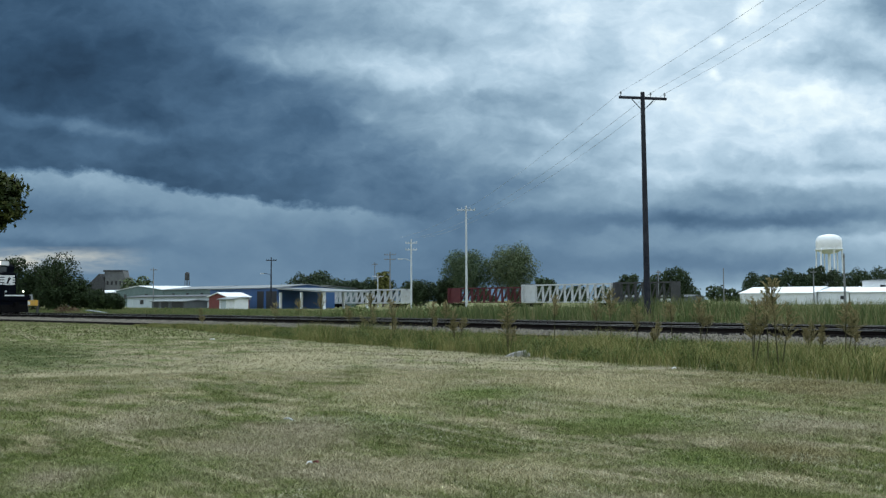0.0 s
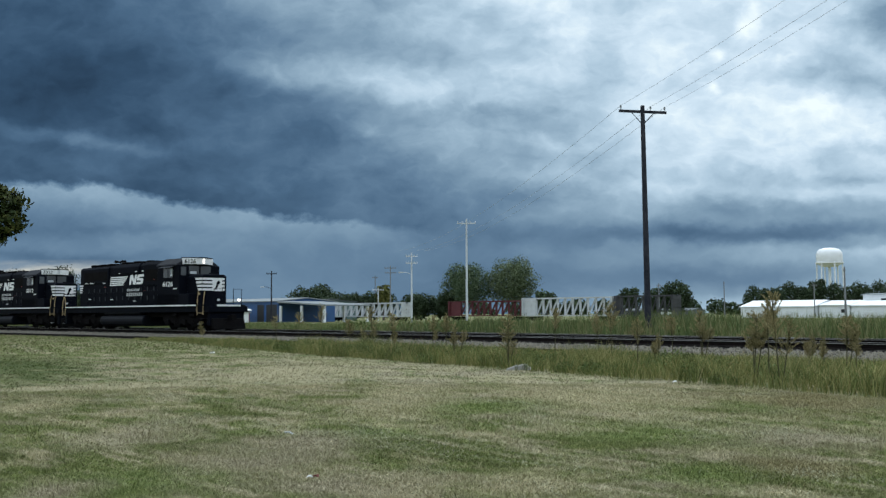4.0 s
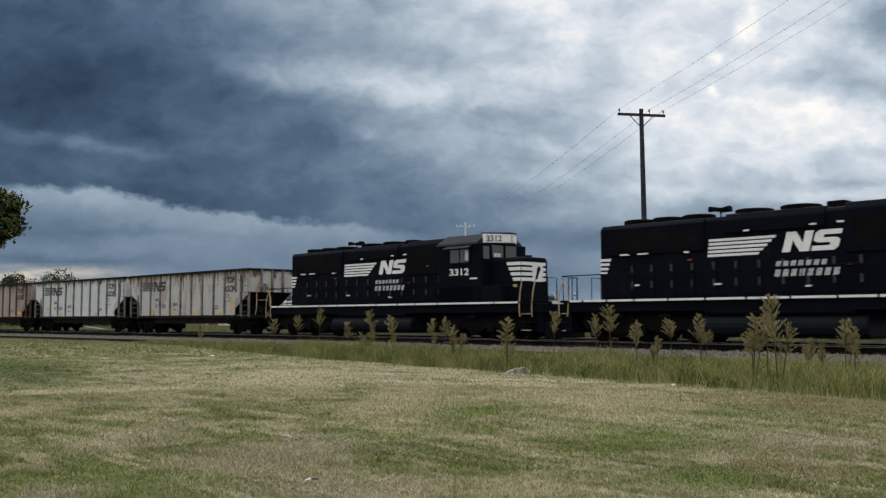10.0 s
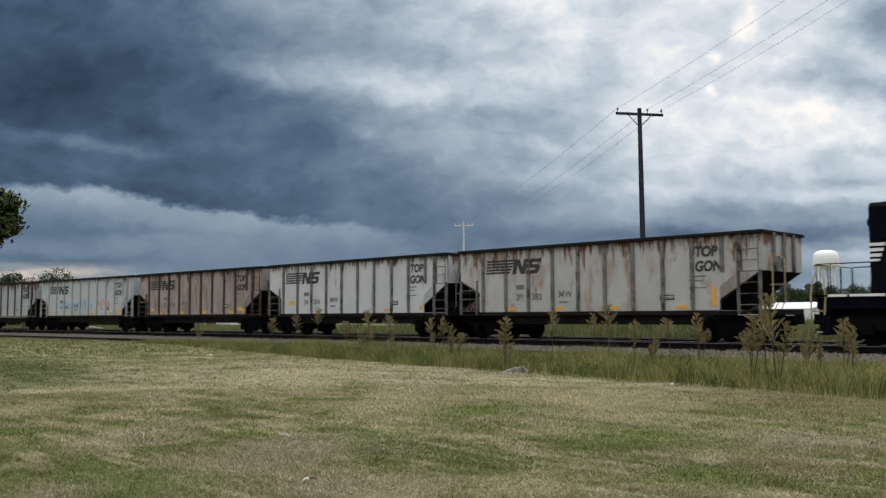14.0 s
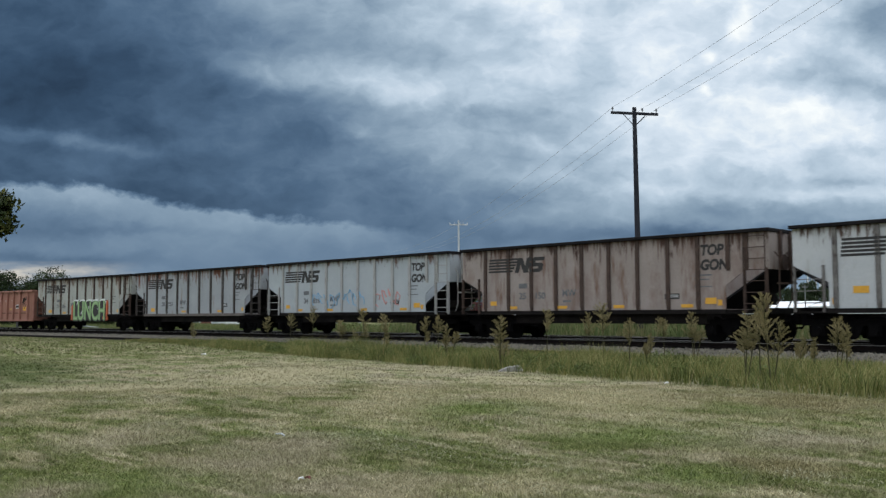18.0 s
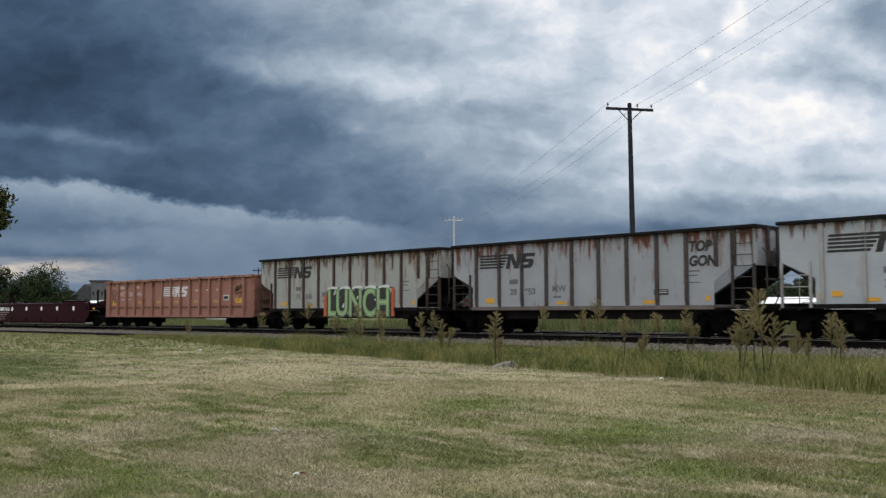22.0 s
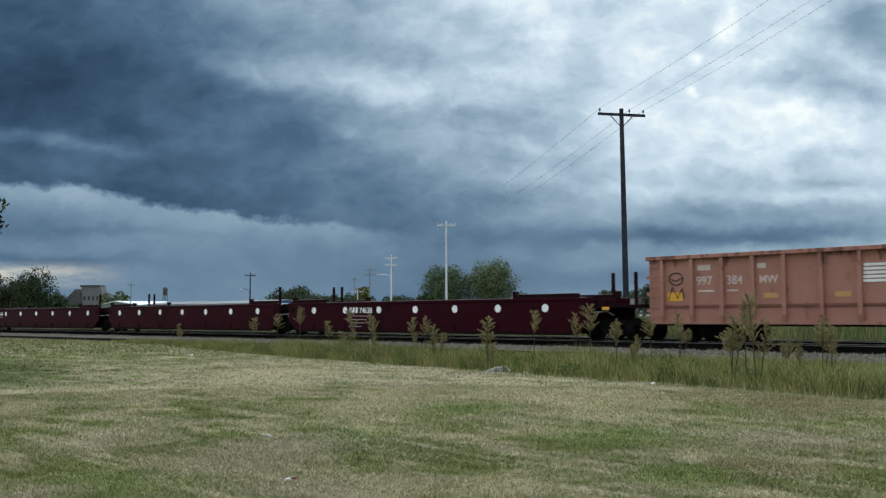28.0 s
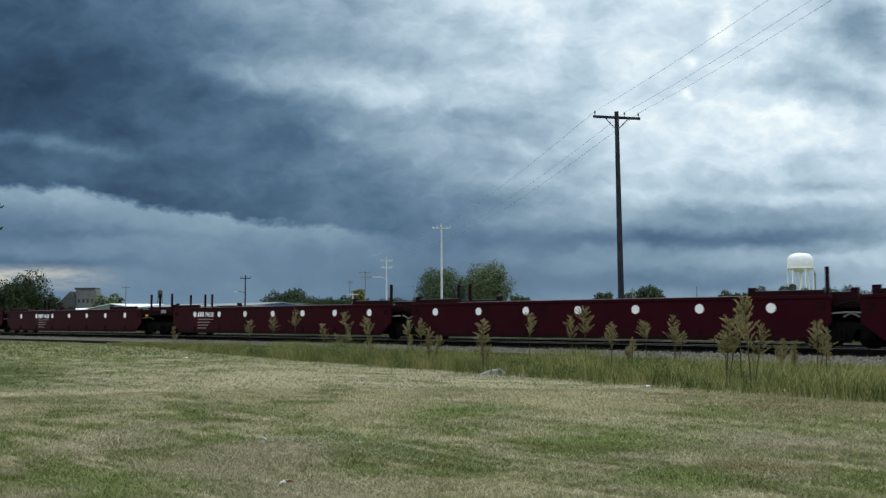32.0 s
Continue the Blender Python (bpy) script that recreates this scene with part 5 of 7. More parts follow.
def orange_gondola(at):
    """A ribbed mill gondola, 16.85 m over the ends; its middle is x = 0."""
    t = thing("gondola_car", pose(at, TRAIN_Y, RAILTOP), "faded orange ribbed gondola car with white markings", "freight car")
    A, B, H, B0 = -8.45, 8.9, 3.07, 0.74

    def on(x):
        return x + 0.45 * max(0.0, min(1.0, (x + 8.45) / 7.0))

    for y in (-1.5, 1.47):
        part("side_sheet", Shape().box(A, B, y, y + 0.03, B0, H), ORANGE, t)
    for e, s in ((A, -1), (B, 1)):
        part("end_sheet", Shape().box(min(e, e - s * 0.04), max(e, e - s * 0.04), -1.47, 1.47, B0, H), ORANGE, t)
        for z in (1.1, 1.7, 2.3):
            part("end_rib", Shape().box(min(e, e + s * 0.12), max(e, e + s * 0.12), -1.5, 1.5, z, z + 0.12), ORANGE, t)
    part("floor", Shape().box(A + 0.05, B - 0.05, -1.46, 1.46, 0.95, 1.02), SILL, t)
    for i in range(15):
        x = (-7.9, -6.8, -5.72, -4.67, -3.66, -2.52, -1.4, -0.33, 0.79, 1.9, 3.0, 4.07, 5.16, 6.31, 7.6)[i]
        x = on(x)
        part("side_rib", Shape().prism([(-1.64, H - 0.05), (-1.5, H - 0.05), (-1.5, B0), (-1.58, B0), (-1.66, B0 + 0.25)], "x", x - 0.065, x + 0.065), ORANGE, t)
        part("side_rib", Shape().box(x - 0.065, x + 0.065, 1.5, 1.64, B0, H - 0.05), ORANGE, t)
    part("top_chord", Shape().box(A - 0.06, B + 0.06, -1.66, -1.44, H - 0.1, H + 0.04).box(A - 0.06, B + 0.06, 1.44, 1.66, H - 0.1, H + 0.04)
         .box(A - 0.06, A + 0.08, -1.5, 1.5, H - 0.1, H + 0.04).box(B - 0.08, B + 0.06, -1.5, 1.5, H - 0.1, H + 0.04), ORANGE, t, "dented top chord", bevel=0.02)
    # rusty rail, with its line of shade put into the colour too
    part("mid_rail", Shape().box(-7.8, 8.0, -1.55, -1.5, 1.27, 1.35), RUST_SHADE, t)
    part("bottom_sill", Shape().box(A, B, -1.56, -1.46, B0 - 0.06, B0 + 0.06), ORANGE, t)
    part("centre_sill", Shape().box(A, B, -0.35, 0.35, 0.6, 0.96).box(-4.5, 4.5, -1.2, 1.2, 0.62, 0.74), CHORD, t)
    stripes_logo(t, -0.9, -1.5, 1.95, 2.85, 0.62, WHITE, 0.02)
    # the mark runs on over the ribs
    for i in range(5):
        z0 = 1.95 + 0.62 - (i + 1) * 0.124 + 0.042
        part("bar", Shape().box(0.06, 0.18, -1.665, -1.655, z0, z0 + 0.082), WHITE, t)
    for z0, z1 in ((1.95, 2.1), (2.2, 2.33), (2.42, 2.57)):
        part("emblem", Shape().box(1.19, 1.3, -1.665, -1.655, z0, z1), WHITE, t)
    for x in (2.85, 4.05, 5.15):
        part("stencil_mark", Shape().box(x, x + 0.45, -1.51, -1.498, 2.26, 2.36), FADEDWHITE, t, "faded white stencil")
    lettering("997", 0.42, FADEDWHITE, t, (-6.55, -1.508, 2.05), "faded white stencilled number", 0.95, 0.012)
    lettering("384", 0.42, FADEDWHITE, t, (-5.42, -1.508, 2.05), "faded white stencilled number", 0.95, 0.012)
    lettering("MW", 0.36, FADEDWHITE, t, (-4.25, -1.505, 2.06), "faded white stencilled letters", 1.0, 0.02)
    part("stencil_mark", Shape().box(-6.5, -6.0, -1.51, -1.498, 2.55, 2.74).box(-4.3, -4.0, -1.51, -1.498, 2.55, 2.72).box(-6.5, -5.9, -1.51, -1.498, 1.8, 1.86).box(-5.4, -5.0, -1.51, -1.498, 1.8, 1.86), FADEDWHITE, t, "faded white stencil")
    for x in (-3.85, -1.5, 0.65, 2.95, 5.05):
        part("reflector", Shape().box(x - 0.25, x + 0.25, -1.512, -1.495, 1.55, 1.72), FADEDAMBER, t, "faded yellow reflective strip")
    for x in (-7.4, 7.45):
        part("reflector", Shape().box(x - 0.3, x + 0.3, -1.512, -1.495, 1.5, 1.8), AMBER, t, "yellow patch under a scrawl")
    part("data_plate", Shape().box(5.9, 6.45, -1.512, -1.498, 1.68, 1.98), WHITE, t, "white-edged data panel")
    part("data_panel", Shape().box(5.95, 6.4, -1.518, -1.51, 1.73, 1.93), MARK, t)
    ring = [(-7.35 + 0.28 * math.cos(a * 0.5), -1.52, 2.28 + 0.22 * math.sin(a * 0.5)) for a in range(14)]
    part("scrawl", Shape().pipe(ring, 0.018, 5).pipe([(-7.6, -1.52, 2.3), (-7.35, -1.52, 2.2), (-7.1, -1.52, 2.32)], 0.016, 5)
         .pipe([(-7.65, -1.52, 1.55), (-7.5, -1.52, 2.0), (-7.3, -1.52, 1.6), (-7.1, -1.52, 1.95), (-7.05, -1.52, 1.6)], 0.02, 5), INK, t, "black sprayed scrawl")
    part("scrawl", Shape().pipe([(7.05, -1.52, 2.1), (7.25, -1.52, 2.5), (7.20, -1.52, 2.15), (7.45, -1.52, 2.55), (7.40, -1.52, 2.2), (7.70, -1.52, 2.6), (7.65, -1.52, 2.3), (8.05, -1.52, 2.65)], 0.022, 5)
         .pipe([(7.15, -1.52, 2.0), (7.85, -1.52, 2.2), (7.35, -1.52, 1.6)], 0.022, 5), INK, t, "black sprayed scrawl")
    ladder = part("ladder", Shape().rod((8.20, -1.62, 0.75), (8.20, -1.62, 2.85), 0.02, 6).rod((8.80, -1.62, 0.75), (8.80, -1.62, 2.85), 0.02, 6), ORANGE, t, "side ladder")
    for i in range(6):
        part("rung", Shape().rod((8.20, -1.62, 0.95 + i * 0.36), (8.80, -1.62, 0.95 + i * 0.36), 0.016, 6), ORANGE, ladder)
    ladder = part("ladder", Shape().rod((8.95, -1.45, 0.75), (8.95, -1.45, 2.85), 0.02, 6).rod((8.95, -0.9, 0.75), (8.95, -0.9, 2.85), 0.02, 6), ORANGE, t, "end ladder")
    for i in range(6):
        part("rung", Shape().rod((8.95, -1.45, 0.95 + i * 0.36), (8.95, -0.9, 0.95 + i * 0.36), 0.016, 6), ORANGE, ladder)
    ladder = part("ladder", Shape().rod((-8.35, -1.58, 0.75), (-8.35, -1.58, 2.85), 0.02, 6), ORANGE, t, "side ladder")
    for i in range(6):
        part("rung", Shape().rod((-8.4, -1.58, 0.95 + i * 0.36), (-7.95, -1.58, 0.95 + i * 0.36), 0.016, 6), ORANGE, ladder)
    for x in (-6.3, 6.75):
        truck(t, x, (-0.89, 0.89), 0.457)
    coupler(t, 8.6, 1)
    coupler(t, -8.42, -1)
    return t


FADEDAMBER = mat("faded_amber_reflector", (0.4, 0.22, 0.08), (0.48, 0.27, 0.1), 0.3, 0.7, bump=0)
FADEDWHITE = mat("faded_white_stencil", (0.45, 0.36, 0.32), (0.55, 0.47, 0.43), 0.2, 0.8)


def well_unit(at, front, rear, first_dot, letters, raised, gap=2.515):
    """One unit of an articulated well car. front, rear: its ends, from its middle; letters: the gap between dots that carries the marks."""
    t = thing("well_car", pose(at, TRAIN_Y, RAILTOP), "low dark maroon container well car with white dots", "freight car", "well cars of the train")
    F, R = front, rear
    side = [(R + 0.7, 0.26), (F - 0.7, 0.26), (F, 0.8), (F, 1.62), (R, 1.62), (R, 0.8)]
    for y in (-1.48, 1.40):
        part("side_wall", Shape().prism(side, "y", y, y + 0.08), MAROON, t, bevel=0.015)
        part("top_rail", Shape().box(R, F, y - 0.04, y + 0.12, 1.58, 1.7), MAROON, t, bevel=0.02)
        part("bottom_rail", Shape().box(R + 0.8, F - 0.8, y - 0.03, y + 0.11, 0.22, 0.36), MAROON_DARK, t)
        # pale strip on the rail: the edge's glint is put into colour
        part("rail_top", Shape().box(R + 0.3, F - 0.3, y + 0.0, y + 0.1, 1.7, 1.715), DECKGREY, t, "pale top edge with its glint in the colour")
    for a, b in ((R + 1.6, R + 4.5), (-1.2, 1.2), (F - 4.5, F - 1.6)):
        part("floor_plate", Shape().box(a, b, -1.4, 1.4, 0.3, 0.4), MAROON_DARK, t)
    for e, s in ((F, 1), (R, -1)):
        part("bulkhead", Shape().box(min(e - s * 1.9, e - s * 1.8), max(e - s * 1.9, e - s * 1.8), -1.4, 1.4, 0.35, 1.55), MAROON_DARK, t)
        part("end_deck", Shape().box(min(e, e - s * 1.85), max(e, e - s * 1.85), -1.2, 1.2, 1.3, 1.45), MAROON_DARK, t)
        part("draft_sill", Shape().box(min(e + s * 0.75, e - s * 1.9), max(e + s * 0.75, e - s * 1.9), -0.4, 0.4, 0.85, 1.3), MAROON_DARK, t)
        part("fitting", Shape().box(min(e - s * 0.2, e - s * 0.45), max(e - s * 0.2, e - s * 0.45), -1.5, -1.2, 1.2, 1.45).box(min(e + s * 0.1, e - s * 0.15), max(e + s * 0.1, e - s * 0.15), -1.15, -0.7, 1.35, 1.6), MAROON_DARK, t)
        part("pipe", Shape().pipe([(e - s * 0.3, -1.3, 1.1), (e + s * 0.4, -1.0, 1.15), (e + s * 0.7, -1.0, 1.0)], 0.03), DECKGREY, t)
    for a, b in raised:
        for y in (-1.5, 1.38):
            part("raised_rail", Shape().box(a, b, y, y + 0.12, 1.7, 1.86), MAROON_DARK, t)
            # same pale strip, painting the glint of the raised edge
            part("rail_top", Shape().box(a, b, y + 0.02, y + 0.1, 1.86, 1.872), DECKGREY, t, "pale top edge with its glint in the colour")
        part("guide_stop", Shape().box(a - 0.02, a + 0.22, -1.505, -1.36, 1.7, 1.98), MAROON_DARK, t)
        part("guide_stop", Shape().box(b - 0.2, b + 0.02, 1.3, 1.505, 1.7, 2.0), MAROON_DARK, t)
    for i in range(7):
        x = first_dot - gap * i
        part("dot", Shape().rod((x, -1.487, 1.3), (x, -1.475, 1.3), 0.165, 24), DOT, t, "white reflective dot")
        part("bracket", Shape().box(x - 0.05, x + 0.05, -1.53, -1.48, 0.28, 0.6), MAROON_DARK, t)
    if letters:
        x = first_dot - gap * letters
        for j in range(3):
            a = x + 0.3 + 0.24 * j
            part("mark_bar", Shape().prism([(a, 1.16), (a + 0.17, 1.16), (a + 0.21, 1.43), (a + 0.04, 1.43)], "y", -1.486, -1.475), DOT, t, "white bar of the owner's mark")
        lettering("74638", 0.37, DOT, t, (x + 1.1, -1.486, 1.16), "white painted number", 1.0, 0.012)
        for j, w in enumerate((1.7, 1.3, 1.15, 0.95)):
            part("stencil_line", Shape().box(x + 0.3, x + 0.3 + w, -1.485, -1.475, 1.0 - j * 0.17, 1.026 - j * 0.17), FADEDWHITE, t, "line of small white stencil")
    return t


def end_posts(t, *places):
    for x, y in places:
        part("guide_post", Shape().box(x - 0.05, x + 0.05, y - 0.05, y + 0.05, 1.25, 2.6), MAROON_DARK, t, "upright guide post")


VEHICLES.append((orange_gondola(-240), -139.2, 6.75, -6.3))
# three units to a set, with trucks under the joints: middle, half length, first dot, lettered gap
UNITS = [(-160.0, 9.75, 7.5, 5, 2.51), (-180.15, 9.5, 7.55, 0, 2.59), (-200.85, 9.75, 8.25, 6, 2.59), (-224.3, 9.8, 7.8, 5, 2.53), (-244.5, 9.5, 7.6, 0, 2.59), (-265.2, 9.75, 8.2, 6, 2.59)]
for n, (at, half, dot, letters, gap) in enumerate(UNITS):
    F, R = half, -half
    u = well_unit(-250 - 20 * n, F, R, dot, letters, ((F - 3.9, F - 0.6), (R + 0.4, R + 3.2)) if n % 3 == 0 else ((F - 2.7, F - 0.2), (R + 0.3, R + 2.9)), gap)
    if n % 3 == 0:
        end_posts(u, (F + 0.9, -1.3), (F + 1.35, 1.3), (F + 1.9, -1.3))
        part("end_platform", Shape().box(F, F + 2.1, -1.2, 1.2, 1.28, 1.4), MAROON_DARK, u, "open end platform")
        part("side_step", Shape().box(F + 0.2, F + 2.1, -1.45, -1.2, 1.3, 1.36), MAROON_DARK, u)
        part("brake_stand", Shape().box(F + 1.5, F + 1.8, -1.1, -0.8, 1.3, 1.62), DECKGREY, u)
        part("reflector", Shape().box(F + 0.5, F + 0.8, -1.47, -1.45, 1.2, 1.32), AMBER, u, "yellow reflective strip")
        truck(u, F + 0.6, (-0.89, 0.89), 0.457)
        coupler(u, F + 2.0, 1)
    else:
        end_posts(u, (F - 0.15, -1.3))
    if n % 3 != 2:
        end_posts(u, (R + 0.35, 1.3), (R + 1.05, 1.3))
        part("hose", Shape().pipe([(R + 0.2, -1.2, 1.2), (R - 0.3, -1.25, 1.5), (R - 0.8, -1.2, 1.35), (R - 1.1, -1.2, 1.0)], 0.035), GRIME, u, "hanging air hose")
        part("joint_box", Shape().box(R - 1.0, R - 0.2, -1.1, 1.1, 1.3, 1.68), MAROON_DARK, u, "articulation housing")
    truck(u, R - (0.8 if n % 3 == 0 else 1.05 if n % 3 == 1 else 0.3), (-0.89, 0.89), 0.457)
    if n % 3 == 2:
        end_posts(u, (R - 0.5, -1.3), (R - 0.1, 1.3), (R - 0.9, 1.3))
        coupler(u, R - 1.2, -1)
    VEHICLES.append((u, at, half, -half))


# ---- the far side: poles, stored cars, buildings, tower ----
def utility_pole():
    t = thing("utility_pole", pose(*spot(-29.95, 45.2), 0), "tall dark wooden utility pole with one crossarm", "utility pole")
    part("pole", Shape().rod((0, 0, -0.3), (-0.12, 0.02, 13.3), 0.19, 12, 0.12), POLE, t)
    d = Vector((1.81, 1.86, -0.12)).normalized()
    c = Vector((-0.1, 0.0, 12.95))
    a, b = c - d * 1.35, c + d * 1.35
    u = Vector((-d.y, d.x, 0)) * 0.06
    s = Shape()
    s.add([a + u + Vector((0, 0, 0.07)), a - u + Vector((0, 0, 0.07)), a - u - Vector((0, 0, 0.07)), a + u - Vector((0, 0, 0.07)),
           b + u + Vector((0, 0, 0.07)), b - u + Vector((0, 0, 0.07)), b - u - Vector((0, 0, 0.07)), b + u - Vector((0, 0, 0.07))],
          [(0, 1, 2, 3), (7, 6, 5, 4), (0, 4, 5, 1), (1, 5, 6, 2), (2, 6, 7, 3), (3, 7, 4, 0)])
    part("crossarm", s, POLE, t, "weathered wooden crossarm")
    for k in (-0.7, 0.7):
        part("brace", Shape().rod(c + d * k, c - Vector((0, 0, 0.75)), 0.025, 6), POLE, t)
    tips = []
    for k in (-1.25, -0.05, 0.45, 1.25):
        p = c + d * k + Vector((0, 0, 0.07))
        part("insulator", Shape().rod(p, p + Vector((0, 0, 0.12)), 0.02, 6).rod(p + Vector((0, 0, 0.12)), p + Vector((0, 0, 0.26)), 0.06, 10, 0.045), GREYPOLE, t, "small insulator")
        tips.append(Vector((*spot(-29.95, 45.2), 0)) + p + Vector((0, 0, 0.24)))
    return tips


def sag(p, q, drop, r, n=24):
    p, q = Vector(p), Vector(q)
    pts = [p.lerp(q, i / n) - Vector((0, 0, 4 * drop * (i / n) * (1 - i / n))) for i in range(n + 1)]
    return Shape().pipe(pts, r, 5)


WIRE = mat("weathered_power_line", (0.38, 0.40, 0.43), (0.45, 0.47, 0.5), 1.0, 0.6, bump=0)
tips = utility_pole()
for k, p in enumerate(tips):
    if k == 1:
        continue
    near = Vector((14.0, 17.0 + 0.9 * (k - 1.5), 17.5))
    far = Vector((-104 + 0.9 * k, 92.0 + 0.9 * k, 11.0))
    s = sag(p, near, 0.9, 0.008)
    part("span_far", sag(p, far, 1.6, 0.009), WIRE, tagged(part("power_line", s, WIRE), "thin sagging power line from the pole", "power line", "power lines"), "farther span")


def cross_pole(x, y, h, arm, name_label, material, arms=1, turn=45.0, lamp=False):
    t = thing("utility_pole", pose(*spot(x, y), 0, 0, 0, turn), name_label, "utility pole")
    part("pole", Shape().rod((0, 0, -0.3), (0, 0, h), 0.16, 8, 0.1), material, t)
    for k in range(arms):
        z = h - 0.55 - k * 1.0
        part("crossarm", Shape().box(-arm, arm, -0.06, 0.06, z - 0.07, z + 0.07), material, t)
        for i in (-1, -0.5, 0.5, 1):
            part("insulator", Shape().rod((arm * 0.95 * i, 0, z + 0.05), (arm * 0.95 * i, 0, z + 0.28), 0.05, 6), material, t)
    if lamp:
        part("lamp_arm", Shape().pipe([(0, 0, h - 3.2), (-0.9, 0, h - 2.9), (-1.5, 0, h - 2.9)], 0.04), material, t)
        part("lamp_head", Shape().box(-2.0, -1.3, -0.15, 0.15, h - 3.0, h - 2.85), PALEPOLE, t, "pale street light head")
    return t


cross_pole(-82.5, 84.5, 13.4, 1.15, "pale grey pole with a single crossarm", PALEPOLE)
cross_pole(-103.5, 94.3, 10.6, 0.85, "pale grey pole with two crossarms", PALEPOLE, 2, lamp=True)
cross_pole(-151.0, 131.5, 11.8, 1.2, "slim grey pole with two crossarms", GREYPOLE, 2)
cross_pole(-184.0, 155.1, 11.3, 0.7, "dark pole with a short crossarm", GREYPOLE)
cross_pole(-143.4, 96.5, 9.4, 0.95, "dark wooden pole with a crossarm and a lamp", POLE, lamp=True)
cross_pole(-214.0, 110.0, 9.8, 0.9, "slim dark pole with a crossarm", GREYPOLE)
cross_pole(-111.4, 172.3, 7.8, 0.5, "dark pole with a short crossarm", GREYPOLE)
cross_pole(-111.9, 200.4, 8.8, 0.1, "bare dark pole without any crossarm", GREYPOLE)
cross_pole(-88.4, 195.8, 7.7, 0.6, "dark wooden pole with a crossarm", GREYPOLE)
cross_pole(-50.3, 120.3, 7.3, 0.1, "bare grey pole without any crossarm", GREYPOLE)
cross_pole(-165.0, 140.0, 7.6, 1.3, "grey street light with a double head", PALEPOLE)

WHITESTEEL = mat("dirty_white_steel", (0.36, 0.38, 0.4), (0.5, 0.52, 0.53), 1.0, 0.7, dirt=(0.25, 0.23, 0.2), dirt_size=0.6)
REDSTEEL = mat("oxide_red_steel", (0.06, 0.012, 0.016), (0.1, 0.022, 0.026), 1.0, 0.75)
DARKSTEEL = mat("dark_grey_steel", (0.03, 0.032, 0.036), (0.06, 0.062, 0.066), 1.0, 0.75)


def centrebeam_car(x0, x1, y, top, material, label, panels=11, solid=0.0):
    """A stored flatcar with bulkheads and a truss down its middle."""
    t = thing("centrebeam_flatcar", pose((x0 + x1) / 2, y, 0), label, "freight car", "stored flatcars")
    h = (x1 - x0) / 2
    part("deck", Shape().box(-h, h, -1.4, 1.4, 0.95, 1.2), material, t)
    part("top_beam", Shape().box(-h, h, -0.35, 0.35, top - 0.28, top), material, t)
    for s in (-1, 1):
        part("bulkhead", Shape().box(min(s * h, s * (h - 0.25)), max(s * h, s * (h - 0.25)), -1.4, 1.4, 1.2, top), material, t)
        for z in (1.9, 2.6, 3.3, 4.0):
            if z < top - 0.2:
                part("bulkhead_rib", Shape().box(min(s * h, s * (h + 0.12)), max(s * h, s * (h + 0.12)), -1.4, 1.4, z, z + 0.14), material, t)
    step = (2 * h - 2.0) / panels
    for i in range(panels + 1):
        x = -h + 1.0 + i * step
        part("upright", Shape().box(x - 0.08, x + 0.08, -0.28, 0.28, 1.2, top - 0.25), material, t)
        if i < panels:
            part("diagonal", Shape().prism([(x, 1.2), (x + 0.16, 1.2), (x + step, top - 0.3), (x + step - 0.16, top - 0.3)], "y", -0.2, 0.2), material, t)
    if solid:
        part("end_panel", Shape().box(-h + 0.2, -h + solid, -0.9, -0.8, 1.2, top - 0.2), material, t)
    for x in (-h + 2.2, h - 2.2):
        truck(t, x, (-0.89, 0.89), 0.457)
    return t


PARKED = len(WHEELS)
centrebeam_car(-128.75, -105.6, 150, 4.8, WHITESTEEL, "white centre-beam flatcar, empty, standing in the grass", solid=3.5)
centrebeam_car(-150.96, -128.95, 150, 4.35, REDSTEEL, "oxide red centre-beam flatcar, standing in the grass", solid=3.5)
centrebeam_car(-105.2, -92.1, 150, 4.9, DARKSTEEL, "dark grey flatcar with bulkheads", 7)
centrebeam_car(-163.4, -138.8, 125, 3.9, WHITESTEEL, "white centre-beam flatcar beside the warehouse", 12)
del WHEELS[PARKED:]

BLUE = mat("blue_metal_siding", (0.032, 0.085, 0.22), (0.042, 0.11, 0.27), 1.5, 0.55)
GREENSIDE = mat("grey_green_siding", (0.08, 0.13, 0.13), (0.12, 0.17, 0.17), 1.5, 0.6)
PALESIDE = mat("pale_grey_siding", (0.36, 0.42, 0.46), (0.45, 0.51, 0.55), 1.5, 0.6)
PALEROOF = mat("pale_metal_roof", (0.17, 0.19, 0.2), (0.25, 0.27, 0.28), 2.0, 0.85, spec=0.1)
GREYROOF = mat("grey_metal_roof", (0.09, 0.1, 0.11), (0.14, 0.15, 0.16), 2.0, 0.85, spec=0.1)
WHITESIDE = mat("white_siding", (0.62, 0.65, 0.68), (0.74, 0.77, 0.79), 1.5, 0.6)
REDSIDE = mat("barn_red_siding", (0.12, 0.028, 0.026), (0.16, 0.04, 0.036), 1.0, 0.7)
OPENING = mat("dark_opening", (0.012, 0.014, 0.017), (0.02, 0.022, 0.026), 1.0, 0.6)
CONCRETE = mat("weathered_concrete", (0.09, 0.095, 0.1), (0.14, 0.145, 0.15), 1.5, 0.9)
SLAB = mat("pale_broken_concrete", (0.27, 0.265, 0.25), (0.38, 0.37, 0.35), 0.3, 0.9, bump=0.5)
TANKWHITE = mat("white_tank_paint", (0.72, 0.74, 0.75), (0.8, 0.82, 0.83), 3.0, 0.5, bump=0)


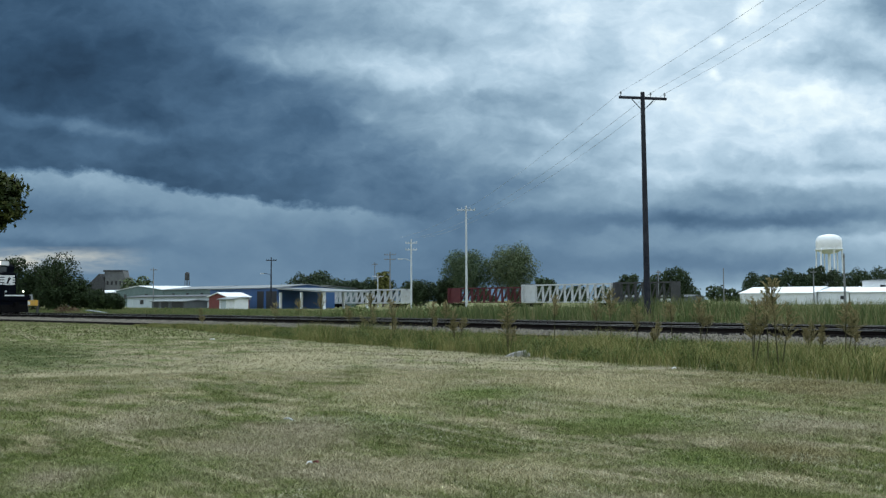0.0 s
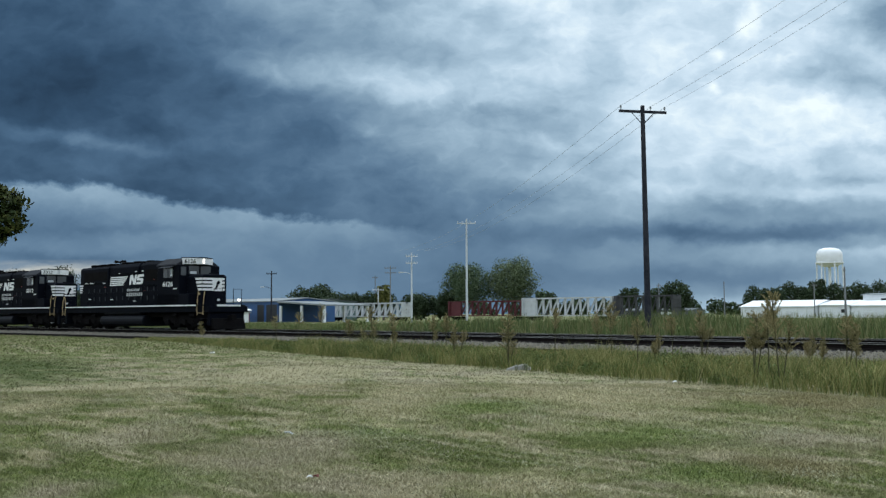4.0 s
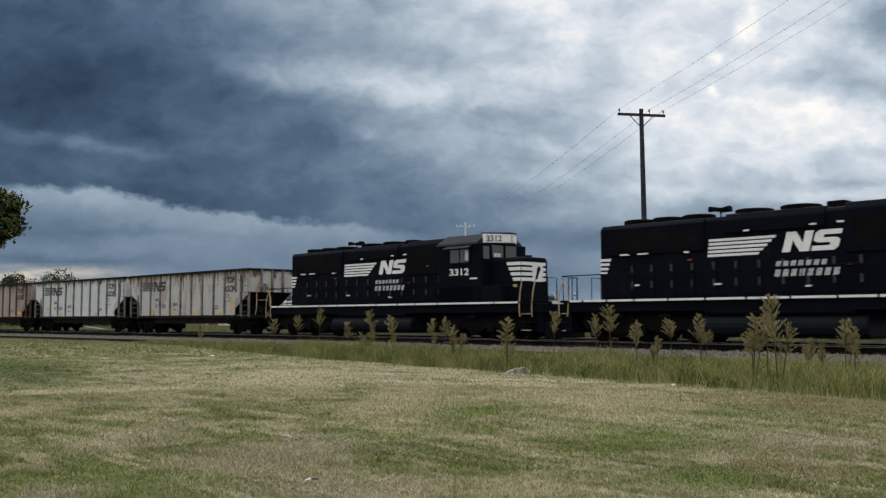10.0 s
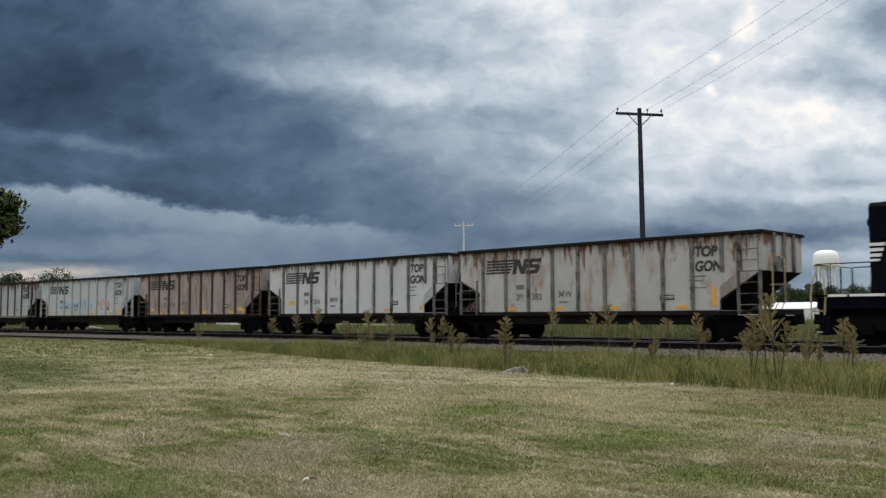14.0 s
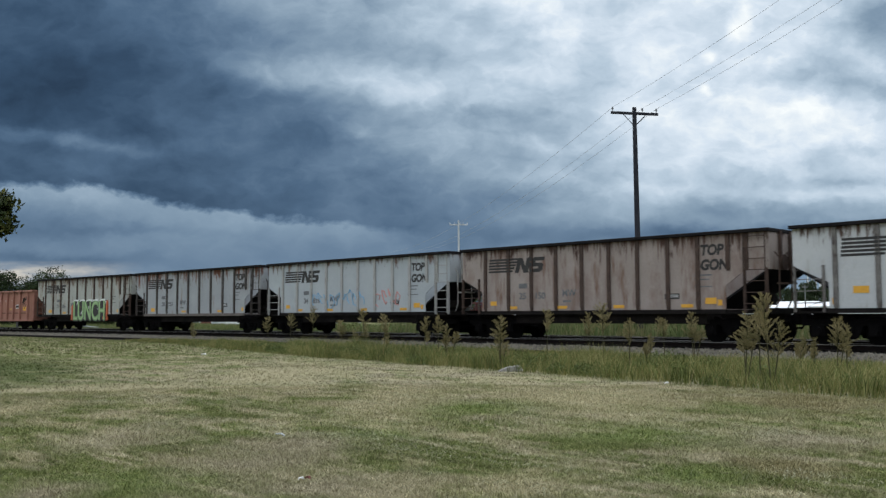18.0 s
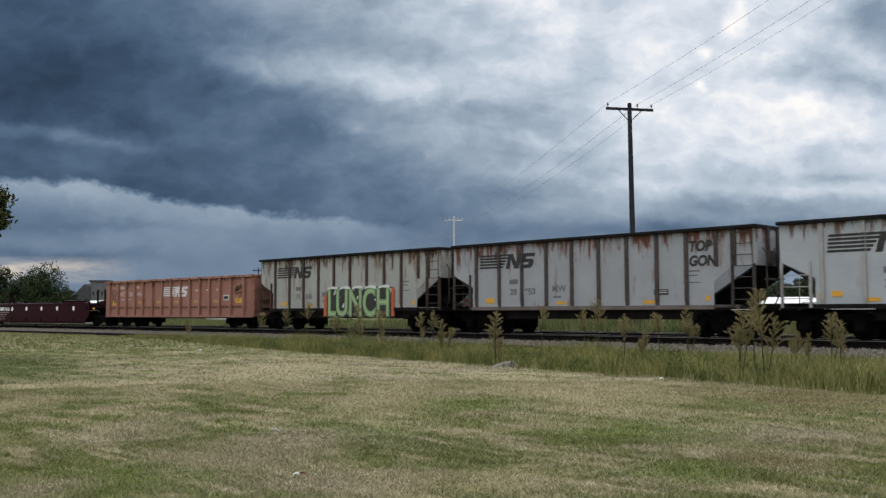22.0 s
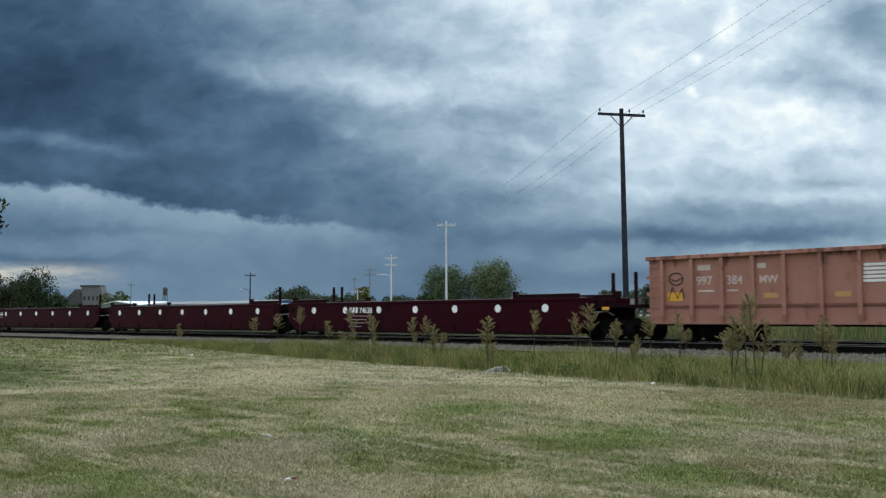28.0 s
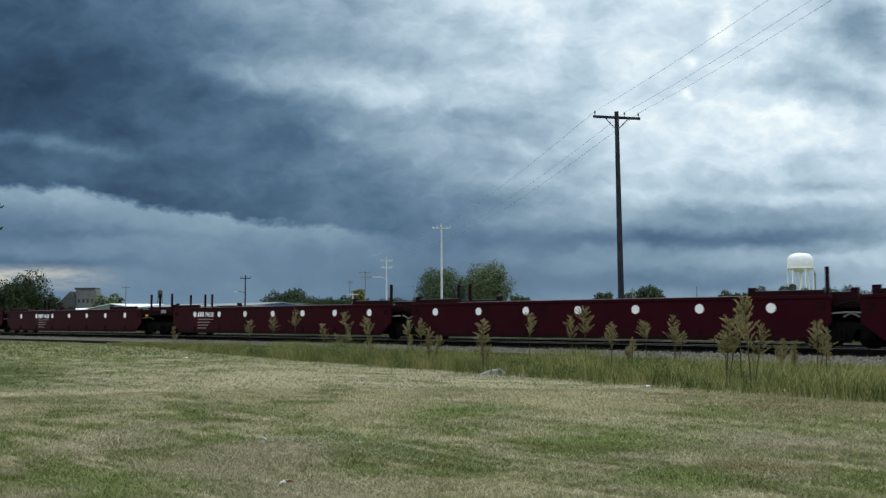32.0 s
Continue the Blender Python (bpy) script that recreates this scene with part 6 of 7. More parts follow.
def shed(x0, x1, y0, y1, eave, ridge, wall, roof, label, along="x", openings=(), name="warehouse"):
    """A gabled building: walls of some thickness, roof slabs with eaves, openings sunk into the front."""
    t = thing(name, pose((x0 + x1) / 2, (y0 + y1) / 2, 0), label, "building")
    hx, hy = (x1 - x0) / 2, (y1 - y0) / 2
    if along == "x":
        gable = [(-hy, -0.2), (hy, -0.2), (hy, eave), (0, ridge), (-hy, eave)]
        part("wall", Shape().prism(gable, "x", -hx, hx), wall, t)
        for s in (-1, 1):
            part("roof", Shape().prism([(0, ridge + 0.05), (0, ridge + 0.22), (s * (hy + 0.4), eave + 0.05), (s * (hy + 0.4), eave - 0.12)], "x", -hx - 0.3, hx + 0.3), roof, t)
    else:
        gable = [(-hx, -0.2), (hx, -0.2), (hx, eave), (0, ridge), (-hx, eave)]
        part("wall", Shape().prism(gable, "y", -hy, hy), wall, t)
        for s in (-1, 1):
            part("roof", Shape().prism([(0, ridge + 0.05), (0, ridge + 0.22), (s * (hx + 0.4), eave + 0.05), (s * (hx + 0.4), eave - 0.12)], "y", -hy - 0.3, hy + 0.3), roof, t)
    for nm, a, b, z0, z1, m in openings:
        o = part(nm, Shape().box(a, b, -hy - 0.05, -hy + 0.1, z0, z1), m, t)
        part("surround", Shape().box(a - 0.1, b + 0.1, -hy - 0.08, -hy - 0.02, z1, z1 + 0.12).box(a - 0.1, a, -hy - 0.08, -hy - 0.02, z0, z1).box(b, b + 0.1, -hy - 0.08, -hy - 0.02, z0, z1), wall, o)
    n = int(hx * 2 / 3)
    for i in range(1, n):
        x = -hx + i * 2 * hx / n
        part("siding_seam", Shape().box(x - 0.04, x + 0.04, -hy - 0.04, -hy, 0, eave - 0.15), wall, t)
    return t


W = "window"
shed(-179.3, -153.4, 104, 118, 4.2, 4.75, BLUE, PALEROOF, "long blue metal warehouse with a pale roof", openings=(("door", -9.5, -6.0, 0, 2.6, PALESIDE), ("dock_opening", 5.5, 8.0, 0, 3.5, OPENING), ("dock_opening", 8.8, 12.6, 0, 3.5, OPENING)))
t = thing("loading_canopy", pose(-145.4, 109, 0), "open loading canopy with white posts beside the warehouse", "canopy")
part("roof", Shape().prism([(-7.8, 3.85), (7.8, 3.1), (7.8, 3.35), (-7.8, 4.2)], "y", -5.5, 5.5), PALEROOF, t)
for x in (-7.0, 0.0, 7.2):
    part("post", Shape().box(x - 0.2, x + 0.2, -5.3, -4.9, 0, 3.2), WHITESIDE, t, "white post")
    part("post", Shape().box(x - 0.2, x + 0.2, 4.9, 5.3, 0, 3.2), WHITESIDE, t, "white post")
shed(-250.3, -224.1, 130, 146, 5.0, 5.7, GREENSIDE, PALEROOF, "grey-green metal shed with a pale roof", openings=((W, -8, -6.6, 2.6, 3.9, OPENING), (W, 0, 1.4, 2.6, 3.9, OPENING), (W, 8, 9.4, 2.6, 3.9, OPENING)))
shed(-281.8, -250.6, 130, 146, 5.0, 6.2, GREENSIDE, WHITESIDE, "low green metal shed with a white gabled roof", along="y", openings=((W, -10, -8, 2.4, 3.8, OPENING), (W, 4, 6, 2.4, 3.8, OPENING)))
shed(-330, -288, 134, 150, 4.6, 5.4, GREENSIDE, WHITESIDE, "far grey-green shed with a white roof")
shed(-223.9, -181, 130, 146, 4.6, 5.1, GREENSIDE, GREYROOF, "long grey-green shed with a dull roof", openings=((W, 3, 4.4, 2.6, 3.9, OPENING),))
shed(-235.9, -193, 112, 120, 2.75, 3.0, PALESIDE, GREYROOF, "low pale grey outbuilding", openings=((W, -14, -12, 0.8, 2, OPENING), (W, -3, -1, 0.8, 2, OPENING)))
shed(-166, -159, 96, 101, 2.4, 3.1, REDSIDE, WHITESIDE, "small barn-red shed with a white roof", along="y", name="garden_shed")
shed(-155.2, -149.9, 92, 95, 1.95, 2.1, WHITESIDE, PALEROOF, "small white garage with a pale door", openings=(("door", -2.2, -0.2, 0, 1.8, PALESIDE),), name="garage")
shed(-198.3, -182.2, 100, 105, 1.6, 1.75, GREYROOF, PALEROOF, "low open lean-to with a pale roof", openings=(("opening", -7.0, -4.6, 0, 1.4, OPENING), ("opening", -3.4, 0.0, 0, 1.4, OPENING), ("opening", 1.4, 6.6, 0, 1.4, OPENING)), name="lean_to")
shed(-137.8, -115, 260, 277, 3.3, 5.0, WHITESIDE, WHITESIDE, "long low white metal building", openings=(("door", -3, 0, 0, 2.2, OPENING),))
shed(-114.7, -106, 262, 280, 3.6, 4.8, WHITESIDE, WHITESIDE, "white metal building with a shallow roof", openings=((W, 2, 3.5, 1.4, 2.4, OPENING),))
shed(-110.4, -56, 283, 300, 6.9, 7.1, WHITESIDE, PALEROOF, "tall white flat-roofed building", openings=((W, -22, -20.4, 4.4, 5.6, OPENING), (W, -17, -15.4, 4.4, 5.6, OPENING)))
shed(-105.6, -50, 262, 278, 3.4, 4.6, WHITESIDE, WHITESIDE, "long white metal building with a low roof", openings=((W, 2, 3.5, 1.4, 2.4, OPENING),))
shed(-150, -128, 215, 222, 2.2, 2.6, GREYROOF, GREYROOF, "low grey shed with open bays", openings=(("opening", -9, -4, 0, 1.8, OPENING), ("opening", 2, 6, 0, 1.8, WHITESIDE)), name="lean_to")

t = thing("grain_elevator", pose(-463.8, 212, 0, 0, 0, 45.7), "old grey concrete grain elevator with a dark top house", "grain elevator")
part("block", Shape().box(-1.8, 8.4, -6, 6, 0, 14.2), CONCRETE, t)
part("top_house", Shape().prism([(-3.6, 14.2), (7.6, 14.2), (6.8, 17.3), (-2.4, 17.3)], "y", -4, 4), CONCRETE, t, "dark roof house")
part("roof", Shape().box(-3.4, 6.6, -4.3, 4.3, 17.0, 17.95), DARKSTEEL, t, "flat dark roof")
part("annex", Shape().prism([(-9.5, 0), (-1.85, 0), (-1.85, 11.5), (-4.5, 16.0), (-6.0, 14.5), (-9.5, 11.0)], "y", -7, 5), DARKSTEEL, t, "dark gabled annex")
for x in (-0.4, 1.8, 4.0, 6.2):
    for z in (6.0, 10.2):
        part("window", Shape().box(x - 0.5, x + 0.5, -6.1, -5.9, z, z + 2.0), OPENING, t)

t = thing("water_tower", pose(*spot(-180.6, 416.4), 0), "white water tower with a domed tank on straight legs", "water tower")
part("tank", Shape().lathe([(0.6, 21.6), (3.2, 21.9), (4.8, 22.9), (5.5, 24.2), (5.5, 27.4), (5.1, 28.6), (4.1, 29.6), (2.4, 30.15), (0.5, 30.3)], n=36), TANKWHITE, t, smooth=True)
part("balcony", Shape().lathe([(5.45, 23.3), (5.95, 23.3), (5.95, 23.7), (5.45, 23.7)], n=36), TANKWHITE, t)
part("riser", Shape().rod((0, 0, -0.2), (0, 0, 22.0), 0.6, 14), TANKWHITE, t, "central riser pipe")
for i in range(6):
    a = radians(15 + 60 * i)
    part("leg", Shape().rod((5.9 * math.cos(a), 5.9 * math.sin(a), -0.2), (5.3 * math.cos(a), 5.3 * math.sin(a), 24.0), 0.3, 10), TANKWHITE, t)
    b = radians(75 + 60 * i)
    part("tie_rod", Shape().rod((5.65 * math.cos(a), 5.65 * math.sin(a), 9), (5.65 * math.cos(b), 5.65 * math.sin(b), 9), 0.12, 6), TANKWHITE, t)

t = thing("small_water_tank", pose(-382, 209.7, 0), "small dark tank on a lattice stand", "water tower")
part("tank", Shape().lathe([(0.95, 11.3), (1.05, 11.5), (1.05, 14.3), (0.6, 14.9)], n=18), DARKSTEEL, t)
for i in range(4):
    a = radians(45 + 90 * i)
    part("leg", Shape().rod((1.6 * math.cos(a), 1.6 * math.sin(a), 0), (0.9 * math.cos(a), 0.9 * math.sin(a), 11.4), 0.14, 6), DARKSTEEL, t)


# ---- trees and weeds ----
LEAF_DARK = leafy("dark_green_leaves", (0.011, 0.020, 0.0065), (0.021, 0.037, 0.012), (0.044, 0.066, 0.021), 1.5)
# LEAF_FAR and LEAF_MID are paled: distance haze is put into the leaf colours
LEAF_FAR = leafy("hazed_far_leaves", (0.018, 0.03, 0.013), (0.033, 0.052, 0.024), (0.06, 0.085, 0.038), 3.0)
LEAF_MID = leafy("green_leaves", (0.037, 0.06, 0.03), (0.07, 0.102, 0.052), (0.12, 0.155, 0.08), 1.5)
LEAF_NEAR = leafy("dark_leaves_with_yellow", (0.009, 0.017, 0.004), (0.026, 0.04, 0.008), (0.085, 0.085, 0.018), 0.4)


def leaf_cloud(name, blobs, count, size, material, seed, flat=0.7):
    """Leaf clumps: small bent quads spread through and over a set of lobes (x, y, z, rx, ry, rz)."""
    rng = np.random.default_rng(seed)
    b = np.array(blobs, dtype=float)
    wgt = (b[:, 3] * b[:, 5])
    pick = rng.choice(len(b), count, p=wgt / wgt.sum())
    d = rng.normal(size=(count, 3))
    d /= np.linalg.norm(d, axis=1)[:, None]
    r = rng.uniform(0.45, 1.0, count) ** 0.5 * (1 + 0.16 * rng.normal(size=count))
    c = b[pick, :3] + d * b[pick, 3:6] * r[:, None]
    nrm = d + 0.8 * rng.normal(size=(count, 3))
    nrm /= np.linalg.norm(nrm, axis=1)[:, None]
    ref = rng.normal(size=(count, 3))
    u = np.cross(nrm, ref)
    u /= np.linalg.norm(u, axis=1)[:, None]
    w = np.cross(nrm, u)
    s = size * rng.uniform(0.5, 1.3, count)[:, None]
    v = np.stack([c - u * s, c + w * s * flat + nrm * s * 0.25, c + u * s, c - w * s * flat + nrm * s * 0.25], 1).reshape(-1, 3)
    f = np.arange(count * 4).reshape(-1, 4)
    return soup(name, v, f, material)


def tree(x, y, height, width, seed, material, label, count=1600, size=0.45, trunk=0.25, low=0.22, category="tree", lobes=9):
    rng = random.Random(seed)
    t = thing("tree", pose(x, y, 0), label, category)
    s = Shape().rod((0, 0, -0.2), (0.1, 0, height * 0.45), trunk, 10, trunk * 0.65)
    blobs = []
    mid, up = height * (1 + low) / 2, height * (1 - low) / 2
    for i in range(lobes):
        a, k = 2.4 * i + rng.uniform(-0.4, 0.4), -0.85 + 1.7 * (i + rng.uniform(0.1, 0.9)) / lobes
        out = 0.66 * math.sqrt(max(0.0, 1 - k * k)) * rng.uniform(0.7, 1.15)
        p = (math.cos(a) * out * width / 2, math.sin(a) * out * width / 2, mid + 0.74 * k * up)
        rr = width * rng.uniform(0.15, 0.21)
        blobs.append((*p, rr, rr, min(rr, up * 0.5) * rng.uniform(0.8, 1.05)))
        s.rod((0.05, 0, min(height * 0.42, p[2] * 0.7)), p, trunk * 0.4, 6, trunk * 0.12)
    blobs.append((0, 0, mid, width * 0.26, width * 0.26, up * 0.7))
    part("trunk", s, BARK, t, "dark trunk with limbs")
    tagged(part("crown", leaf_cloud("crown", blobs, count, size, material, seed), material, t), kind="stuff")
    return t


# paler still, again with the haze painted into the leaves
LEAF_LIGHT = leafy("haze_paled_leaves", (0.05, 0.073, 0.034), (0.092, 0.122, 0.06), (0.155, 0.18, 0.095), 2.0)
tree(-160.7, 164.7, 14.7, 13.0, 3, LEAF_MID, "broad green tree with an open crown", 15000, 0.2, low=0.16, lobes=30)
tree(-152.8, 172.8, 15.7, 13.5, 4, LEAF_LIGHT, "tall green tree with a rounded crown", 16000, 0.2, low=0.16, lobes=30)
tree(*spot(-148.5, 178.5), 8.0, 4.0, 5, LEAF_MID, "slender young tree beside the broad one", 700, 0.35)
tree(-211.6, 155.4, 9.8, 14.5, 6, LEAF_FAR, "dark rounded tree behind the yard", 6500, 0.3, low=0.15, lobes=14)
tree(*spot(-119.8, 192.3), 9.5, 8.0, 7, LEAF_FAR, "dark green tree behind the stored cars", 3800, 0.26, low=0.1, lobes=16)
tree(*spot(-124.5, 190.0), 8.0, 6.0, 8, LEAF_FAR, "dark green tree behind the stored cars", 2600, 0.26, low=0.1, lobes=14)
tree(*spot(-191.0, 276.7), 11.0, 10.0, 9, LEAF_FAR, "dark rounded tree in the distance", 2600, 0.36)
tree(*spot(-191.8, 233.0), 8.5, 9.0, 10, LEAF_FAR, "dark rounded tree in the distance", 2600, 0.34)
tree(*spot(-172.5, 148.0), 9.5, 4.5, 12, leafy("yellow_green_leaves", (0.06, 0.07, 0.015), (0.1, 0.105, 0.03), (0.15, 0.14, 0.04), 1.5), "yellow-green tree in the yard", 900, 0.4)
tree(-378.6, 184.7, 12.2, 15.0, 13, LEAF_LIGHT, "green tree beside the grain elevator, paled for haze", 1200, 0.7, low=0.15)
for i, (x, y, h, w) in enumerate(((-163, 46, 8.6, 8), (-160, 50, 8.3, 7), (-156.5, 54.4, 9.7, 6), (-154, 57, 6.6, 6), (-151.7, 59.3, 9.8, 9.5), (-155, 60, 8.6, 7), (-149.5, 62, 5.6, 6), (-147.2, 64.3, 3.6, 5), (-145.2, 66.2, 2.9, 4.5), (-150, 58, 4.5, 6), (-153, 53.5, 4.5, 6))):
    tree(x, y, h, w, 20 + i, LEAF_DARK, "dark overgrown tree beside the line" if h > 5 else "low dark bush beside the line", 8000, 0.15, low=0.04, lobes=20, category="tree" if h > 5 else "bush")
rng = random.Random(5)
for i in range(15):
    k = i / 14
    tree(-190 + 24 * k + rng.uniform(-1, 1), 143 + 22 * k + rng.uniform(-3, 6), rng.uniform(6.2, 7.8), rng.uniform(6, 8), 60 + i, LEAF_FAR, "dark tree in the belt behind the yard", 2400, 0.26, low=0.03, lobes=14)
for i, (x, y, h, w) in enumerate(((-170, 334, 11.3, 12), (-165, 339, 10.5, 11), (-161, 344, 12.6, 12), (-157, 348, 11, 11), (-149, 356, 12, 12), (-142.6, 362, 12.6, 13), (-136.5, 368.6, 13.2, 13), (-129, 374, 12.2, 13), (-121, 380, 13, 13), (-112, 386, 12, 13), (-103, 392, 13.4, 13))):
    tree(x, y, h * 1.12, w, 90 + i, LEAF_FAR, "dark tree below the water tower", 3600, 0.36, low=0.03, lobes=16)
tree(-153.9, 350.7, 15.6, 8, 120, LEAF_FAR, "taller dark tree below the water tower", 2400, 0.36, low=0.3)


def far_wood(name, rows, seed, label, size, height, count):
    """A belt of distant trees, joined."""
    rng = np.random.default_rng(seed)
    blobs = []
    for x0, y0, x1, y1, n in rows:
        for i in range(n):
            k = (i + rng.uniform(0, 1)) / n
            h = height * rng.uniform(0.55, 1.1)
            blobs.append((x0 + (x1 - x0) * k, y0 + (y1 - y0) * k + rng.uniform(-8, 8), h * 0.5, h * rng.uniform(0.5, 0.9), h * 0.6, h * 0.52))
    tagged(new(name, leaf_cloud(name, blobs, count, size, LEAF_FAR, seed)), label, "woods", kind="stuff")


far_wood("distant_woods", [(-900, 280, -420, 520, 40), (-420, 520, 60, 640, 46)], 31, "dark distant belt of trees on the horizon", 1.3, 10.0, 16000)

# the near tree, of which one bough hangs into view
t = thing("tree", pose(*spot(-17.6, 2.6), 0), "near tree with a dark leafy bough hanging low", "tree")
part("trunk", Shape().rod((0, 0, -0.2), (0.1, 0.1, 2.4), 0.2, 12, 0.16).rod((0.1, 0.1, 2.4), (1.3, 1.2, 3.2), 0.1, 8, 0.05).rod((1.3, 1.2, 3.2), (2.7, 2.3, 3.15), 0.05, 8, 0.02)
     .rod((0.1, 0.1, 2.4), (0.2, -0.3, 5.5), 0.15, 10, 0.06).rod((0.15, 0, 3.4), (-1.5, 0.6, 5.0), 0.08, 8, 0.03), BARK, t, "dark trunk and limbs")
crown = part("crown", leaf_cloud("crown", [(1.0, 0.9, 4.0, 1.2, 1.1, 0.9), (0, 0, 5.2, 1.6, 1.6, 1.2), (-1.2, 0.4, 4.6, 1.3, 1.3, 1.0), (2.35, 1.9, 4.78, 0.35, 0.3, 0.25)], 12000, 0.055, LEAF_NEAR, 41), LEAF_NEAR, t)
part("bough_leaves", leaf_cloud("bough_leaves", [(2.74, 2.42, 3.2, 0.44, 0.42, 0.26), (2.84, 2.5, 2.92, 0.36, 0.34, 0.22), (2.58, 2.28, 3.45, 0.3, 0.3, 0.18), (2.7, 2.36, 2.66, 0.24, 0.24, 0.17), (2.1, 1.8, 3.3, 0.6, 0.55, 0.45)], 7000, 0.048, LEAF_NEAR, 42, 0.5), LEAF_NEAR, t, "hanging leafy bough")

WEED_STEM = leafy("weed_stems", (0.035, 0.036, 0.015), (0.055, 0.052, 0.022), (0.075, 0.066, 0.032), 0.5)
WEED_LEAF = leafy("seeding_weed_heads", (0.115, 0.108, 0.045), (0.25, 0.212, 0.1), (0.4, 0.33, 0.185), 0.6)


def weed_stem(s, v, f, rng, foot, h):
    """A stem with its head: the stalks go into s, the seeds into v and f."""
    lean = foot * 0.9 + rng.uniform(-0.07, 0.07, 2) * h
    s.rod((foot[0] * 0.3, foot[1] * 0.3, -0.05), (foot[0] + lean[0], foot[1] + lean[1], h * 0.92), 0.017, 6, 0.007)
    start = rng.uniform(0.42, 0.6)
    spread = rng.uniform(0.5, 1.0)
    n = int(16 + h * 11)
    for i in range(n):
        k = start + (0.95 - start) * min(1.0, max(0.0, i / n + rng.normal() * 0.05))
        a = rng.uniform(0, 6.283)
        ln = h * (0.25 - 0.14 * (k - start) / (0.95 - start)) * rng.uniform(0.45, 1.35)
        b = np.array((foot[0] * 0.3 + (foot[0] * 0.7 + lean[0]) * k, foot[1] * 0.3 + (foot[1] * 0.7 + lean[1]) * k, h * k))
        d0 = np.array((math.cos(a) * spread, math.sin(a) * spread, rng.uniform(0.4, 1.1)))
        d0 /= np.linalg.norm(d0)
        bow = np.array((math.cos(a), math.sin(a), 0)) * ln * rng.uniform(-0.15, 0.45)
        s.rod(b, b + d0 * ln * 0.5 - bow * 0.25, 0.004, 4, 0.003)
        s.rod(b + d0 * ln * 0.5 - bow * 0.25, b + d0 * ln, 0.003, 3, 0.0015)
        m = int(12 + 66 * ln)
        # short twigs with seeds along each branch, longest in its middle
        for q in range(m):
            u = 0.22 + 0.8 * q / m
            c = b + d0 * ln * u - bow * (u - u * u)
            side = rng.normal(size=3)
            side[2] = abs(side[2]) + 0.5
            side /= np.linalg.norm(side)
            reach = 0.05 * math.sin(math.pi * min(1.0, u * 0.85 + 0.15)) * rng.uniform(0.3, 1.2) + 0.006
            for w in (0.3, 1.0):
                e = c + (side + d0 * 0.8) * reach * w
                e1, e2 = rng.normal(size=3) * 0.005, (side + d0) * 0.012 * rng.uniform(0.6, 1.4) + rng.normal(size=3) * 0.004
                j = len(v)
                v += [e - e1, e + e2, e + e1, e - e2 * 0.6]
                f.append((j, j + 1, j + 2, j + 3))


def weed(x, y, h, seed):
    """A tall weed: a bare stem, and a feathery head of up-slanting seed branches."""
    rng = np.random.default_rng(seed)
    x, y = spot(x, y)
    t = thing("weed", pose(x, y, lawn_height(x, y)), "tall brown-green seeding weed", "weed", "tall weeds along the line")
    s, v, f = Shape(), [], []
    # one main stem, and now and then one or two lower ones from the same root
    stems = [(0.0, 0.0, h)] + [(*rng.uniform(-0.17, 0.17, 2), h * rng.uniform(0.5, 0.82)) for _ in range(rng.integers(0, 3))]
    for x0, y0, tall in stems:
        weed_stem(s, v, f, rng, np.array((x0, y0)), tall)
    tagged(part("stalk", s, WEED_STEM, t, "dark branching stalk"), kind="stuff")
    tagged(part("seed_head", soup("seed_head", v, f, WEED_LEAF), WEED_LEAF, t), kind="stuff")


WEEDS = [(-38.0, 25.9, 1.48), (-38.6, 27.6, 1.6), (-36.3, 27.2, 1.9), (-29.0, 23.2, 1.32), (-28.4, 23.7, 1.75), (-24.8, 21.75, 1.53), (-25.4, 24.2, 1.42),
         (-23.4, 22.9, 1.46), (-21.75, 21.7, 1.19), (-17.3, 19.35, 1.46), (-19.3, 23.8, 1.63), (-17.2, 23.3, 1.53), (-16.0, 22.3, 1.77), (-14.4, 21.2, 1.34),
         (-15.5, 24.7, 1.38), (-15.0, 23.1, 0.88), (-14.9, 25.3, 1.55), (-9.9, 18.9, 1.5), (-8.8, 17.85, 1.9), (-9.3, 18.4, 1.68), (-10.7, 23.4, 0.92),
         (-10.5, 23.7, 0.85), (-9.6, 22.9, 1.36), (-9.9, 24.2, 1.21), (-47.5, 27.3, 1.1)]
for i, (x, y, h) in enumerate(WEEDS):
    weed(x, y, h, 200 + i)

# beyond the second track: a yellow barrier, a heap of brush, an old board
AMBER = mat("yellow_barrier_paint", (0.5, 0.27, 0.03), (0.6, 0.35, 0.05), 0.5, 0.6, dirt=(0.25, 0.15, 0.05), dirt_size=0.3)
t = thing("barrier", pose(-111.6, 41.0, 0), "yellow barrier beam on posts with a white plate", "barrier")
part("beam", Shape().box(-2.1, 2.1, -0.15, 0.15, 1.1, 1.75), AMBER, t, bevel=0.03)
for x in (-1.6, 1.6):
    part("post", Shape().box(x - 0.12, x + 0.12, 0.15, 0.4, -0.2, 1.7), DARKSTEEL, t)
part("plate", Shape().box(-0.5, 0.5, -0.19, -0.15, 1.2, 1.62), WHITESIDE, t, "small white plate")
part("marker", Shape().rod((0.2, 0.0, 1.75), (0.2, 0.0, 2.45), 0.28, 10, 0.2), PALEROOF, t, "pale round marker")
BRUSH = leafy("dead_brush", (0.06, 0.035, 0.02), (0.11, 0.07, 0.04), (0.17, 0.12, 0.08), 0.5)
t = thing("brush_heap", pose(-110.5, 45, 0), "heap of dead brown brush beside the line", "brush heap")
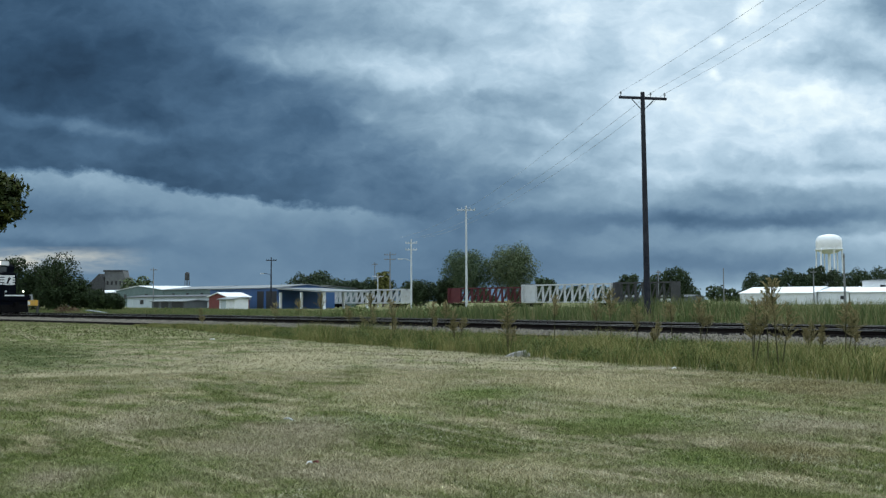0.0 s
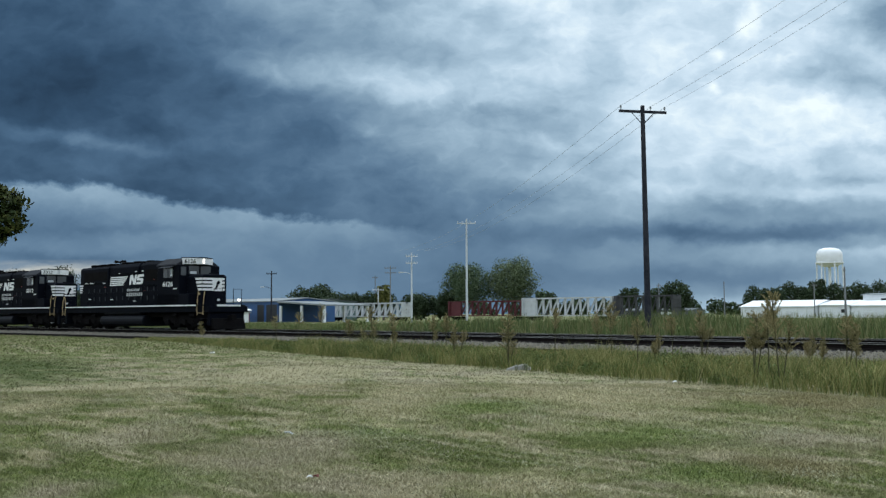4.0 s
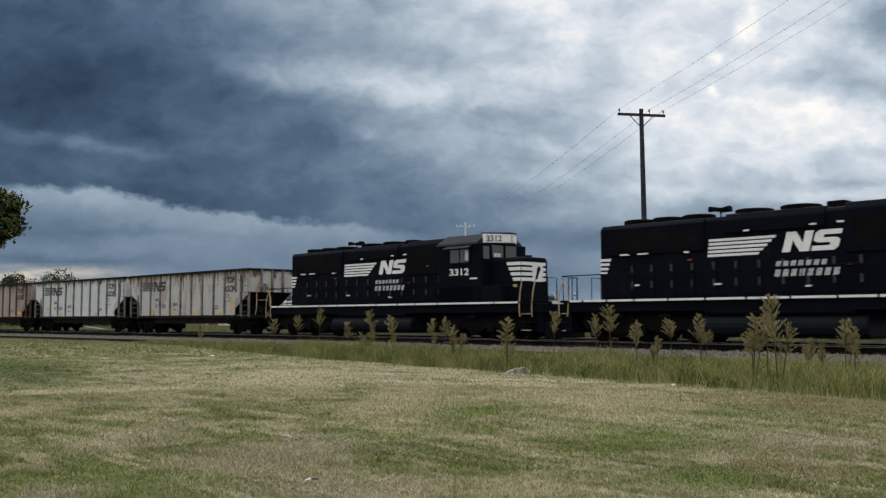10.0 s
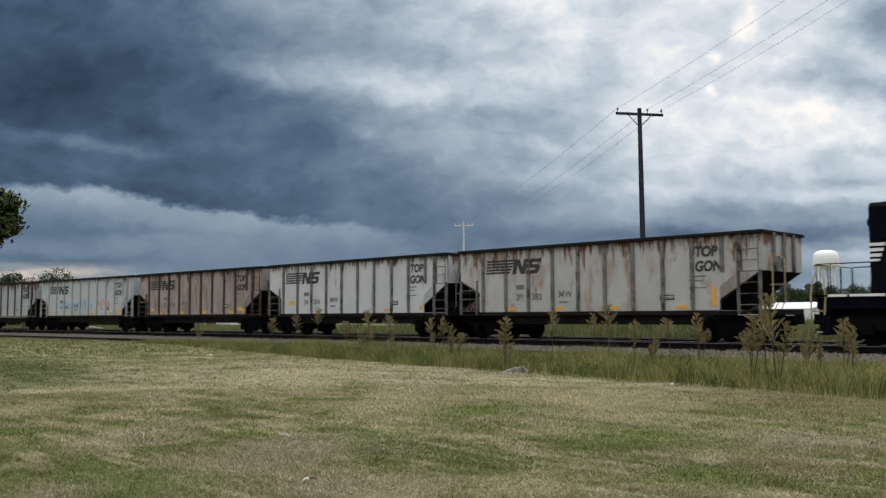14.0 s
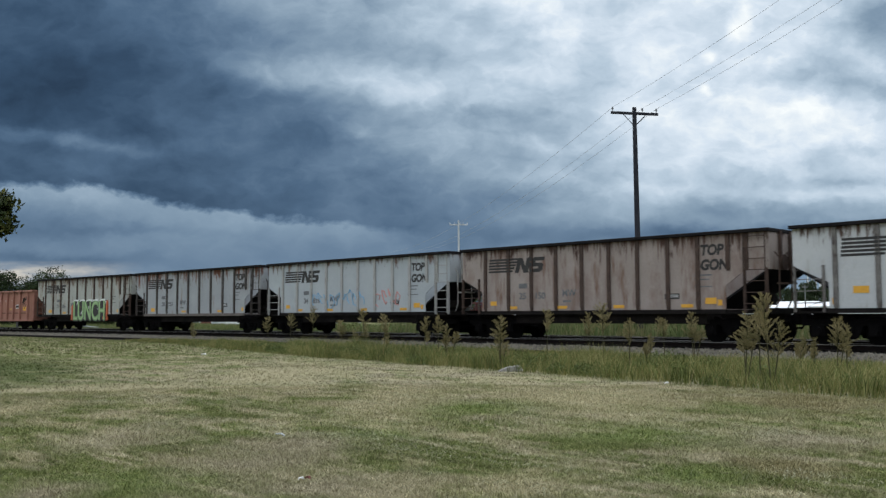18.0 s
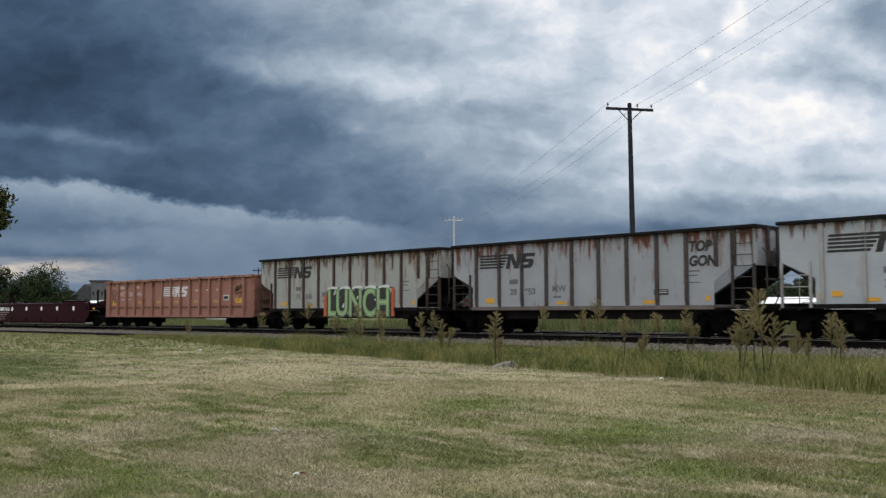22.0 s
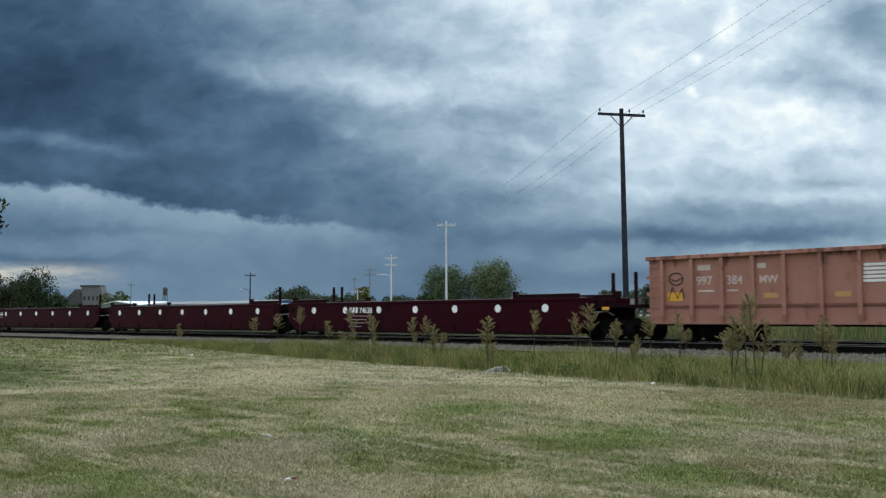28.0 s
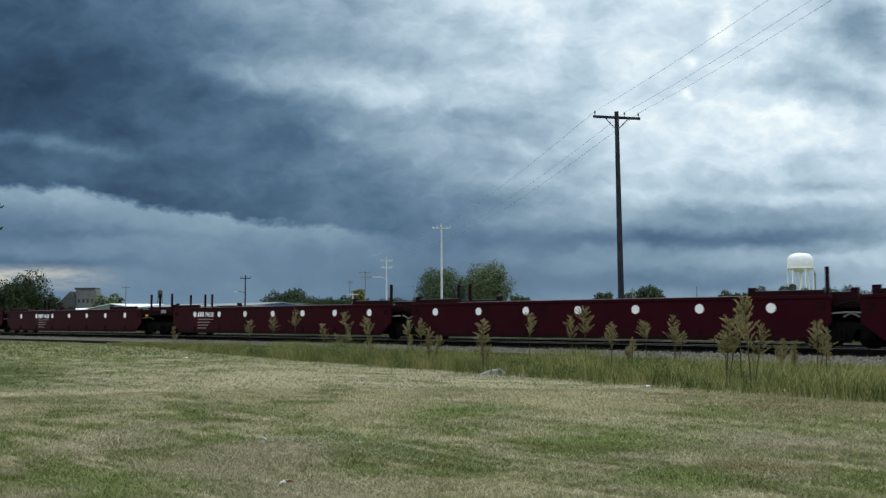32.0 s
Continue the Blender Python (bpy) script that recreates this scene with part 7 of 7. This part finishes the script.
tagged(part("twigs", leaf_cloud("twigs", [(-1.8, 0, 0.4, 1.2, 0.9, 0.5), (0, 0, 0.5, 1.3, 0.9, 0.6), (1.8, 0, 0.35, 1.2, 0.8, 0.45)], 900, 0.14, BRUSH, 71, 0.3), BRUSH, t), kind="stuff")
board = tagged(part("old_board", Shape().box(-2.4, 2.4, -0.25, 0.25, 0.0, 0.12), PALEROOF, bevel=0.02), "long pale old board lying in the grass", "board")
board.location = (-102.4, 45.0, 0.35)
board.rotation_euler = (0, radians(3), 0)


# ---- grass and stones ----
def blades(name, x, y, z, h, w, material, label, seed, bend=0.45, kind="stuff"):
    """Grass blades: a bent triangle pair each."""
    rng = np.random.default_rng(seed + 5000)
    n = len(x)
    a = rng.uniform(0, 2 * math.pi, n)
    dx, dy = np.cos(a), np.sin(a)
    lean = h * bend * rng.uniform(0.2, 1.2, n)
    la = rng.uniform(0, 2 * math.pi, n)
    lx, ly = np.cos(la) * lean, np.sin(la) * lean
    base = np.stack([x, y, z], 1)
    off = np.stack([dx * w, dy * w, np.zeros(n)], 1) / 2
    mid = base + np.stack([lx * 0.3, ly * 0.3, h * 0.55], 1)
    tip = base + np.stack([lx, ly, h], 1)
    v = np.stack([base - off, base + off, mid + off * 0.8, mid - off * 0.8, tip], 1).reshape(-1, 3)
    k = np.arange(n)[:, None] * 5
    f = np.concatenate([k + [0, 1, 2], k + [0, 2, 3], k + [3, 2, 4]], 0)
    return tagged(new(name, soup(name, v, f, material)), label, "grass", kind=kind)


TALL_BLADE = leafy("tall_green_blades", (0.034, 0.05, 0.012), (0.118, 0.142, 0.036), (0.29, 0.265, 0.105), 0.9, 0.8)
HAY_STRAND = leafy("dry_hay", (0.115, 0.122, 0.065), (0.225, 0.228, 0.14), (0.37, 0.36, 0.24), 0.7, 0.9)
DRY_BLADE = leafy("cut_straw", (0.17, 0.158, 0.082), (0.27, 0.248, 0.14), (0.38, 0.35, 0.215), 1.0)


def fan(n, r0, r1, seed, lo=17.0, hi=74.0):
    """Points spread over the part of the field that lies ahead."""
    rng = np.random.default_rng(seed)
    r = np.sqrt(rng.uniform(r0 * r0, r1 * r1, n))
    a = np.radians(rng.uniform(lo, hi, n))
    return -r * np.sin(a), r * np.cos(a)


def edge_of_lawn(x):
    """Where the mown grass ends and the rough strip begins."""
    return np.interp(x, [-85, -70, -60, -48, -38.6, -26.3, -19.7, -16.9, -13.9, -9.7, -6.6, 5], [25.5, 26.5, 26.7, 25.4, 23.0, 20.05, 19.1, 18.6, 18.2, 17.2, 16.9, 16.1])


def heights(x, y):
    """The height of the ground's own mesh."""
    xs, ys, z = GRID[0]
    i = np.clip(np.searchsorted(xs, x) - 1, 0, len(xs) - 2)
    j = np.clip(np.searchsorted(ys, y) - 1, 0, len(ys) - 2)
    u, v = (x - xs[i]) / (xs[i + 1] - xs[i]), (y - ys[j]) / (ys[j + 1] - ys[j])
    return (z[j, i] * (1 - u) + z[j, i + 1] * u) * (1 - v) + (z[j + 1, i] * (1 - u) + z[j + 1, i + 1] * u) * v + 0.003


for n, r0, r1, h, w, seed, lo in ((230000, 6.2, 11.5, 0.03, 0.007, 1, 17), (150000, 11.5, 20.0, 0.034, 0.0105, 2, 17), (90000, 20.0, 40.0, 0.04, 0.014, 3, 17), (40000, 40.0, 85.0, 0.06, 0.04, 4, 55)):
    x, y = fan(n, r0, r1, seed, lo)
    keep = y < edge_of_lawn(x) + 0.2
    x, y = x[keep], y[keep]
    g = np.random.default_rng(seed + 50)
    tuft = np.array([noise.noise((a * 1.3, b * 1.3, 11.0)) + 0.6 * noise.noise((a * 4.0, b * 4.0, 2.0)) for a, b in zip(x, y)])
    blades("lawn_grass", x, y, heights(x, y), h * g.uniform(0.5, 1.5, len(x)) * np.clip(0.85 + 0.8 * tuft, 0.6, 2.0), w, LAWN_BLADE if r1 < 25 else LAWN_FAR, "short mown grass blades, green and yellowing", seed, 1.1 if r1 < 25 else 2.2)
x, y = fan(60000, 6.2, 20.0, 9)
keep = (y < edge_of_lawn(x)) & (np.array([noise.noise((a * 0.4, b * 1.0, 7.0)) + 0.8 * noise.noise((a * 1.6, b * 3.2, 17.0)) for a, b in zip(x, y)]) > 0.28)
x, y = x[keep], y[keep]
blades("cut_straw", x, y, heights(x, y) + 0.012, np.full(len(x), 0.02), 0.006, DRY_BLADE, "dry cut grass lying on the lawn", 12, 4.0)

x, y = fan(90000, 6.2, 20.0, 29)
keep = y < edge_of_lawn(x)
x, y = x[keep], y[keep]
blades("lying_grass", x, y, heights(x, y) + 0.014, np.random.default_rng(8).uniform(0.008, 0.02, len(x)), 0.0065, LAWN_STRAND, "cut grass strands lying on the lawn", 32, 5.0)

# loose rows of hay that the mower threw up
def windrow(x, y):
    return max(0.0, 1.0 - 7.0 * abs(noise.noise((x * 0.3 + 0.25 * y, y * 0.9 - 0.12 * x, 9.0)))) * max(0.0, 0.35 + noise.noise((x * 0.5, y * 0.5, 5.0)))


x, y = fan(150000, 6.2, 21.0, 39)
row = np.array([windrow(a, b) for a, b in zip(x, y)]) if len(x) else x
keep = (y < edge_of_lawn(x)) & (row > np.random.default_rng(3).uniform(0.05, 0.5, len(x)))
x, y, row = x[keep], y[keep], row[keep]
g = np.random.default_rng(4)
blades("hay_rows", x, y, heights(x, y) + g.uniform(0.01, 0.05, len(x)) * np.clip(row * 1.6, 0.3, 1.0), g.uniform(0.006, 0.03, len(x)), 0.006, HAY_STRAND, "loose rows of dry cut hay on the lawn", 42, 4.0)

# taller tufts that the mower missed
x, y = fan(60000, 6.2, 20.0, 19)
keep = (y < edge_of_lawn(x)) & (np.array([noise.noise((a * 0.7, b * 1.2, 27.0)) + 0.9 * noise.noise((a * 2.6, b * 3.6, 21.0)) for a, b in zip(x, y)]) > 0.5)
x, y = x[keep], y[keep]
blades("lawn_tufts", x, y, heights(x, y), np.random.default_rng(5).uniform(0.04, 0.11, len(x)), 0.009, LAWN_BLADE, "taller tufts of grass on the lawn", 22, 1.0)

# the rough strip between the lawn and the ballast
rng2 = np.random.default_rng(77)
n = 170000
x = rng2.uniform(-54, 2, n)
k = rng2.uniform(0, 1, n)
y = edge_of_lawn(x) + rng2.uniform(-0.15, 0.1, n) + k * (27.9 + bend(x) - edge_of_lawn(x))
clump = np.array([noise.noise((a * 0.5, b * 0.5, 2.0)) + 0.8 * noise.noise((a * 1.7, b * 1.7, 6.0)) for a, b in zip(x, y)])
h = np.clip(0.32 + 0.46 * clump + rng2.normal(size=n) * 0.09, 0.07, 1.0) * np.clip(0.6 + (x + 45) / 40, 0.25, 1.0) * np.interp(k, [0.0, 0.45, 0.8, 1.0], [1.0, 0.95, 0.55, 0.35])
blades("rough_grass", x, y, np.zeros(n), h * 0.92, 0.0115, TALL_BLADE, "tall green grass along the railway", 13, 0.8)

pick = rng2.uniform(0, 1, n) < 0.08
TAN_BLADE = leafy("seeding_grass_stalks", (0.12, 0.11, 0.035), (0.22, 0.19, 0.075), (0.34, 0.28, 0.14), 0.8, 0.8)
blades("seeding_grass", x[pick] + 0.03, y[pick] + 0.02, np.zeros(pick.sum()), h[pick] * rng2.uniform(0.75, 1.3, pick.sum()), 0.01, TAN_BLADE, "yellow seeding grass stalks along the railway", 15, 0.7)

# low broad-leaved plants in clumps along the strip
HERB = leafy("broad_leaved_herbs", (0.026, 0.045, 0.011), (0.075, 0.11, 0.027), (0.16, 0.185, 0.055), 0.8, 0.7)
rng3 = np.random.default_rng(31)
for i in range(120):
    cx = rng3.uniform(-46, 0)
    k = rng3.uniform(0.02, 0.6)
    cy = float(edge_of_lawn(cx)) + k * (27.9 - float(edge_of_lawn(cx)))
    r, up = rng3.uniform(0.2, 0.5), rng3.uniform(0.14, 0.34) * min(1.0, 0.6 + (cx + 45) / 40)
    herb = new("herb_clump", leaf_cloud("herb_clump", [(0, 0, up * 0.6, r, r * 0.8, up), (r * 0.6, 0.1, up * 0.45, r * 0.7, r * 0.6, up * 0.8), (-r * 0.6, -0.05, up * 0.5, r * 0.6, r * 0.6, up * 0.7)], 420, 0.032, HERB, 900 + i, 0.5))
    herb.location = (cx, cy, 0.0)
    tagged(herb, "low clump of broad-leaved green herbs in the rough grass", "plant", "herb clumps along the railway", kind="stuff")

# the rough grass and weeds beyond the tracks, taller towards the town
FAR_BLADE = leafy("rank_weeds", (0.035, 0.055, 0.015), (0.09, 0.125, 0.04), (0.2, 0.18, 0.085), 3.0, 0.75)
n = 70000
x = rng2.uniform(-190, 10, n)
y = 42.4 + rng2.uniform(0, 1, n) ** 1.7 * 42
clump = np.array([noise.noise((a * 0.16, b * 0.16, 5.0)) + 0.5 * noise.noise((a * 0.6, b * 0.6, 1.0)) for a, b in zip(x, y)])
right = np.clip((x + 66) / 26, 0, 1) * np.clip((y - 42.0) / 2.0, 0.3, 1)
h = np.clip((0.34 + 0.95 * right) * (1 + 0.9 * clump) + rng2.normal(size=n) * 0.12, 0.12, 1.9)
blades("far_grass", x, y, np.zeros(n), h, 0.05, FAR_BLADE, "rank grass and weeds beyond the tracks", 14, 0.4)

# bushy green growth among the far grass
for i in range(46):
    cx, cy = rng3.uniform(-60, 2), 44.5 + rng3.uniform(0, 12)
    r, up = rng3.uniform(0.7, 1.7), rng3.uniform(0.35, 0.8)
    bush = new("low_bush", leaf_cloud("low_bush", [(0, 0, up * 0.7, r, r, up), (r * 0.8, 0.2, up * 0.5, r * 0.8, r * 0.7, up * 0.8), (-r * 0.8, -0.2, up * 0.6, r * 0.7, r * 0.7, up * 0.7)], 520, 0.1, HERB, 700 + i, 0.6))
    bush.location = (cx, cy, 0.0)
    tagged(bush, "low green bush in the rank growth beyond the tracks", "bush", "low bushes beyond the tracks", kind="stuff")

STONE = mat("pale_ballast_stones", (0.05, 0.044, 0.034), (0.215, 0.196, 0.16), 0.15, 0.95, bump=0.3, dirt=(0.1, 0.095, 0.09), dirt_size=0.1)


def loose_stones(name, n, x0, x1, y0, y1, size, seed, label):
    rng = np.random.default_rng(seed)
    x, y = rng.uniform(x0, x1, n), rng.uniform(y0, y1, n)
    z = np.interp(np.abs(y - TRACK), [0, 1.75, 3.1], [0.27, 0.27, -0.02])
    y = y + bend(x)
    s = size * rng.uniform(0.5, 1.4, n)
    o = np.array([(1, 0, 0), (-1, 0, 0), (0, 1, 0), (0, -1, 0), (0, 0, 1), (0, 0, -1)], dtype=float)
    v = np.stack([x, y, z + s * 0.3], 1)[:, None, :] + o[None] * s[:, None, None] * rng.uniform(0.5, 1.2, (n, 6, 1)) + rng.normal(size=(n, 6, 3)) * s[:, None, None] * 0.15
    tri = np.array([(0, 2, 4), (2, 1, 4), (1, 3, 4), (3, 0, 4), (2, 0, 5), (1, 2, 5), (3, 1, 5), (0, 3, 5)])
    f = (np.arange(n)[:, None, None] * 6 + tri[None]).reshape(-1, 3)
    return tagged(new(name, soup(name, v.reshape(-1, 3), f, STONE)), label, "gravel", kind="stuff")


loose_stones("ballast_stones", 42000, -88, 4, TRACK - 3.4, TRACK - 1.85, 0.065, 3, "loose pale grey ballast stones")

part_of_edge = swept([(-0.07, 0.0), (0.07, 0.0), (0.05, 0.16), (-0.05, 0.16)], -140, -20)
old = tagged(part("old_rail", part_of_edge, RAILRUST), "rusty old rail lying at the foot of the ballast", "rail")
old.location = (0, TRACK - 3.35, 0.0)

slab = Shape().prism([(-0.36, -0.05), (0.38, -0.05), (0.35, 0.06), (0.2, 0.17), (-0.08, 0.12), (-0.3, 0.04)], "y", -0.22, 0.22)
stone = tagged(part("broken_slab", slab, SLAB, bevel=0.03), "broken pale concrete slab at the edge of the grass", "concrete slab")
stone.location = (*spot(-16.75, 19.1), 0.0)
stone.rotation_euler = (0, 0, radians(35))


def litter(name, x, y, size, material, label, category, turn):
    o = tagged(part(name, Shape().prism([(-size, 0.0), (-size * 0.2, 0.02), (size * 0.9, 0.005), (size * 0.5, 0.02 + size * 0.35), (-size * 0.6, 0.015 + size * 0.22)], "y", -size * 0.45, size * 0.45), material, bevel=0.006), label, category)
    o.location = (x, y, lawn_height(x, y) + 0.012)
    o.rotation_euler = (0, 0, radians(turn))


litter("paper_scrap", -31.96, 18.65, 0.11, WHITE, "crumpled white paper scrap on the grass", "litter", 30)
litter("wrapper", -7.04, 5.13, 0.034, WHITE, "small crumpled white wrapper in the grass", "litter", 60)
litter("wrapper", -7.02, 5.19, 0.035, REDSIDE, "small crumpled red wrapper in the grass", "litter", 10)
stick = tagged(part("stick", Shape().pipe([(-0.1, 0, 0.03), (0.0, 0.01, 0.045), (0.1, -0.01, 0.03)], 0.009), TRIM), "short pale stick lying on the grass", "stick")
stick.location = (-9.52, 6.62, lawn_height(-9.52, 6.62))
litter("paper_scrap", -10.75, 17.35, 0.06, WHITE, "crumpled white paper scrap at the edge of the rough grass", "litter", 75)


# ---- what moves ----
# seconds and the place along the line of the first locomotive's number board
RUN = [(0, -85.19), (1, -77.55), (2, -69.47), (3, -61.18), (4, -53.19), (5, -45.37), (6, -37.55), (7, -29.66), (8, -21.68), (9, -13.67),
       (10, -5.72), (11, 2.08), (12, 9.95), (13, 17.85), (14, 25.65), (15, 33.36), (16, 40.99), (17, 48.57), (18, 56.1), (19, 63.6),
       (20, 71.06), (21, 78.51), (22, 85.87), (23, 93.16), (24, 100.48), (25, 107.71), (26, 114.9), (27, 122.14), (28, 129.41), (29, 136.8),
       (30, 144.24), (31, 151.67), (32, 159.12)]


def run_at(t):
    i = min(int(t), 31)
    p0, p1 = RUN[i][1], RUN[i + 1][1]
    a, b = RUN[max(i - 1, 0)][1], RUN[min(i + 2, 32)][1]
    m0, m1 = ((p1 - a) / 2 if i else p1 - p0), ((b - p0) / 2 if i < 31 else p1 - p0)
    u = t - i
    return (2 * u ** 3 - 3 * u ** 2 + 1) * p0 + (u ** 3 - 2 * u ** 2 + u) * m0 + (3 * u ** 2 - 2 * u ** 3) * p1 + (u ** 3 - u ** 2) * m1


def on_line(s):
    """The place on the rails at s metres along the line; east of the bend s is x itself."""
    d = max(BEND_AT - s, 0.0)
    e = min(d, BEND_TO)
    x = s + 2 / 3 * BEND ** 2 * e ** 3 + (d - e) * (1 - math.cos(radians(bend_turn(-1000.0))))
    return Vector((x, TRAIN_Y + float(bend(x)), RAILTOP))


def riding(s, front, rear):
    """The pose of a vehicle whose trucks, at front and rear in its own space, both stand on the rails."""
    p, q = on_line(s + front), on_line(s + rear)
    d = (p - q).normalized()
    o = p - d * front
    return pose(o.x, o.y, RAILTOP, 0, 0, math.degrees(math.atan2(d.y, d.x)))


def motions():
    for v, at, front, rear in VEHICLES:
        walk(v, [(0.5 * i, riding(run_at(0.5 * i) + at, front, rear)) for i in range(65)])
    for w, x, r in WHEELS:
        steps = 480
        walk(w, [(32.0 * i / steps, Matrix.Translation((x, 0, r)) @ Matrix.Rotation((run_at(32.0 * i / steps) - RUN[0][1]) / r, 4, "Y")) for i in range(steps + 1)])


motions()
